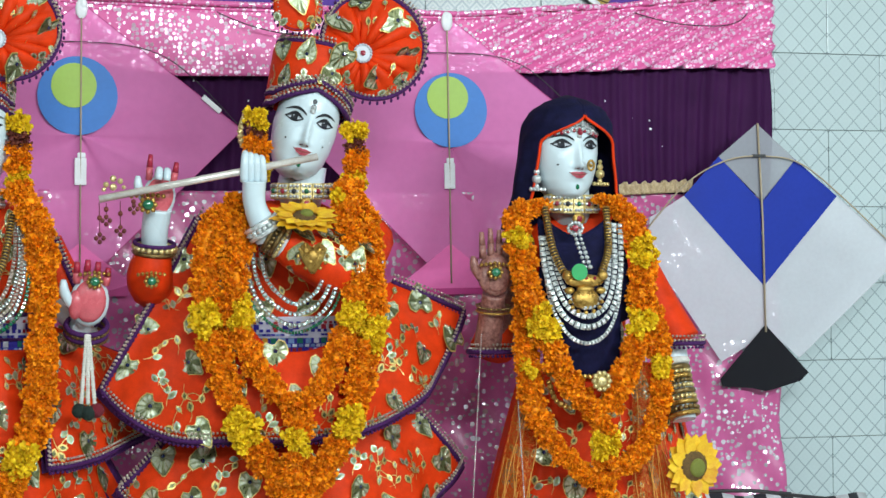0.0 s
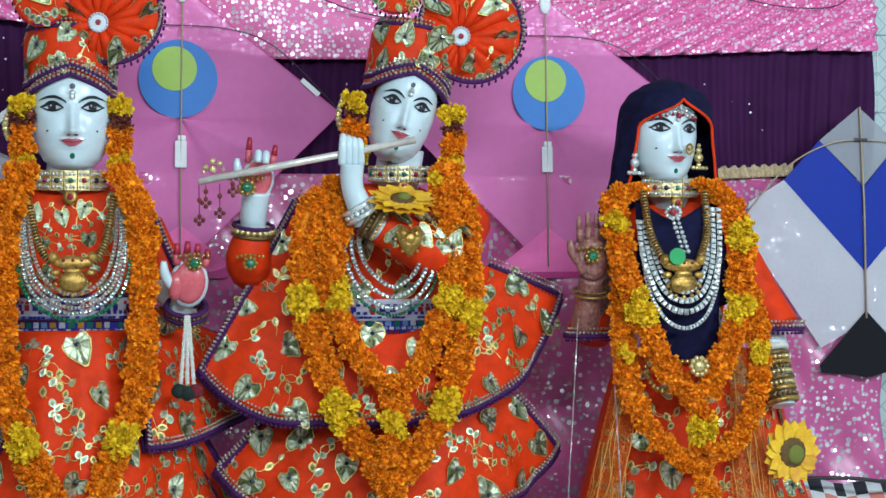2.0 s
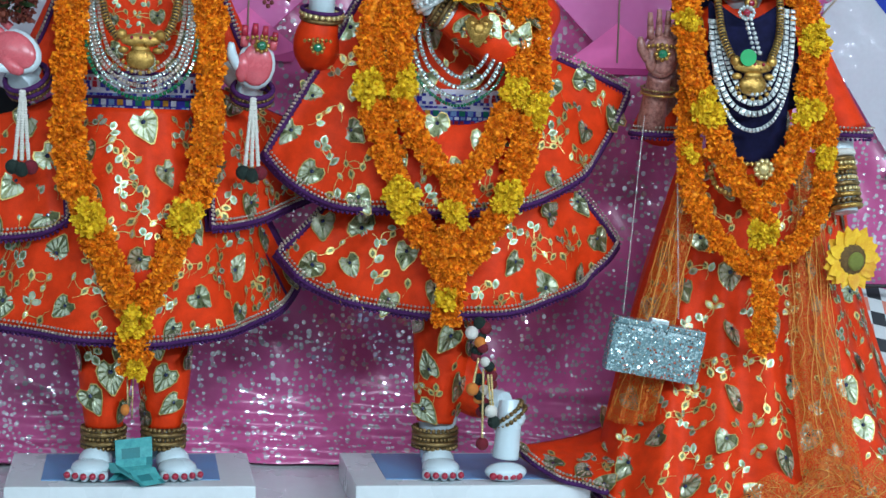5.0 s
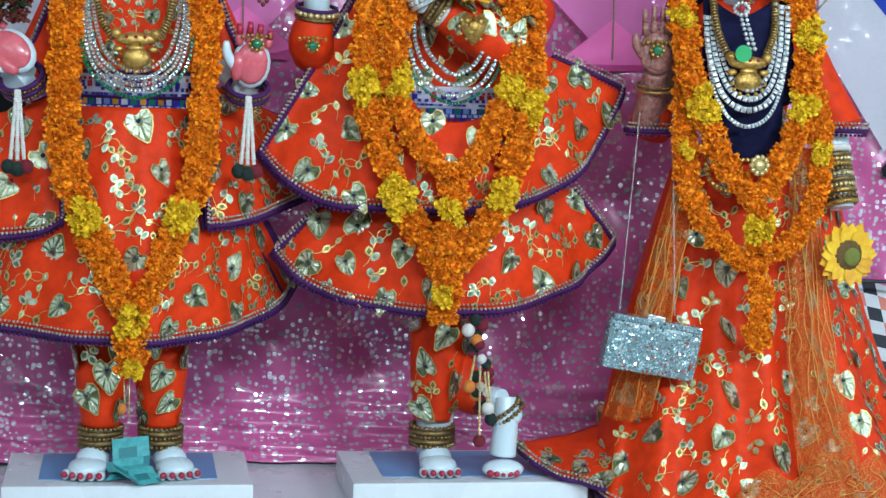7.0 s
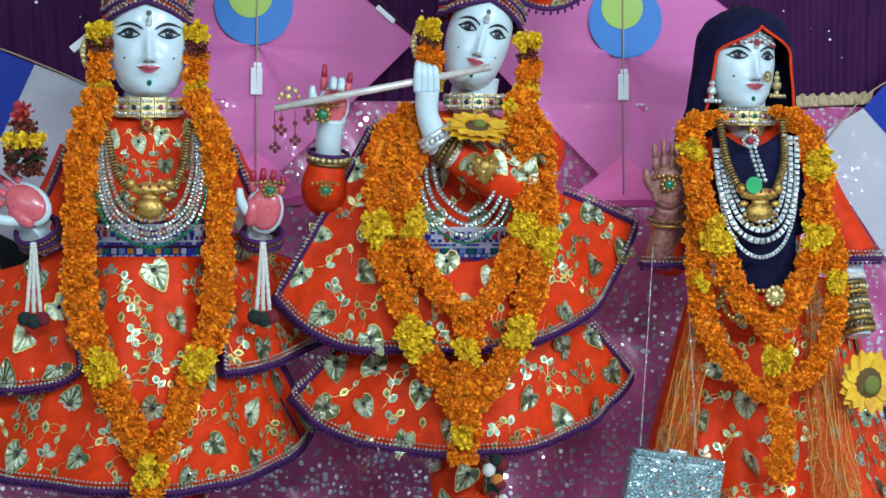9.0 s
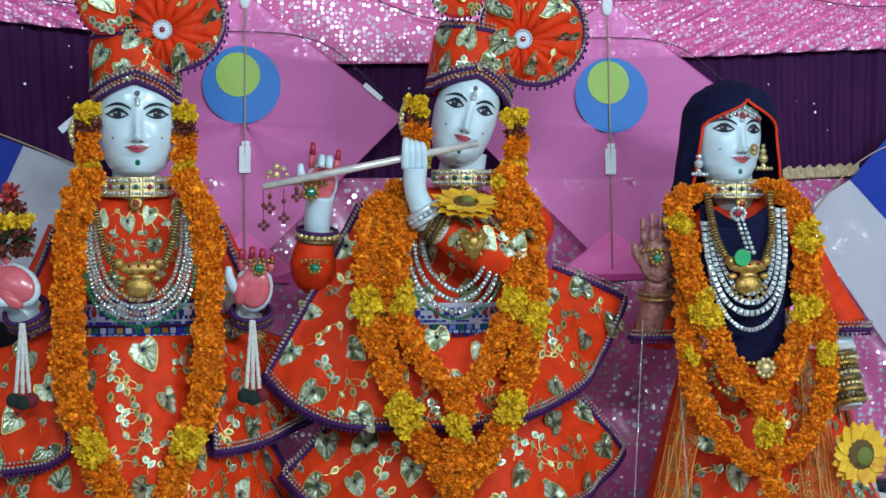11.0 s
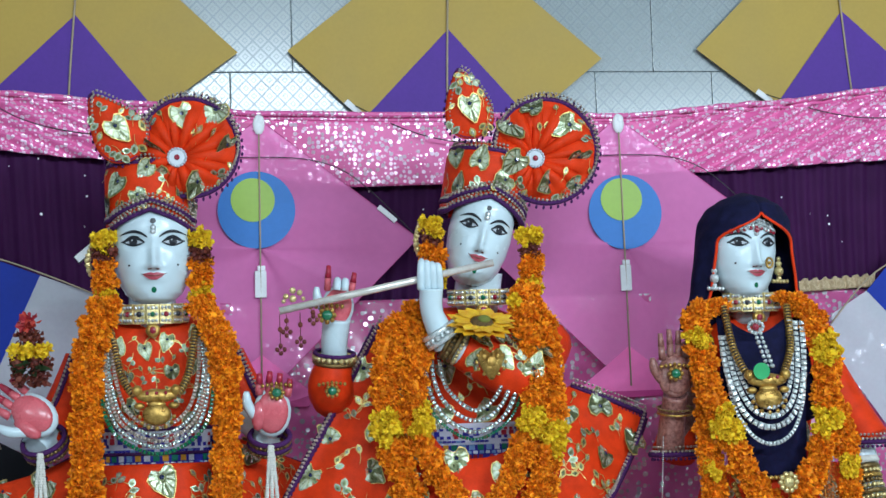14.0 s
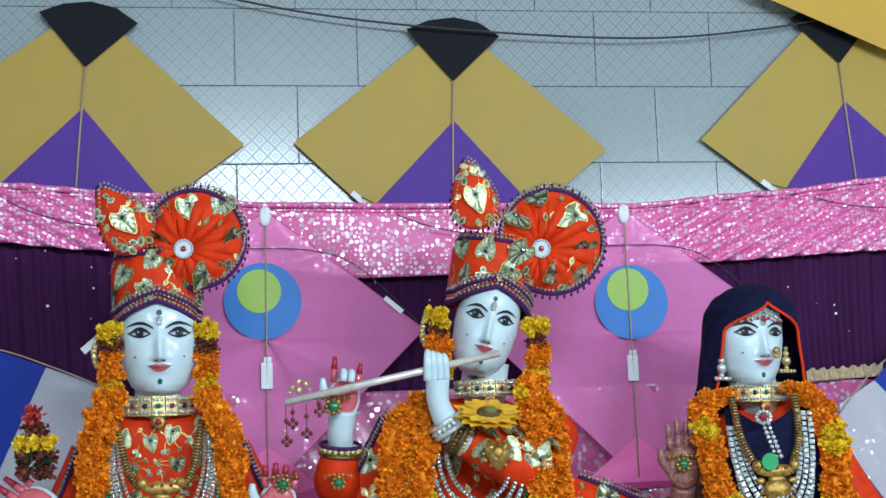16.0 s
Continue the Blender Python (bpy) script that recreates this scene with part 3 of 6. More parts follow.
def spray_leaf(seed, leaves, w, h):
    """A sprig of ovals on a short gold stem."""
    q = random.Random(seed)
    bm = bmesh.new()
    for x, y, a in leaves:
        oval_leaf(bm, x, y, a + q.uniform(-0.2, 0.2), w * q.uniform(0.85, 1.15), h * q.uniform(0.9, 1.1), q)
    curl = q.uniform(-0.010, 0.010)
    path = [(0, -0.2 * h), (curl * 0.4, -0.9 * h), (curl * 1.3, -1.35 * h)]
    for (xa, ya), (xb, yb) in zip(path, path[1:]):
        bm.faces.new([bm.verts.new(c) for c in ((xa - 0.0006, ya, 0.0005), (xa + 0.0006, ya, 0.0005), (xb + 0.0005, yb, 0.0005), (xb - 0.0005, yb, 0.0005))]).material_index = 1
    return finish_leaf("foil_leaf", bm)


BIG_LEAVES = [heart_leaf(k) for k in range(6)]
MID_LEAVES = [spray_leaf(20 + k, ((0, 0.010, 0), (-0.0088, -0.001, 0.9), (0.0088, -0.001, -0.9)), 0.0125, 0.0172) for k in range(4)]
SMALL_LEAVES = [spray_leaf(40 + k, ((0, 0, 0),) if k % 3 else ((-0.005, 0.002, 0.5), (0.0065, -0.004, -0.7)), 0.0118, 0.0172) for k in range(6)]
BIG_LEAF = BIG_LEAVES[0]


def scatter(parent, fn, seed, big=0.074, small=0.0178, limit=300, zone=(0.03, 0.97, 0.04, 0.96), eps=0.004, lift=0.0015, largest=None, grow=1.0):
    """Foil leaves as appliques over the cloth fn(u, v), large ones first, then small ones between."""
    r = random.Random(seed)
    taken, spots = [], []
    count = 0
    for pool, gap, tries in ((largest or BIG_LEAVES, big, 260), (MID_LEAVES, big * 0.46, 130), (SMALL_LEAVES, small, 3600)):
        for _ in range(tries):
            if count >= limit:
                break
            u, v = r.uniform(zone[0], zone[1]), r.uniform(zone[2], zone[3])
            p = fn(u, v)
            own = gap * 0.5
            if any((p - q).length < own + o for q, o in taken):
                continue
            du, dv = fn(u + eps, v) - fn(u - eps, v), fn(u, v + eps) - fn(u, v - eps)
            nrm = du.cross(dv)
            if nrm.length < 1e-9:
                continue
            nrm.normalize()
            if nrm.y > 0:
                nrm = -nrm
            if nrm.y > -0.25:
                continue
            taken.append((p, own))
            up = Vector((0, 0, 1))
            up = (up - nrm * up.dot(nrm)).normalized()
            side = up.cross(nrm)
            m = Matrix((side, up, nrm)).transposed().to_4x4()
            m = Matrix.Translation(p + nrm * lift) @ m @ Matrix.Rotation(r.uniform(-0.9, 0.9) + (math.pi if r.random() < 0.25 else 0), 4, "Z") @ Euler((r.uniform(-0.22, 0.22), r.uniform(-0.22, 0.22), 0)).to_matrix().to_4x4() @ Matrix.Scale(r.uniform(0.85, 1.15) * grow, 4)
            ob = new("foil_leaf", r.choice(pool))
            ob.parent = parent
            ob.matrix_basis = m
            count += 1
            spots.append((p, u, v, nrm))
    # curling gold stems from leaf to leaf
    bm = bmesh.new()
    for i, (p, u, v, nrm) in enumerate(spots):
        best = [s for s in spots if 0.012 < (s[0] - p).length < 0.034]
        for s in best[:1]:
            w = (s[0] - p).cross(nrm).normalized() * 0.0007
            bend = (s[0] - p).cross(nrm) * r.uniform(-0.35, 0.35)
            ring = []
            for k in range(6):
                q = k / 5
                c = p.lerp(s[0], q) + bend * math.sin(math.pi * q) + nrm * 0.0016
                ring.append((bm.verts.new(c - w), bm.verts.new(c + w)))
            for k in range(5):
                bm.faces.new((ring[k][0], ring[k][1], ring[k + 1][1], ring[k + 1][0]))
    part("stem_stitching", bm, RIM, parent, "gold stem stitching", kind="stuff")


def loft(top, low, bulge=0.0, ripple=0.0, waves=9, phase=0.0):
    """A cloth between two smooth edges, v = 0 at the low one."""
    n = 60
    a, b = spline(top, n), spline(low, n)

    def fn(u, v):
        s = min(max(u, 0.0), 1.0) * n
        i = min(int(s), n - 1)
        k = s - i
        p = (a[i].lerp(a[i + 1], k)) * v + (b[i].lerp(b[i + 1], k)) * (1 - v)
        y = -bulge * math.sin(math.pi * min(max(v, 0), 1)) + ripple * (1 - v) * math.sin(u * waves * 2 * math.pi + phase)
        return Vector((p.x, p.y + y, p.z))
    return fn


def cloth(name, fn, material, parent, nu=90, nv=24, label="", thick=0.002):
    bm = bmesh.new()
    sheet(bm, fn, nu, nv)
    ob = part(name, bm, material, parent, label, smooth=True)
    ob.modifiers.new("thickness", "SOLIDIFY").thickness = thick
    return ob


def belt_stitches(fn, parent, seed):
    """Cross-stitch blocks in rows: coloured flecks below, red and navy motifs on the white band above."""
    q = random.Random(seed)
    bm = bmesh.new()
    for v, high, every, pool, fill in ((0.10, 0.06, 0.0072, (0, 1, 5, 1), 0.6), (0.20, 0.08, 0.0072, (0, 2, 1, 0, 5), 0.7), (0.30, 0.07, 0.0080, (0, 5, 1, 0), 0.7), (0.42, 0.13, 0.0110, (3, 0, 4, 0, 5, 4, 0), 0.66), (0.56, 0.05, 0.0060, (1, 1, 5), 0.9), (0.66, 0.07, 0.0095, (1, 2, 1), 0.55), (0.75, 0.12, 0.0125, (2, 1, 1), 0.6), (0.85, 0.06, 0.0095, (1, 2, 1), 0.55)):
        n = int(0.26 / every)
        for i in range(n):
            u0, u1 = (i + 0.10) / n, (i + 0.10 + fill) / n
            k = q.choice(pool)
            if q.random() < 0.12:
                continue
            c = [(u0, v - high / 2), (u1, v - high / 2), (u1, v + high / 2), (u0, v + high / 2)]
            bm.faces.new([bm.verts.new(fn(*p) + Vector((0, -0.0022, 0))) for p in c]).material_index = k
    cloth("belt_band", lambda u, v: fn(u, 0.02 + v * 0.46) + Vector((0, -0.0012, 0)), STITCH[1], parent, 40, 6, "violet-blue lower band", 0.0008)
    ob = part("cross_stitch", bm, STITCH, parent, "coloured cross-stitch rows", kind="stuff")
    ob.modifiers.new("thickness", "SOLIDIFY").thickness = 0.0008


def lining(fn, parent):
    """The purple lining, which shows as a narrow edge below and behind the silk."""
    cloth("lining", lambda u, v: fn(u, v) + Vector(((u - 0.5) * 0.02, 0.010, -0.009 * (1 - v))), TRIM, parent, 60, 12, "dark purple lining")


def evenly(pts, gap):
    """Points along a polyline, gap apart."""
    out, left = [], 0.0
    for a, b in zip(pts, pts[1:]):
        d = (b - a).length
        s = left
        while s < d:
            out.append(a.lerp(b, s / d))
            s += gap
        left = s - d
    return out


def beads(bm, pts, gap, r, mat=0, squash=1.0, alternate=None):
    for i, p in enumerate(evenly([Vector(q) for q in pts], gap)):
        made = bmesh.ops.create_icosphere(bm, subdivisions=1, radius=r * rng.uniform(0.85, 1.1), matrix=Matrix.LocRotScale(p, Euler((rng.random() * 3, rng.random() * 3, 0)), (1, squash, 1)))
        for f in {f for v in made["verts"] for f in v.link_faces}:
            f.material_index = mat if alternate is None or i % 2 else alternate


def edging(parent, pts, out=(0, -0.002, 0), fringe=True, r=0.0058, stone=0.0035):
    """A purple braid with silver stones on it, and short purple tassels below."""
    pts = [Vector(p) + Vector(out) for p in pts]
    bm = bmesh.new()
    tube(bm, pts, r, 6)
    if fringe:
        beads(bm, [p + Vector((0, 0, -r * 1.5)) for p in pts], 0.0085, 0.0032)
    part("braid", bm, TRIM, parent, "dark purple braid", smooth=True)
    bm = bmesh.new()
    beads(bm, [p + Vector((0, -r, r * 0.9)) for p in pts], stone * 2.1, stone * 0.85)
    beads(bm, [p + Vector((0.002, -r * 0.9, r * 2.2)) for p in pts], 0.0072, 0.0027)
    part("stone_edging", bm, BRAID_STONE, parent, "dull gold bead edging", kind="stuff")


def flower_mesh(name, r, petals, material, seed):
    """A frilled pompon of small folded petals, thick on the side that looks along z."""
    q = random.Random(seed)
    bm = bmesh.new()
    for i in range(petals):
        z = q.uniform(-0.35, 1.0)
        a = q.uniform(0, 6.2832)
        flat_r = math.sqrt(max(0.0, 1 - z * z))
        d = Vector((flat_r * math.cos(a), flat_r * math.sin(a), z))
        side = d.cross(Vector((q.uniform(-1, 1), q.uniform(-1, 1), q.uniform(-1, 1)))).normalized()
        up = side.cross(d)
        w = r * q.uniform(0.17, 0.30)
        ln = r * q.uniform(0.78, 1.22)
        curl = up * r * q.uniform(-0.18, 0.30)
        v = [bm.verts.new(c) for c in (d * r * 0.35, d * ln * 0.85 + side * w, d * ln + curl, d * ln * 0.80 - side * w + curl * 0.6)]
        bm.faces.new(v[:3])
        bm.faces.new((v[0], v[2], v[3]))
    blob(bm, (0, 0, 0), r * 0.50, seg=6)
    me = bpy.data.meshes.new(name)
    bm.to_mesh(me)
    bm.free()
    me.materials.append(material)
    return me


ORANGE_FLOWERS = [flower_mesh("marigold", r, 62, MARIGOLD, i) for i, r in enumerate((0.0118, 0.0140, 0.0130, 0.0150))]
YELLOW_FLOWERS = [flower_mesh("marigold", r, 64, LEMON, 20 + i) for i, r in enumerate((0.0130, 0.0150, 0.0140))]
RUST_FLOWERS = [flower_mesh("chrysanthemum", 0.0135, 34, RUST, 31)]
ROSE_FLOWERS = [flower_mesh("rose", 0.018, 40, ROSE, 41)]


def put_flower(parent, p, mesh, r, size=1.0, name="marigold"):
    ob = new(name, mesh)
    ob.parent = parent
    away = Euler((radians(90) + r.uniform(-0.9, 0.9), r.uniform(-0.3, 0.3), r.uniform(-0.9, 0.9)))
    ob.matrix_basis = Matrix.LocRotScale(p, away, (size,) * 3)


def strand(parent, pts, radius=0.027, gap=0.0125, seed=1, yellow=(), flowers=None):
    """A thick string of marigolds along a curve; yellow: places where yellow ones are tied in."""
    r = random.Random(seed)
    line = spline(pts, 60)
    cord = bmesh.new()
    tube(cord, [p + Vector((0, 0.004, 0)) for p in line], radius * 0.62, 8)
    part("flower_core", cord, MARIGOLD, parent, smooth=True)
    for i, p in enumerate(evenly(line, gap)):
        for k in range(3):
            a = (k - 1) * 1.10 + r.uniform(-0.45, 0.45)
            off = Vector((math.sin(a) * radius * r.uniform(0.60, 0.86), -math.cos(a) * radius * r.uniform(0.3, 0.6), r.uniform(-0.006, 0.006)))
            q = p + off
            lemon = any((q - Vector(c)).length < d for *c, d in yellow)
            pool = YELLOW_FLOWERS if lemon else (flowers or ORANGE_FLOWERS)
            put_flower(parent, q + (Vector((0, -0.008, 0)) if lemon else Vector()), r.choice(pool), r, r.uniform(0.80, 1.20) * radius / 0.024)


def stones(bm, pts, gap, r):
    """Close-set square stones along a curve, each a low facetted block."""
    line = evenly([Vector(p) for p in pts], gap)
    for i, p in enumerate(line):
        d = (line[min(i + 1, len(line) - 1)] - line[max(i - 1, 0)]).normalized()
        out = Vector((0, -1, 0))
        side = d.cross(out).normalized()
        k = r * rng.uniform(0.9, 1.08)
        tip = p + out * k * 0.7 + side * k * rng.uniform(-0.3, 0.3) + d * k * rng.uniform(-0.3, 0.3)
        base = [bm.verts.new(p + d * k * a * 0.95 + side * k * b * 1.1) for a, b in ((-1, -1), (1, -1), (1, 1), (-1, 1))]
        top = [bm.verts.new(tip + (v.co - p) * 0.5) for v in base]
        bm.faces.new(top)
        for j in range(4):
            bm.faces.new((base[j], base[(j + 1) % 4], top[(j + 1) % 4], top[j]))


def coil(bm, pts, r):
    """A rope of gold rings with dark thread between them."""
    line = evenly([Vector(p) for p in pts], 0.0058)
    for i, p in enumerate(line):
        d = (line[min(i + 1, len(line) - 1)] - line[max(i - 1, 0)]).normalized()
        tube(bm, [p - d * 0.0015, p - d * 0.0009, p + d * 0.0009, p + d * 0.0015], [r * 0.8, r, r, r * 0.8], 10)
    tube(bm, line, r * 0.66, 8, 1)


def necklace(label, rows, pendant=None, category="necklace"):
    """rows: (points, gap, bead radius, material)."""
    ob = thing("necklace", label, category, at=(0, 0, 0))
    for pts, gap, r, material in rows:
        bm = bmesh.new()
        if material is GOLD:
            coil(bm, spline(pts, 40), r * 0.80)
            part("gold_coil", bm, [GOLD, INK], ob, "gold coil on dark thread", kind="stuff")
        else:
            stones(bm, spline(pts, 60), r * 1.55, r * 0.70)
            part("stone_string", bm, material, ob, kind="stuff")
    if pendant:
        pendant(ob)
    return ob


def gold_pendant(at, s=1.0):
    def build(ob):
        x, y, z = at
        bm = bmesh.new()
        blob(bm, (x, y, z + 0.012 * s), (0.030 * s, 0.008 * s, 0.010 * s), seg=14)
        blob(bm, (x, y - 0.003, z - 0.014 * s), (0.021 * s, 0.010 * s, 0.016 * s), seg=14)
        blob(bm, (x, y - 0.004, z), (0.014 * s, 0.007 * s, 0.006 * s), seg=10)
        for k in (-1, 1):
            blob(bm, (x + k * 0.027 * s, y - 0.002, z + 0.02 * s), 0.008 * s, seg=10)
            blob(bm, (x + k * 0.024 * s, y - 0.002, z - 0.002), (0.008 * s, 0.005 * s, 0.005 * s), seg=8)
        for k in range(7):
            a = math.pi * (k / 6)
            blob(bm, (x + math.cos(a) * 0.024 * s, y - 0.006, z - 0.018 * s - math.sin(a) * 0.016 * s), 0.0034 * s, seg=6)
        part("pendant", bm, GOLD, ob, "gold lotus pendant", smooth=True)
        bm = bmesh.new()
        for k in (-1, 0, 1):
            blob(bm, (x + k * 0.013 * s, y - 0.009, z + 0.016 * s), 0.0028 * s, seg=6)
        part("pendant_stone", bm, RUBY, ob, "small red stones", smooth=True)
    return build


def choker(x, y, z, w, h, turn=0.0):
    """A collar of stone-set gold plates round a neck."""
    ob = thing("choker", "gold choker of square stone-set plates round a marble neck", "necklace", "chokers", (x, y, z))
    ob.rotation_euler = (0, 0, turn)
    for k in range(-3, 4):
        a = k * 0.36
        bm = bmesh.new()
        box(bm, -w * 0.175, w * 0.175, -0.003, 0.003, -h / 2, h / 2, 0.0015)
        seat = Matrix.Translation((math.sin(a) * w, -math.cos(a) * w * 0.85, -0.004 * math.cos(a))) @ Matrix.Rotation(a, 4, "Z")
        bmesh.ops.transform(bm, matrix=seat, verts=bm.verts)
        plate = part("plate", bm, PALE_GOLD, ob, "gold plate")
        bm = bmesh.new()
        for i in (-1, 0, 1):
            for j in (-1, 0, 1):
                if i or j:
                    blob(bm, seat @ Vector((i * w * 0.105, -0.0038, j * h * 0.32)), 0.0031, mat=0, seg=6)
        blob(bm, seat @ Vector((0, -0.004, 0)), 0.0048, mat=1, seg=8)
        part("stone_rosette", bm, [SILVER, (GEM, RUBY, INK)[k % 3]], plate, "white stones round a dark one", smooth=True, kind="stuff")
    bm = bmesh.new()
    blob(bm, (0, -w * 0.88, -h * 0.92), (0.013, 0.005, 0.012), seg=10)
    d = part("drop", bm, GOLD, ob, "oval gold drop", smooth=True)
    bm = bmesh.new()
    blob(bm, (0, -w * 0.88 - 0.004, -h * 0.92), (0.006, 0.003, 0.006), seg=8)
    part("stone", bm, RUBY, d, "dark red stone", smooth=True)
    return ob


# ---- marble figures: each one plain mesh ----
WIDE = [(0, 0.006), (0.003, 0.022), (0.010, 0.0345), (0.022, 0.0465), (0.04, 0.0555), (0.065, 0.0620), (0.095, 0.0655), (0.125, 0.0640), (0.155, 0.058), (0.18, 0.046), (0.2, 0.03), (0.212, 0.003)]
DEEP = [(0, 0.030), (0.01, 0.050), (0.03, 0.058), (0.06, 0.062), (0.1, 0.064), (0.14, 0.063), (0.17, 0.055), (0.2, 0.035), (0.212, 0.003)]


def relief(x, z):
    ridge = 0.0
    if 0.056 < z < 0.13:
        ridge = 0.019 * math.exp(-(x / 0.0060) ** 2) * (min(1.0, (z - 0.056) / 0.004)) * max(0.12, 1 - (z - 0.066) / 0.055 if z > 0.066 else 1.0)
    wings = 0.0075 * math.exp(-(x / 0.0115) ** 2) * math.exp(-((z - 0.0640) / 0.0048) ** 2)
    mouth = 0.0070 * math.exp(-(x / 0.018) ** 2) * math.exp(-((z - 0.044) / 0.009) ** 2)
    chin = 0.006 * math.exp(-(x / 0.018) ** 2) * math.exp(-((z - 0.016) / 0.010) ** 2)
    eyes = -0.0085 * (math.exp(-((abs(x) - 0.030) / 0.014) ** 2)) * math.exp(-((z - 0.107) / 0.010) ** 2)
    cheek = 0.003 * math.exp(-((abs(x) - 0.032) / 0.016) ** 2) * math.exp(-((z - 0.07) / 0.02) ** 2)
    return ridge + wings + mouth + chin + eyes + cheek


def face_y(x, z):
    k = min(0.999, abs(x) / along(WIDE, z))
    return -along(DEEP, z) * math.sqrt(1 - k * k) - relief(x, z)


def figure_head(bm, m, crown=1.0):
    """A plain painted head with its chin at the origin of m, looking along -y."""
    def skin(u, v):
        a = u * 2 * math.pi
        z = v * 0.212
        w, d = along(WIDE, z), along(DEEP, z)
        x = w * math.sin(a)
        y = -d * math.cos(a)
        if math.cos(a) > 0:
            y -= relief(x, z) * min(1.0, math.cos(a) * 3)
        return m @ Vector((x, y, z if z < 0.15 else 0.15 + (z - 0.15) * crown))
    sheet(bm, skin, 96, 84, wrap=True, mat=0)

    def paint(outline, mat, lift=0.0009):
        ring = [bm.verts.new(m @ Vector((x, face_y(x, z) - lift, z))) for x, z in outline]
        cx, cz = sum(p[0] for p in outline) / len(outline), sum(p[1] for p in outline) / len(outline)
        c = bm.verts.new(m @ Vector((cx, face_y(cx, cz) - lift, cz)))
        for i in range(len(ring)):
            bm.faces.new((c, ring[i], ring[(i + 1) % len(ring)])).material_index = mat

    def stroke(line, widths, mat, lift=0.0014):
        ups, lows = [], []
        for (x, z), w in zip(line, widths):
            ups.append(bm.verts.new(m @ Vector((x, face_y(x, z + w) - lift, z + w))))
            lows.append(bm.verts.new(m @ Vector((x, face_y(x, z - w) - lift, z - w))))
        for i in range(len(line) - 1):
            bm.faces.new((lows[i], lows[i + 1], ups[i + 1], ups[i])).material_index = mat
    for s in (-1, 1):
        n = 22
        eye = []
        for i in range(n):
            a = 2 * math.pi * i / n
            x = math.cos(a) * 0.0172
            z = math.sin(a) * (0.0068 if math.sin(a) > 0 else 0.0052) * (1 - abs(math.cos(a)) ** 3 * 0.6) + 0.0012 * math.cos(a)
            eye.append((s * (0.0312 + x), 0.1050 + z))
        paint(eye, 3)
        paint([(s * 0.0312 + math.cos(2 * math.pi * i / 14) * 0.0068, 0.1060 + math.sin(2 * math.pi * i / 14) * 0.0060) for i in range(14)], 1, 0.0015)
        # pale dot painted on the iris as its glint, up and to the left
        paint([(s * 0.0312 - 0.002 + math.cos(2 * math.pi * i / 8) * 0.0014, 0.109 + math.sin(2 * math.pi * i / 8) * 0.0014) for i in range(8)], 3, 0.0021)
        k = [i / 16 for i in range(17)]
        stroke([(s * (0.0135 + 0.0365 * q), 0.1042 + 0.0076 * math.sin(math.pi * min(1, q * 1.10)) + 0.0025 * q) for q in k], [0.0012 + 0.0024 * math.sin(math.pi * q) for q in k], 1)
        stroke([(s * (0.0140 + 0.0345 * q), 0.1042 - 0.0054 * math.sin(math.pi * q) + 0.0020 * q) for q in k], [0.0008 + 0.0011 * q * (1 - q) * 4 for q in k], 1)
        stroke([(s * (0.0095 + 0.043 * q), 0.1130 + 0.0078 * math.sin(math.pi * q ** 0.9) + 0.0045 * q) for q in k], [0.0012 * (1 - q) ** 0.5 + 0.0014 * math.sin(math.pi * q) + 0.0003 for q in k], 1)
        paint([(s * 0.0385 + math.cos(2 * math.pi * i / 10) * 0.0017, 0.066 + math.sin(2 * math.pi * i / 10) * 0.0017) for i in range(10)], 1)
        # rust oval paints in the shade of the nostril under the nose tip
        paint([(s * 0.0062 + math.cos(2 * math.pi * i / 8) * 0.0034, 0.0585 + math.sin(2 * math.pi * i / 8) * 0.0014) for i in range(8)], 6)
    lip = [(-0.0205, 0.0475), (-0.011, 0.0515), (-0.004, 0.0535), (0, 0.0520), (0.004, 0.0535), (0.011, 0.0515), (0.0205, 0.0475), (0.012, 0.0405), (0.005, 0.0375), (-0.005, 0.0375), (-0.012, 0.0405)]
    paint([(x * 0.90, 0.0462 + (z - 0.0455) * 0.80 + abs(x) * 0.13) for x, z in lip], 2, 0.0034)
    k = [i / 14 for i in range(15)]
    stroke([(-0.0205 + 0.041 * q, 0.0468 + 0.0046 * abs(2 * q - 1) ** 1.7) for q in k], [0.0004 + 0.0005 * math.sin(math.pi * q) for q in k], 6, 0.0042)
    paint([(math.cos(2 * math.pi * i / 12) * 0.0042, 0.024 + math.sin(2 * math.pi * i / 12) * 0.0052) for i in range(12)], 7)
    paint([(math.cos(2 * math.pi * i / 12) * 0.0048, 0.140 + math.sin(2 * math.pi * i / 12) * 0.0048) for i in range(12)], 1, 0.0018)
    for j, (dz, r) in enumerate(((0.122, 0.0052), (0.1285, 0.0055))):
        blob(bm, m @ Vector((0, face_y(0, dz) - 0.001, dz)), r, mat=8, seg=8)


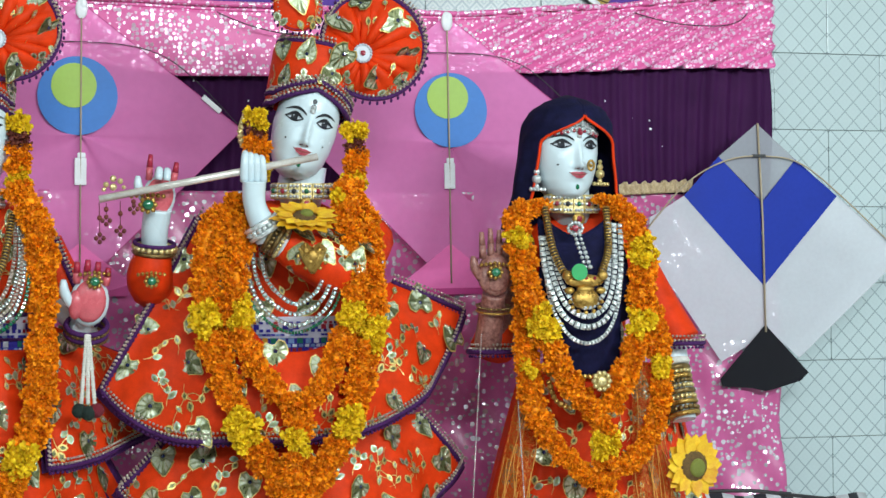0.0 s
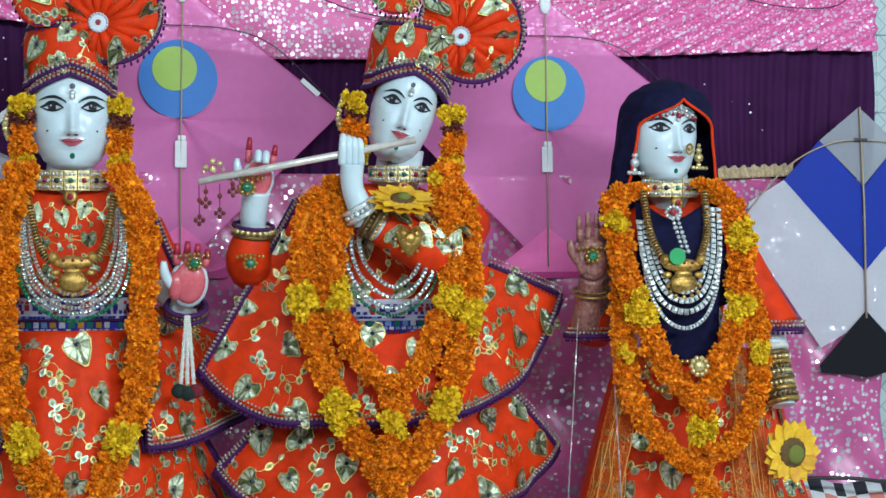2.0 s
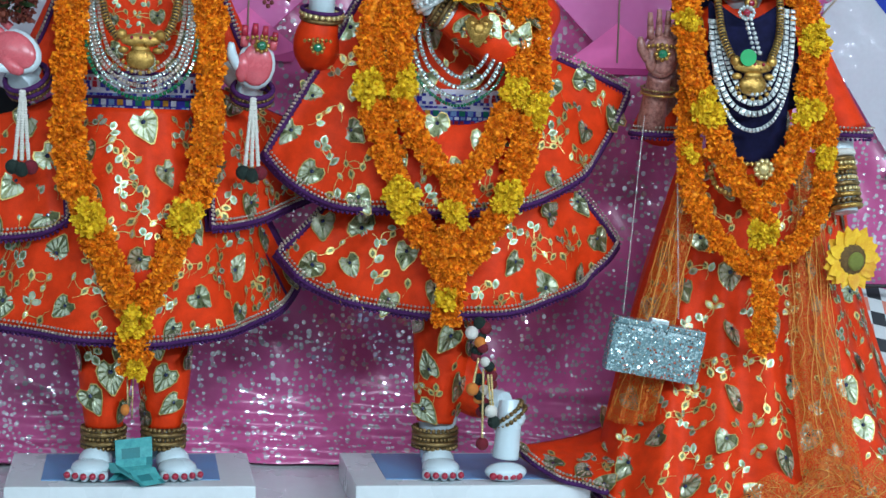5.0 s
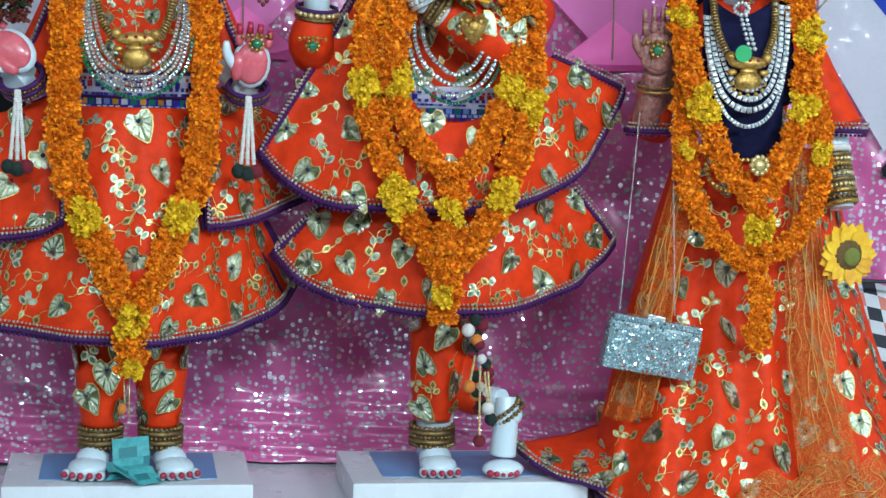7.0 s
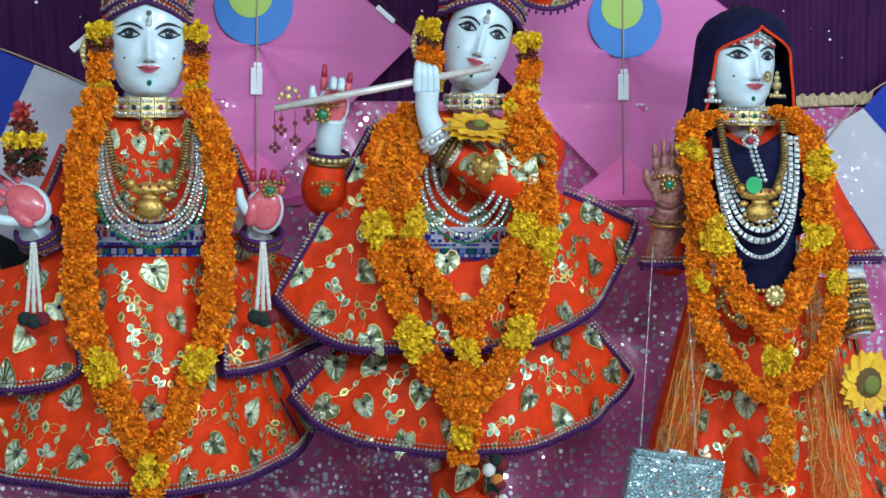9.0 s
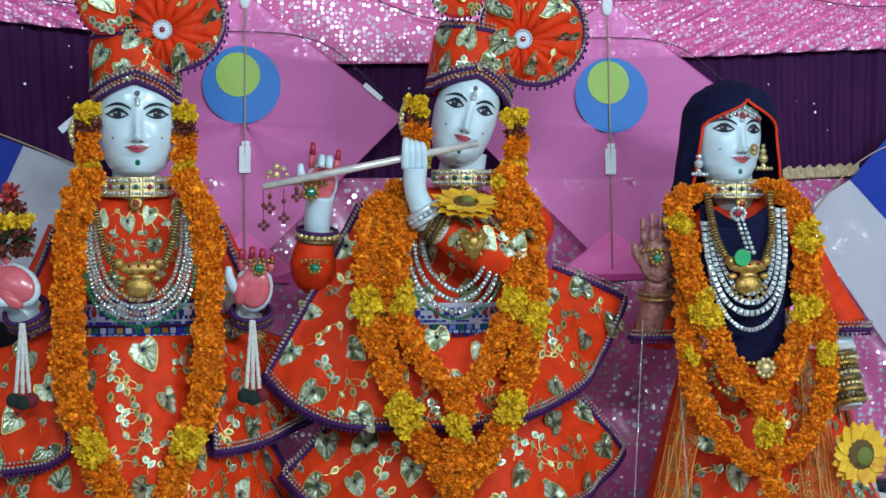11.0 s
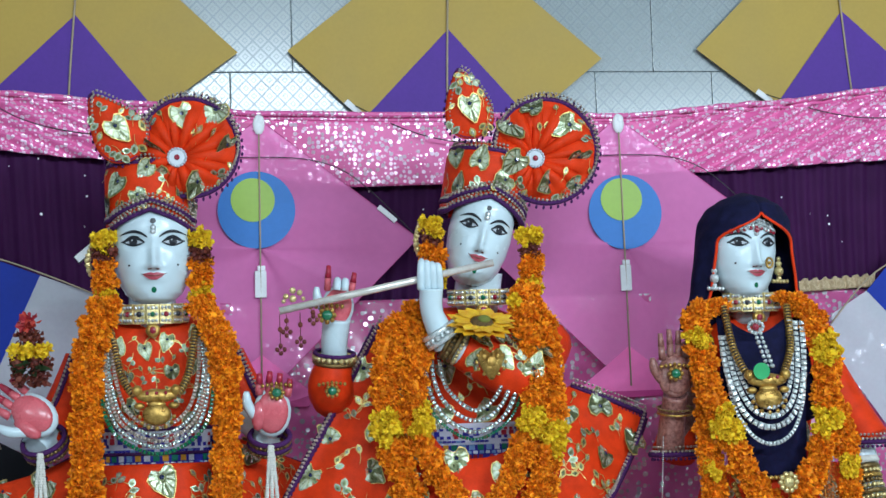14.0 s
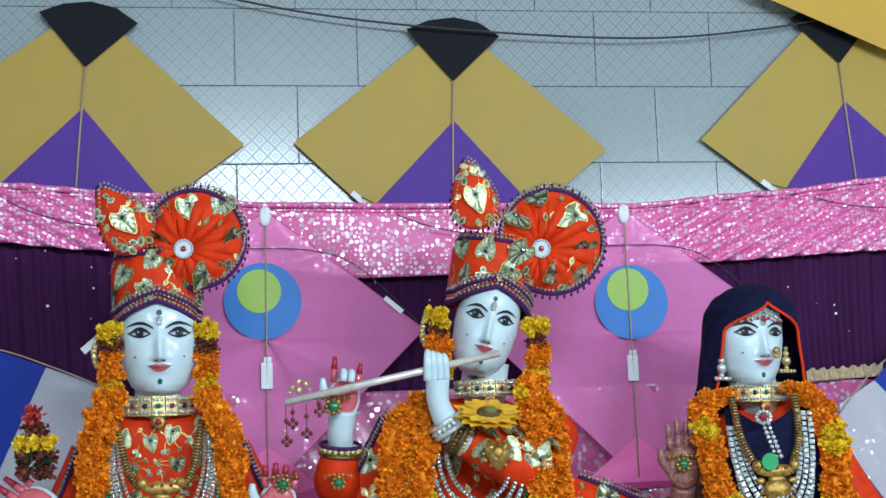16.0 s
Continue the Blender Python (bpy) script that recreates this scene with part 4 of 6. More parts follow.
def figure_hand(bm, m, front=4, tip=5, back=0, fingers=(1, 1, 1, 1), s=1.0, reach=1.0):
    """A hand in the xz plane of m, palm along -y, fingers up."""
    mm = m @ Matrix.Scale(s, 4)
    t = mm.to_3x3().normalized()
    def ell(c, size, mat, seg=14):
        blob(bm, mm @ Vector(c), tuple(k * s for k in size), mat, seg, t.to_quaternion())
    ell((0, 0, 0), (0.031, 0.014, 0.040), back)
    ell((0, -0.008, 0.001), (0.026, 0.0095, 0.034), front)
    ell((-0.021, -0.008, -0.006), (0.012, 0.011, 0.024), front, 10)
    for i, on in enumerate(fingers):
        x = -0.0215 + i * 0.0145
        ln = (0.046, 0.052, 0.049, 0.038)[i] * reach
        if on:
            pts = [Vector((x, -0.002, 0.028)), Vector((x * 1.08, -0.006, 0.028 + ln * 0.5)), Vector((x * 1.12, -0.007, 0.028 + ln))]
            tube(bm, [mm @ p for p in pts[:2]], [0.0068 * s, 0.006 * s], 8, front)
            tube(bm, [mm @ p for p in pts[1:]], [0.006 * s, 0.0042 * s], 8, tip)
        else:
            pts = [Vector((x, 0.0, 0.028)), Vector((x, -0.012, 0.046)), Vector((x, -0.030, 0.044)), Vector((x, -0.033, 0.028))]
            tube(bm, [mm @ p for p in spline(pts, 8)], 0.0068 * s, 8, back)
    pts = [Vector((-0.026, -0.006, -0.008)), Vector((-0.040, -0.012, 0.012)), Vector((-0.043, -0.014, 0.032))]
    tube(bm, [mm @ p for p in spline(pts, 6)], [0.0085 * s] * 4 + [0.0075 * s, 0.006 * s, 0.004 * s], 8, back)


def figure_foot(bm, m, s=1.0):
    """A bare foot pointing along -y with its sole at z = 0."""
    def ell(c, size, mat, seg=12):
        blob(bm, m @ (Vector(c) * s), tuple(k * s for k in size), mat, seg, m.to_3x3().normalized().to_quaternion())
    ell((0, 0.0, 0.022), (0.030, 0.034, 0.026), 0)
    ell((0, -0.030, 0.016), (0.034, 0.040, 0.018), 0)
    for i in range(5):
        x = -0.030 + i * 0.015
        y = -0.062 + 0.5 * abs(x) * 0.45
        ell((x, y, 0.009), (0.0076, 0.016, 0.009), 0, 10)
        ell((x, y - 0.012, 0.011), (0.006, 0.006, 0.006), 5, 8)


FIGURE = [SKIN, INK, LIP, EYE, PALM, NAIL, RUST, GEM, SILVER, HENNA]


def limb(bm, pts, radii, mat=0):
    line = spline(pts, 20)
    rs = [radii[0] + (radii[-1] - radii[0]) * k / 20 if len(radii) == 2 else along([(i / (len(radii) - 1), r) for i, r in enumerate(radii)], k / 20) for k in range(21)]
    tube(bm, line, rs, 14, mat)


def chest(bm, cx, cy, z0, z1, table, depth, mat=0):
    sheet(bm, lambda u, v: Vector((cx + along(table, v) * math.sin(u * 2 * math.pi), cy - depth * along(table, v) ** 0.7 * math.cos(u * 2 * math.pi), z0 + (z1 - z0) * v)), 40, 30, wrap=True, mat=mat)


def chest_front(cx, cy, z0, z1, table, depth, grow=0.006):
    """The cloth over a chest: the front half of the same form, a little larger."""
    def fn(u, v):
        a = (u - 0.5) * 1.1 * math.pi
        w = along(table, v) + grow
        return Vector((cx + w * math.sin(a), cy - (depth * along(table, v) ** 0.7 + grow) * math.cos(a), z0 + (z1 - z0) * v))
    return fn


TORSO = [(0, 0.088), (0.25, 0.090), (0.6, 0.112), (0.80, 0.134), (0.88, 0.124), (0.94, 0.088), (1.0, 0.046)]
SLIM = [(v, w * 0.80) for v, w in TORSO]

# figure that stands with both palms raised
bm = bmesh.new()
figure_head(bm, Matrix.Translation((0.005, 3.075, 1.679)) @ Matrix.Diagonal((1.06, 1.0, 1.0, 1.0)))
chest(bm, 0.005, 3.10, 1.36, 1.665, TORSO, 0.20)
tube(bm, [(0.002, 3.095, 1.64), (0.002, 3.095, 1.7)], [0.042, 0.040], 20)
limb(bm, [(-0.11, 3.1, 1.58), (-0.1495, 3.09, 1.5), (-0.1948, 3.02, 1.442)], [0.04, 0.035, 0.026])
limb(bm, [(0.12, 3.1, 1.58), (0.1595, 3.09, 1.5), (0.1955, 3.03, 1.451)], [0.04, 0.035, 0.026])
figure_hand(bm, Matrix.Translation((0.1965, 3, 1.492)) @ Matrix.Rotation(0.08, 4, "Y") @ Matrix.Rotation(0.1, 4, "X"), s=1.06, reach=0.72)
figure_hand(bm, Matrix.Translation((-0.1935, 3, 1.5)) @ Matrix.Rotation(-0.95, 4, "Y") @ Matrix.Rotation(-0.2, 4, "X"), s=1.1, reach=0.8)
for x, a in ((-0.045, 0.25), (0.058, -0.25)):
    limb(bm, [(x, 3.12, 1.057), (x, 3.11, 0.928), (x, 3.10, 0.80)], [0.05, 0.036, 0.024])
    figure_foot(bm, Matrix.Translation((x * 1.28, 3.06, 0.7815)) @ Matrix.Rotation(-a, 4, "Z"))
tagged(part("statue", bm, FIGURE), "white marble temple statue with raised rose palms, standing on a plinth", "statue", "marble statues")

# figure with the flute, head leaning
bm = bmesh.new()
HEAD_FLUTE = Matrix.Translation((0.5475, 3.06, 1.701)) @ Matrix.Rotation(-0.06, 4, "Z") @ Matrix.Rotation(0.265, 4, "Y")
figure_head(bm, HEAD_FLUTE @ Matrix.Diagonal((0.86, 0.94, 0.96, 1.0)))
chest(bm, 0.547, 3.10, 1.36, 1.665, TORSO, 0.20)
tube(bm, [(0.5611, 3.095, 1.64), (0.5752, 3.085, 1.729)], [0.042, 0.040], 20)
limb(bm, [(0.4153, 3.14, 1.581), (0.324, 3.09, 1.52), (0.3074, 3.035, 1.588), (0.3109, 3.012, 1.648)], [0.030, 0.026, 0.022, 0.024])
figure_hand(bm, Matrix.Translation((0.3127, 3.01, 1.667)) @ Matrix.Rotation(0.12, 4, "Y"), fingers=(1, 0, 0, 1), s=0.92)
limb(bm, [(0.69, 3.1, 1.6), (0.6387, 3, 1.539), (0.4974, 2.965, 1.596)], [0.042, 0.04, 0.027])
limb(bm, [(0.4926, 2.965, 1.596), (0.4671, 2.955, 1.648), (0.4653, 2.95, 1.69)], [0.025, 0.019, 0.020])
for i in range(4):
    x = 0.470 + i * 0.0125
    tube(bm, spline([Vector((0.4657, 2.952, 1.69)) + Vector((-0.017 + i * 0.0105, 0, 0)), Vector((0.4628, 2.946, 1.723)) + Vector((-0.015 + i * 0.0098, -0.004, 0)), Vector((0.4633, 2.955, 1.74)) + Vector((-0.012 + i * 0.0085, 0.0, -i * 0.003))], 8), [0.0072, 0.0072, 0.007, 0.0068, 0.0066, 0.0064, 0.006, 0.0055, 0.004], 10, 0)
limb(bm, [(0.5586, 3.12, 1.057), (0.5498, 3.11, 0.9282), (0.541, 3.1, 0.8)], [0.052, 0.04, 0.026])
figure_foot(bm, Matrix.Translation((0.541, 3.06, 0.7815)))
limb(bm, [(0.5604, 3.13, 0.975), (0.613, 3.09, 0.9119), (0.6551, 3.04, 0.9116)], [0.04, 0.032, 0.020])
limb(bm, [(0.6588, 3.03, 0.9184), (0.6586, 3.02, 0.8765), (0.6547, 3.02, 0.8181)], [0.019, 0.022, 0.024])
blob(bm, (0.652, 3.0, 0.797), (0.038, 0.026, 0.017), 0, 12)
blob(bm, (0.672, 3.02, 0.890), (0.016, 0.02, 0.018), 0, 12)
for i in range(5):
    blob(bm, (0.626 + i * 0.0115, 2.981, 0.793), (0.007, 0.007, 0.0065), 5, 8)
tagged(part("statue", bm, FIGURE), "white marble temple statue playing a flute, one leg crossed over", "statue", "marble statues")

# veiled figure, head turned
bm = bmesh.new()
HEAD_VEIL = Matrix.Translation((1.049, 3.06, 1.666)) @ Matrix.Rotation(0.12, 4, "Z") @ Matrix.Rotation(0.02, 4, "Y") @ Matrix.Scale(0.93, 4)
figure_head(bm, HEAD_VEIL, 0.5)
chest(bm, 1.098, 3.10, 1.33, 1.655, SLIM, 0.19)
tube(bm, [(1.072, 3.095, 1.63), (1.066, 3.085, 1.689)], [0.040, 0.038], 20)
limb(bm, [(0.9763, 3.12, 1.581), (0.9111, 3.08, 1.411), (0.9031, 3.02, 1.5)], [0.034, 0.026, 0.021], 9)
figure_hand(bm, Matrix.Translation((0.9005, 3.005, 1.534)) @ Matrix.Rotation(-0.03, 4, "Y"), front=9, tip=9, back=9, s=1.0)
limb(bm, [(1.198, 3.12, 1.581), (1.256, 3.08, 1.421), (1.268, 3.03, 1.265)], [0.036, 0.028, 0.021])
tagged(part("statue", bm, FIGURE), "white marble temple statue in a navy veil, one henna palm raised", "statue", "marble statues")

# ---- clothes of the standing figure ----
dress = thing("dress", "orange-red silk dress with gold leaf foil and purple braid edging", "dress", "silk dresses")
front = chest_front(0.005, 3.10, 1.36, 1.665, TORSO, 0.20)
cloth("bodice", front, RED, dress, 50, 36)
scatter(dress, front, 3, zone=(0.28, 0.72, 0.36, 0.88), limit=70, big=0.036, grow=0.62)
belt = chest_front(0.005, 3.10, 1.385, 1.472, [(0, 0.093), (1, 0.095)], 0.20, 0.010)
cloth("belt", belt, BRAID, dress, 40, 10, "white and violet embroidered belt")
belt_stitches(belt, dress, int(belt(0.5, 0).x * 100))
bm = bmesh.new()
for v, r in ((0.02, 0.004), (0.5, 0.003), (0.98, 0.0035)):
    tube(bm, [belt(u / 30, v) + Vector((0, -0.002, 0)) for u in range(31)], r, 6)
part("belt_piping", bm, TRIM, dress, "purple piping", smooth=True)
skirt = loft([(-0.0987, 3.06, 1.411), (-0.0485, 3.005, 1.413), (0.0097, 2.995, 1.413), (0.0582, 3.005, 1.413), (0.1185, 3.06, 1.411)],
             [(-0.367, 3.16, 1.113), (-0.3, 3.1, 1.055), (-0.1948, 3.02, 1.037), (-0.0573, 2.96, 1.028), (0.0668, 2.96, 1.026), (0.1869, 3.05, 1.038), (0.2693, 3.15, 1.068), (0.2982, 3.21, 1.112)], 0.015, 0.008, 7)
cloth("skirt", skirt, RED, dress, 130, 40)
lining(skirt, dress)
scatter(dress, skirt, 5, limit=300)
edging(dress, [skirt(u / 80, 0.005) for u in range(81)])
right_flap = loft([(0.1161, 3.05, 1.461), (0.2006, 3.11, 1.425), (0.2924, 3.18, 1.387)], [(0.13, 2.985, 1.219), (0.2066, 3.05, 1.226), (0.317, 3.17, 1.263)], 0.01, 0.004, 3)
left_flap = loft([(-0.123, 3.05, 1.431), (-0.1974, 3.06, 1.401), (-0.3221, 3.12, 1.369)], [(-0.1078, 2.985, 1.226), (-0.1546, 2.995, 1.202), (-0.2444, 3.03, 1.192), (-0.3279, 3.08, 1.202)], 0.01, 0.004, 3)
for k, flap in enumerate((right_flap, left_flap)):
    cloth("peplum", flap, RED, dress, 40, 24)
    lining(flap, dress)
    scatter(dress, flap, 8 + k, limit=90, zone=(0.10, 0.97, 0.10, 0.95))
    edging(dress, [flap(0.0, v / 24) for v in range(24, -1, -1)] + [flap(u / 40, 0.0) for u in range(1, 41)])
for k, (a, b, c) in enumerate((((-0.115, 3.1, 1.59), (-0.1445, 3.09, 1.52), (-0.1791, 3.05, 1.453)), ((0.125, 3.1, 1.59), (0.1575, 3.09, 1.52), (0.1935, 3.06, 1.451)))):
    bm = bmesh.new()
    limb(bm, [a, b, c], [0.034, 0.035, 0.032])
    part("sleeve", bm, RED, dress, smooth=True)
    side = 0.018 if k else -0.018
    edging(dress, spline([Vector(a) + Vector((side, -0.033, 0.01)), Vector(b) + Vector((side, -0.034, 0)), Vector(c) + Vector((side, -0.031, 0))], 16), fringe=False)
for x in (-0.045, 0.058):
    bm = bmesh.new()
    leg = [(x, 3.12, 1.057), (x * 0.98, 3.10, 0.95), (x, 3.09, 0.857)]
    limb(bm, leg, [0.056, 0.046, 0.032])
    part("trouser_leg", bm, RED, dress, smooth=True)
    fn = lambda u, v, x=x: Vector((0, 3.09, 0.8621)) + Vector((x + (0.034 + 0.016 * v) * math.sin((u - 0.5) * 2.6), -(0.036 + 0.016 * v) * math.cos((u - 0.5) * 2.6), 0.17 * v))
    scatter(dress, fn, int(x * 1000) + 99, limit=9, big=0.05, small=0.03)

# ---- clothes of the flute player ----
dress = thing("dress", "orange-red two-tiered silk dress with gold leaf foil and purple braid", "dress", "silk dresses")
front = chest_front(0.547, 3.10, 1.36, 1.665, TORSO, 0.20)
cloth("bodice", front, RED, dress, 50, 36)
scatter(dress, front, 13, zone=(0.28, 0.72, 0.30, 0.80), limit=60)
belt = chest_front(0.545, 3.10, 1.39, 1.462, [(0, 0.093), (1, 0.095)], 0.20, 0.010)
cloth("belt", belt, BRAID, dress, 40, 10, "white and violet embroidered belt")
belt_stitches(belt, dress, int(belt(0.5, 0).x * 100))
upper = loft([(0.395, 3.1, 1.64), (0.4231, 3.05, 1.539), (0.4839, 3, 1.423), (0.5401, 2.99, 1.403), (0.6097, 3, 1.423), (0.6789, 3.05, 1.5), (0.735, 3.1, 1.522)],
             [(0.2184, 3.05, 1.343), (0.2624, 3.035, 1.296), (0.3339, 3, 1.26), (0.4311, 2.97, 1.257), (0.5347, 2.96, 1.255), (0.6575, 2.98, 1.269), (0.7575, 3.03, 1.306), (0.8197, 3.08, 1.366), (0.8736, 3.12, 1.468)], 0.018, 0.006, 6)
lower = loft([(0.3361, 3.11, 1.254), (0.4329, 3.05, 1.274), (0.5474, 3.03, 1.28), (0.6789, 3.05, 1.284), (0.7875, 3.11, 1.284)],
             [(0.2492, 3.09, 1.167), (0.2921, 3.07, 1.122), (0.353, 3.04, 1.095), (0.4452, 3, 1.08), (0.5431, 2.985, 1.076), (0.6648, 3, 1.084), (0.7749, 3.06, 1.115), (0.825, 3.1, 1.145), (0.8751, 3.14, 1.189)], 0.014, 0.007, 6, 1.0)
for k, (name, fn) in enumerate((("upper_tier", upper), ("lower_tier", lower))):
    cloth(name, fn, RED, dress, 120, 36)
    lining(fn, dress)
    scatter(dress, fn, 15 + k, limit=300)
    edging(dress, [fn(0.0, v / 30) for v in range(30, -1, -1)] + [fn(u / 90, 0.0) for u in range(1, 91)] + [fn(1.0, v / 30) for v in range(1, 31)])
bm = bmesh.new()
limb(bm, [(0.4268, 3.15, 1.581), (0.3271, 3.12, 1.515), (0.3011, 3.05, 1.53), (0.3064, 3.035, 1.571)], [0.038, 0.037, 0.040, 0.031])
part("sleeve", bm, RED, dress, smooth=True)
bm = bmesh.new()
limb(bm, [(0.69, 3.1, 1.6), (0.6339, 3, 1.540), (0.57, 2.975, 1.562), (0.518, 2.968, 1.590)], [0.05, 0.047, 0.042, 0.034])
part("sleeve", bm, RED, dress, smooth=True)
bm = bmesh.new()
limb(bm, [(0.5556, 3.12, 1.087), (0.546, 3.1, 0.96), (0.5383, 3.09, 0.867)], [0.062, 0.048, 0.033])
part("trouser_leg", bm, RED, dress, smooth=True)
bm = bmesh.new()
limb(bm, [(0.5553, 3.13, 0.9952), (0.6, 3.1, 0.92), (0.6317, 3.06, 0.9077)], [0.045, 0.038, 0.027])
part("trouser_leg", bm, RED, dress, smooth=True)
scatter(dress, lambda u, v: Vector((0.5383, 3.09, 0.872)) + Vector(((0.036 + 0.02 * v) * math.sin((u - 0.5) * 2.6) + 0.01 * v, -(0.038 + 0.02 * v) * math.cos((u - 0.5) * 2.6), 0.19 * v)), 77, limit=12, big=0.055, small=0.03)

# ---- clothes of the veiled figure ----
gown = thing("gown", "orange-red silk gown with gold leaf foil, its train on the plinth", "dress", "silk dresses")
skirt = loft([(0.975, 3.1, 1.36), (1.007, 3.03, 1.373), (1.093, 3, 1.374), (1.183, 3.03, 1.373), (1.275, 3.1, 1.36)],
             [(0.8817, 3.16, 0.7865), (0.820, 3.03, 0.755), (0.872, 2.88, 0.740), (0.9985, 2.81, 0.740), (1.149, 2.80, 0.740), (1.303, 2.84, 0.740), (1.430, 2.98, 0.750), (1.500, 3.16, 0.7865)], -0.065, 0.016, 9)
cloth("skirt", skirt, RED, gown, 150, 60)
scatter(gown, skirt, 25, limit=300, big=0.070, zone=(0.06, 0.94, 0.04, 0.96))
edging(gown, [skirt(u / 90, 0.006) for u in range(91)], fringe=False)
train = loft([(0.7, 3.1, 0.822), (0.8103, 3.14, 0.8315), (0.8857, 3.12, 0.8659)], [(0.686, 3.06, 0.8209), (0.7366, 2.985, 0.7923), (0.8176, 2.93, 0.777)], 0.01, 0.006, 3)
cloth("train", train, RED, gown, 40, 16)
scatter(gown, train, 26, limit=26, big=0.05)
edging(gown, [train(u / 40, 0.0) for u in range(41)], fringe=False)
front = chest_front(1.098, 3.10, 1.33, 1.655, SLIM, 0.19)
cloth("bodice", front, RED, gown, 50, 36)
scatter(gown, front, 27, zone=(0.1, 0.9, 0.2, 0.8), limit=24)
for a, b, c in (((1.005, 3.13, 1.581), (0.9511, 3.12, 1.46), (0.917, 3.09, 1.395)), ((1.198, 3.12, 1.581), (1.241, 3.09, 1.48), (1.271, 3.06, 1.406))):
    bm = bmesh.new()
    limb(bm, [a, b, c], [0.034, 0.036, 0.040])
    part("sleeve", bm, RED, gown, smooth=True)
    line = [Vector(c) + Vector((math.cos(q / 10 * math.pi) * 0.043, -math.sin(q / 10 * math.pi) * 0.043, 0)) for q in range(11)]
    edging(gown, line)
# net scarf over the gown
GOLD_THREAD = surface("orange_gold_thread", (0.80, 0.36, 0.06), 0.45, 0.2, scale=200, fine=700, col2=(0.55, 0.22, 0.03), bump=0.3)
scarf = thing("net_scarf", "orange gold-flecked net scarf hanging over the gown", "scarf")
for top, low in (([(0.9484, 3, 1.365), (0.9629, 2.985, 1.375), (0.9919, 3, 1.365)], [(0.8309, 2.995, 0.8913), (0.8579, 2.955, 0.8899), (0.8994, 2.935, 0.9035)]),
                 ([(1.153, 2.99, 1.365), (1.166, 2.975, 1.375), (1.196, 2.99, 1.365)], [(1.130, 2.822, 0.83), (1.185, 2.805, 0.82), (1.245, 2.825, 0.83)]),
                 ([(1.03, 2.83, 0.80), (1.08, 2.825, 0.835), (1.12, 2.822, 0.815), (1.17, 2.822, 0.865), (1.23, 2.822, 0.84), (1.27, 2.828, 0.86), (1.31, 2.835, 0.81)], [(0.98, 2.795, 0.755), (1.15, 2.785, 0.752), (1.34, 2.80, 0.757)])):
    fn = loft(top, low, -0.050 if top[0][2] > 1.0 and top[0][0] > 1.1 else 0.004, 0.008, 3)
    cloth("scarf_end", fn, ORANGE_NET, scarf, 30, 40)
    q = random.Random(int(top[0][0] * 1000))
    bm = bmesh.new()
    for i in range(11):
        u, du, ph = q.random(), q.uniform(-0.3, 0.3), q.uniform(0, 6)
        v0, v1 = q.uniform(0.0, 0.45), q.uniform(0.5, 1.0)
        tube(bm, [fn(min(1, max(0, u + du * k / 12 + 0.06 * math.sin(k * 0.9 + ph))), v0 + (v1 - v0) * k / 12) + Vector((0, -0.004, 0)) for k in range(13)], q.uniform(0.0006, 0.0010), 4)
    part("loose_thread", bm, GOLD_THREAD, scarf, "loose orange-gold threads", smooth=True, kind="stuff")

# navy cloak panel and veil
cloak = thing("navy_cloak", "navy velvet cloak panel under the silver necklaces", "cloak")
cloth("front_panel", loft([(0.9871, 3, 1.635), (1.045, 2.985, 1.601), (1.113, 3, 1.635)], [(1.016, 2.985, 1.377), (1.043, 2.98, 1.354), (1.086, 2.98, 1.351), (1.125, 2.985, 1.375)], 0.03), NAVY, cloak, 30, 24)
cloth("side_panel", loft([(0.9839, 3.02, 1.636), (1.048, 2.995, 1.597), (1.135, 3.02, 1.636)], [(0.9677, 3, 1.452), (1.05, 2.985, 1.423), (1.152, 3, 1.452)], 0.025), NAVY, cloak, 30, 24)
veil = thing("veil", "navy velvet head veil with an orange-red edge", "veil")


def veil_at(u, v):
    shut = min(1.0, max(0.0, (v - 0.63) / 0.20))
    a = (u - 0.5) * (1.40 + 0.60 * shut * shut * (3 - 2 * shut)) * math.pi
    w = along([(0, 0.122), (0.3, 0.098), (0.6, 0.087), (0.78, 0.080), (0.88, 0.066), (0.95, 0.040), (1.0, 0.004)], v)
    d = along([(0, 0.06), (0.4, 0.078), (0.78, 0.087), (0.88, 0.076), (0.95, 0.046), (1.0, 0.004)], v)
    p = Vector((w * math.sin(a) + 0.004 * math.sin(u * 40) * (1 - v), d * math.cos(a), 0.0))
    base = Vector((1.061, 3.09, 1.615))
    top = Vector((1.061, 3.072, 1.858))
    return base.lerp(top, v) + Matrix.Rotation(0.06, 3, "Z") @ p


cloth("veil_cloth", veil_at, NAVY, veil, 80, 40)
bm = bmesh.new()
for side in (0.0, 1.0):
    tube(bm, [veil_at(side, v / 40) for v in range(3, 34)], 0.0028, 6)
part("veil_edge", bm, RED, veil, "orange-red rolled edge", smooth=True)

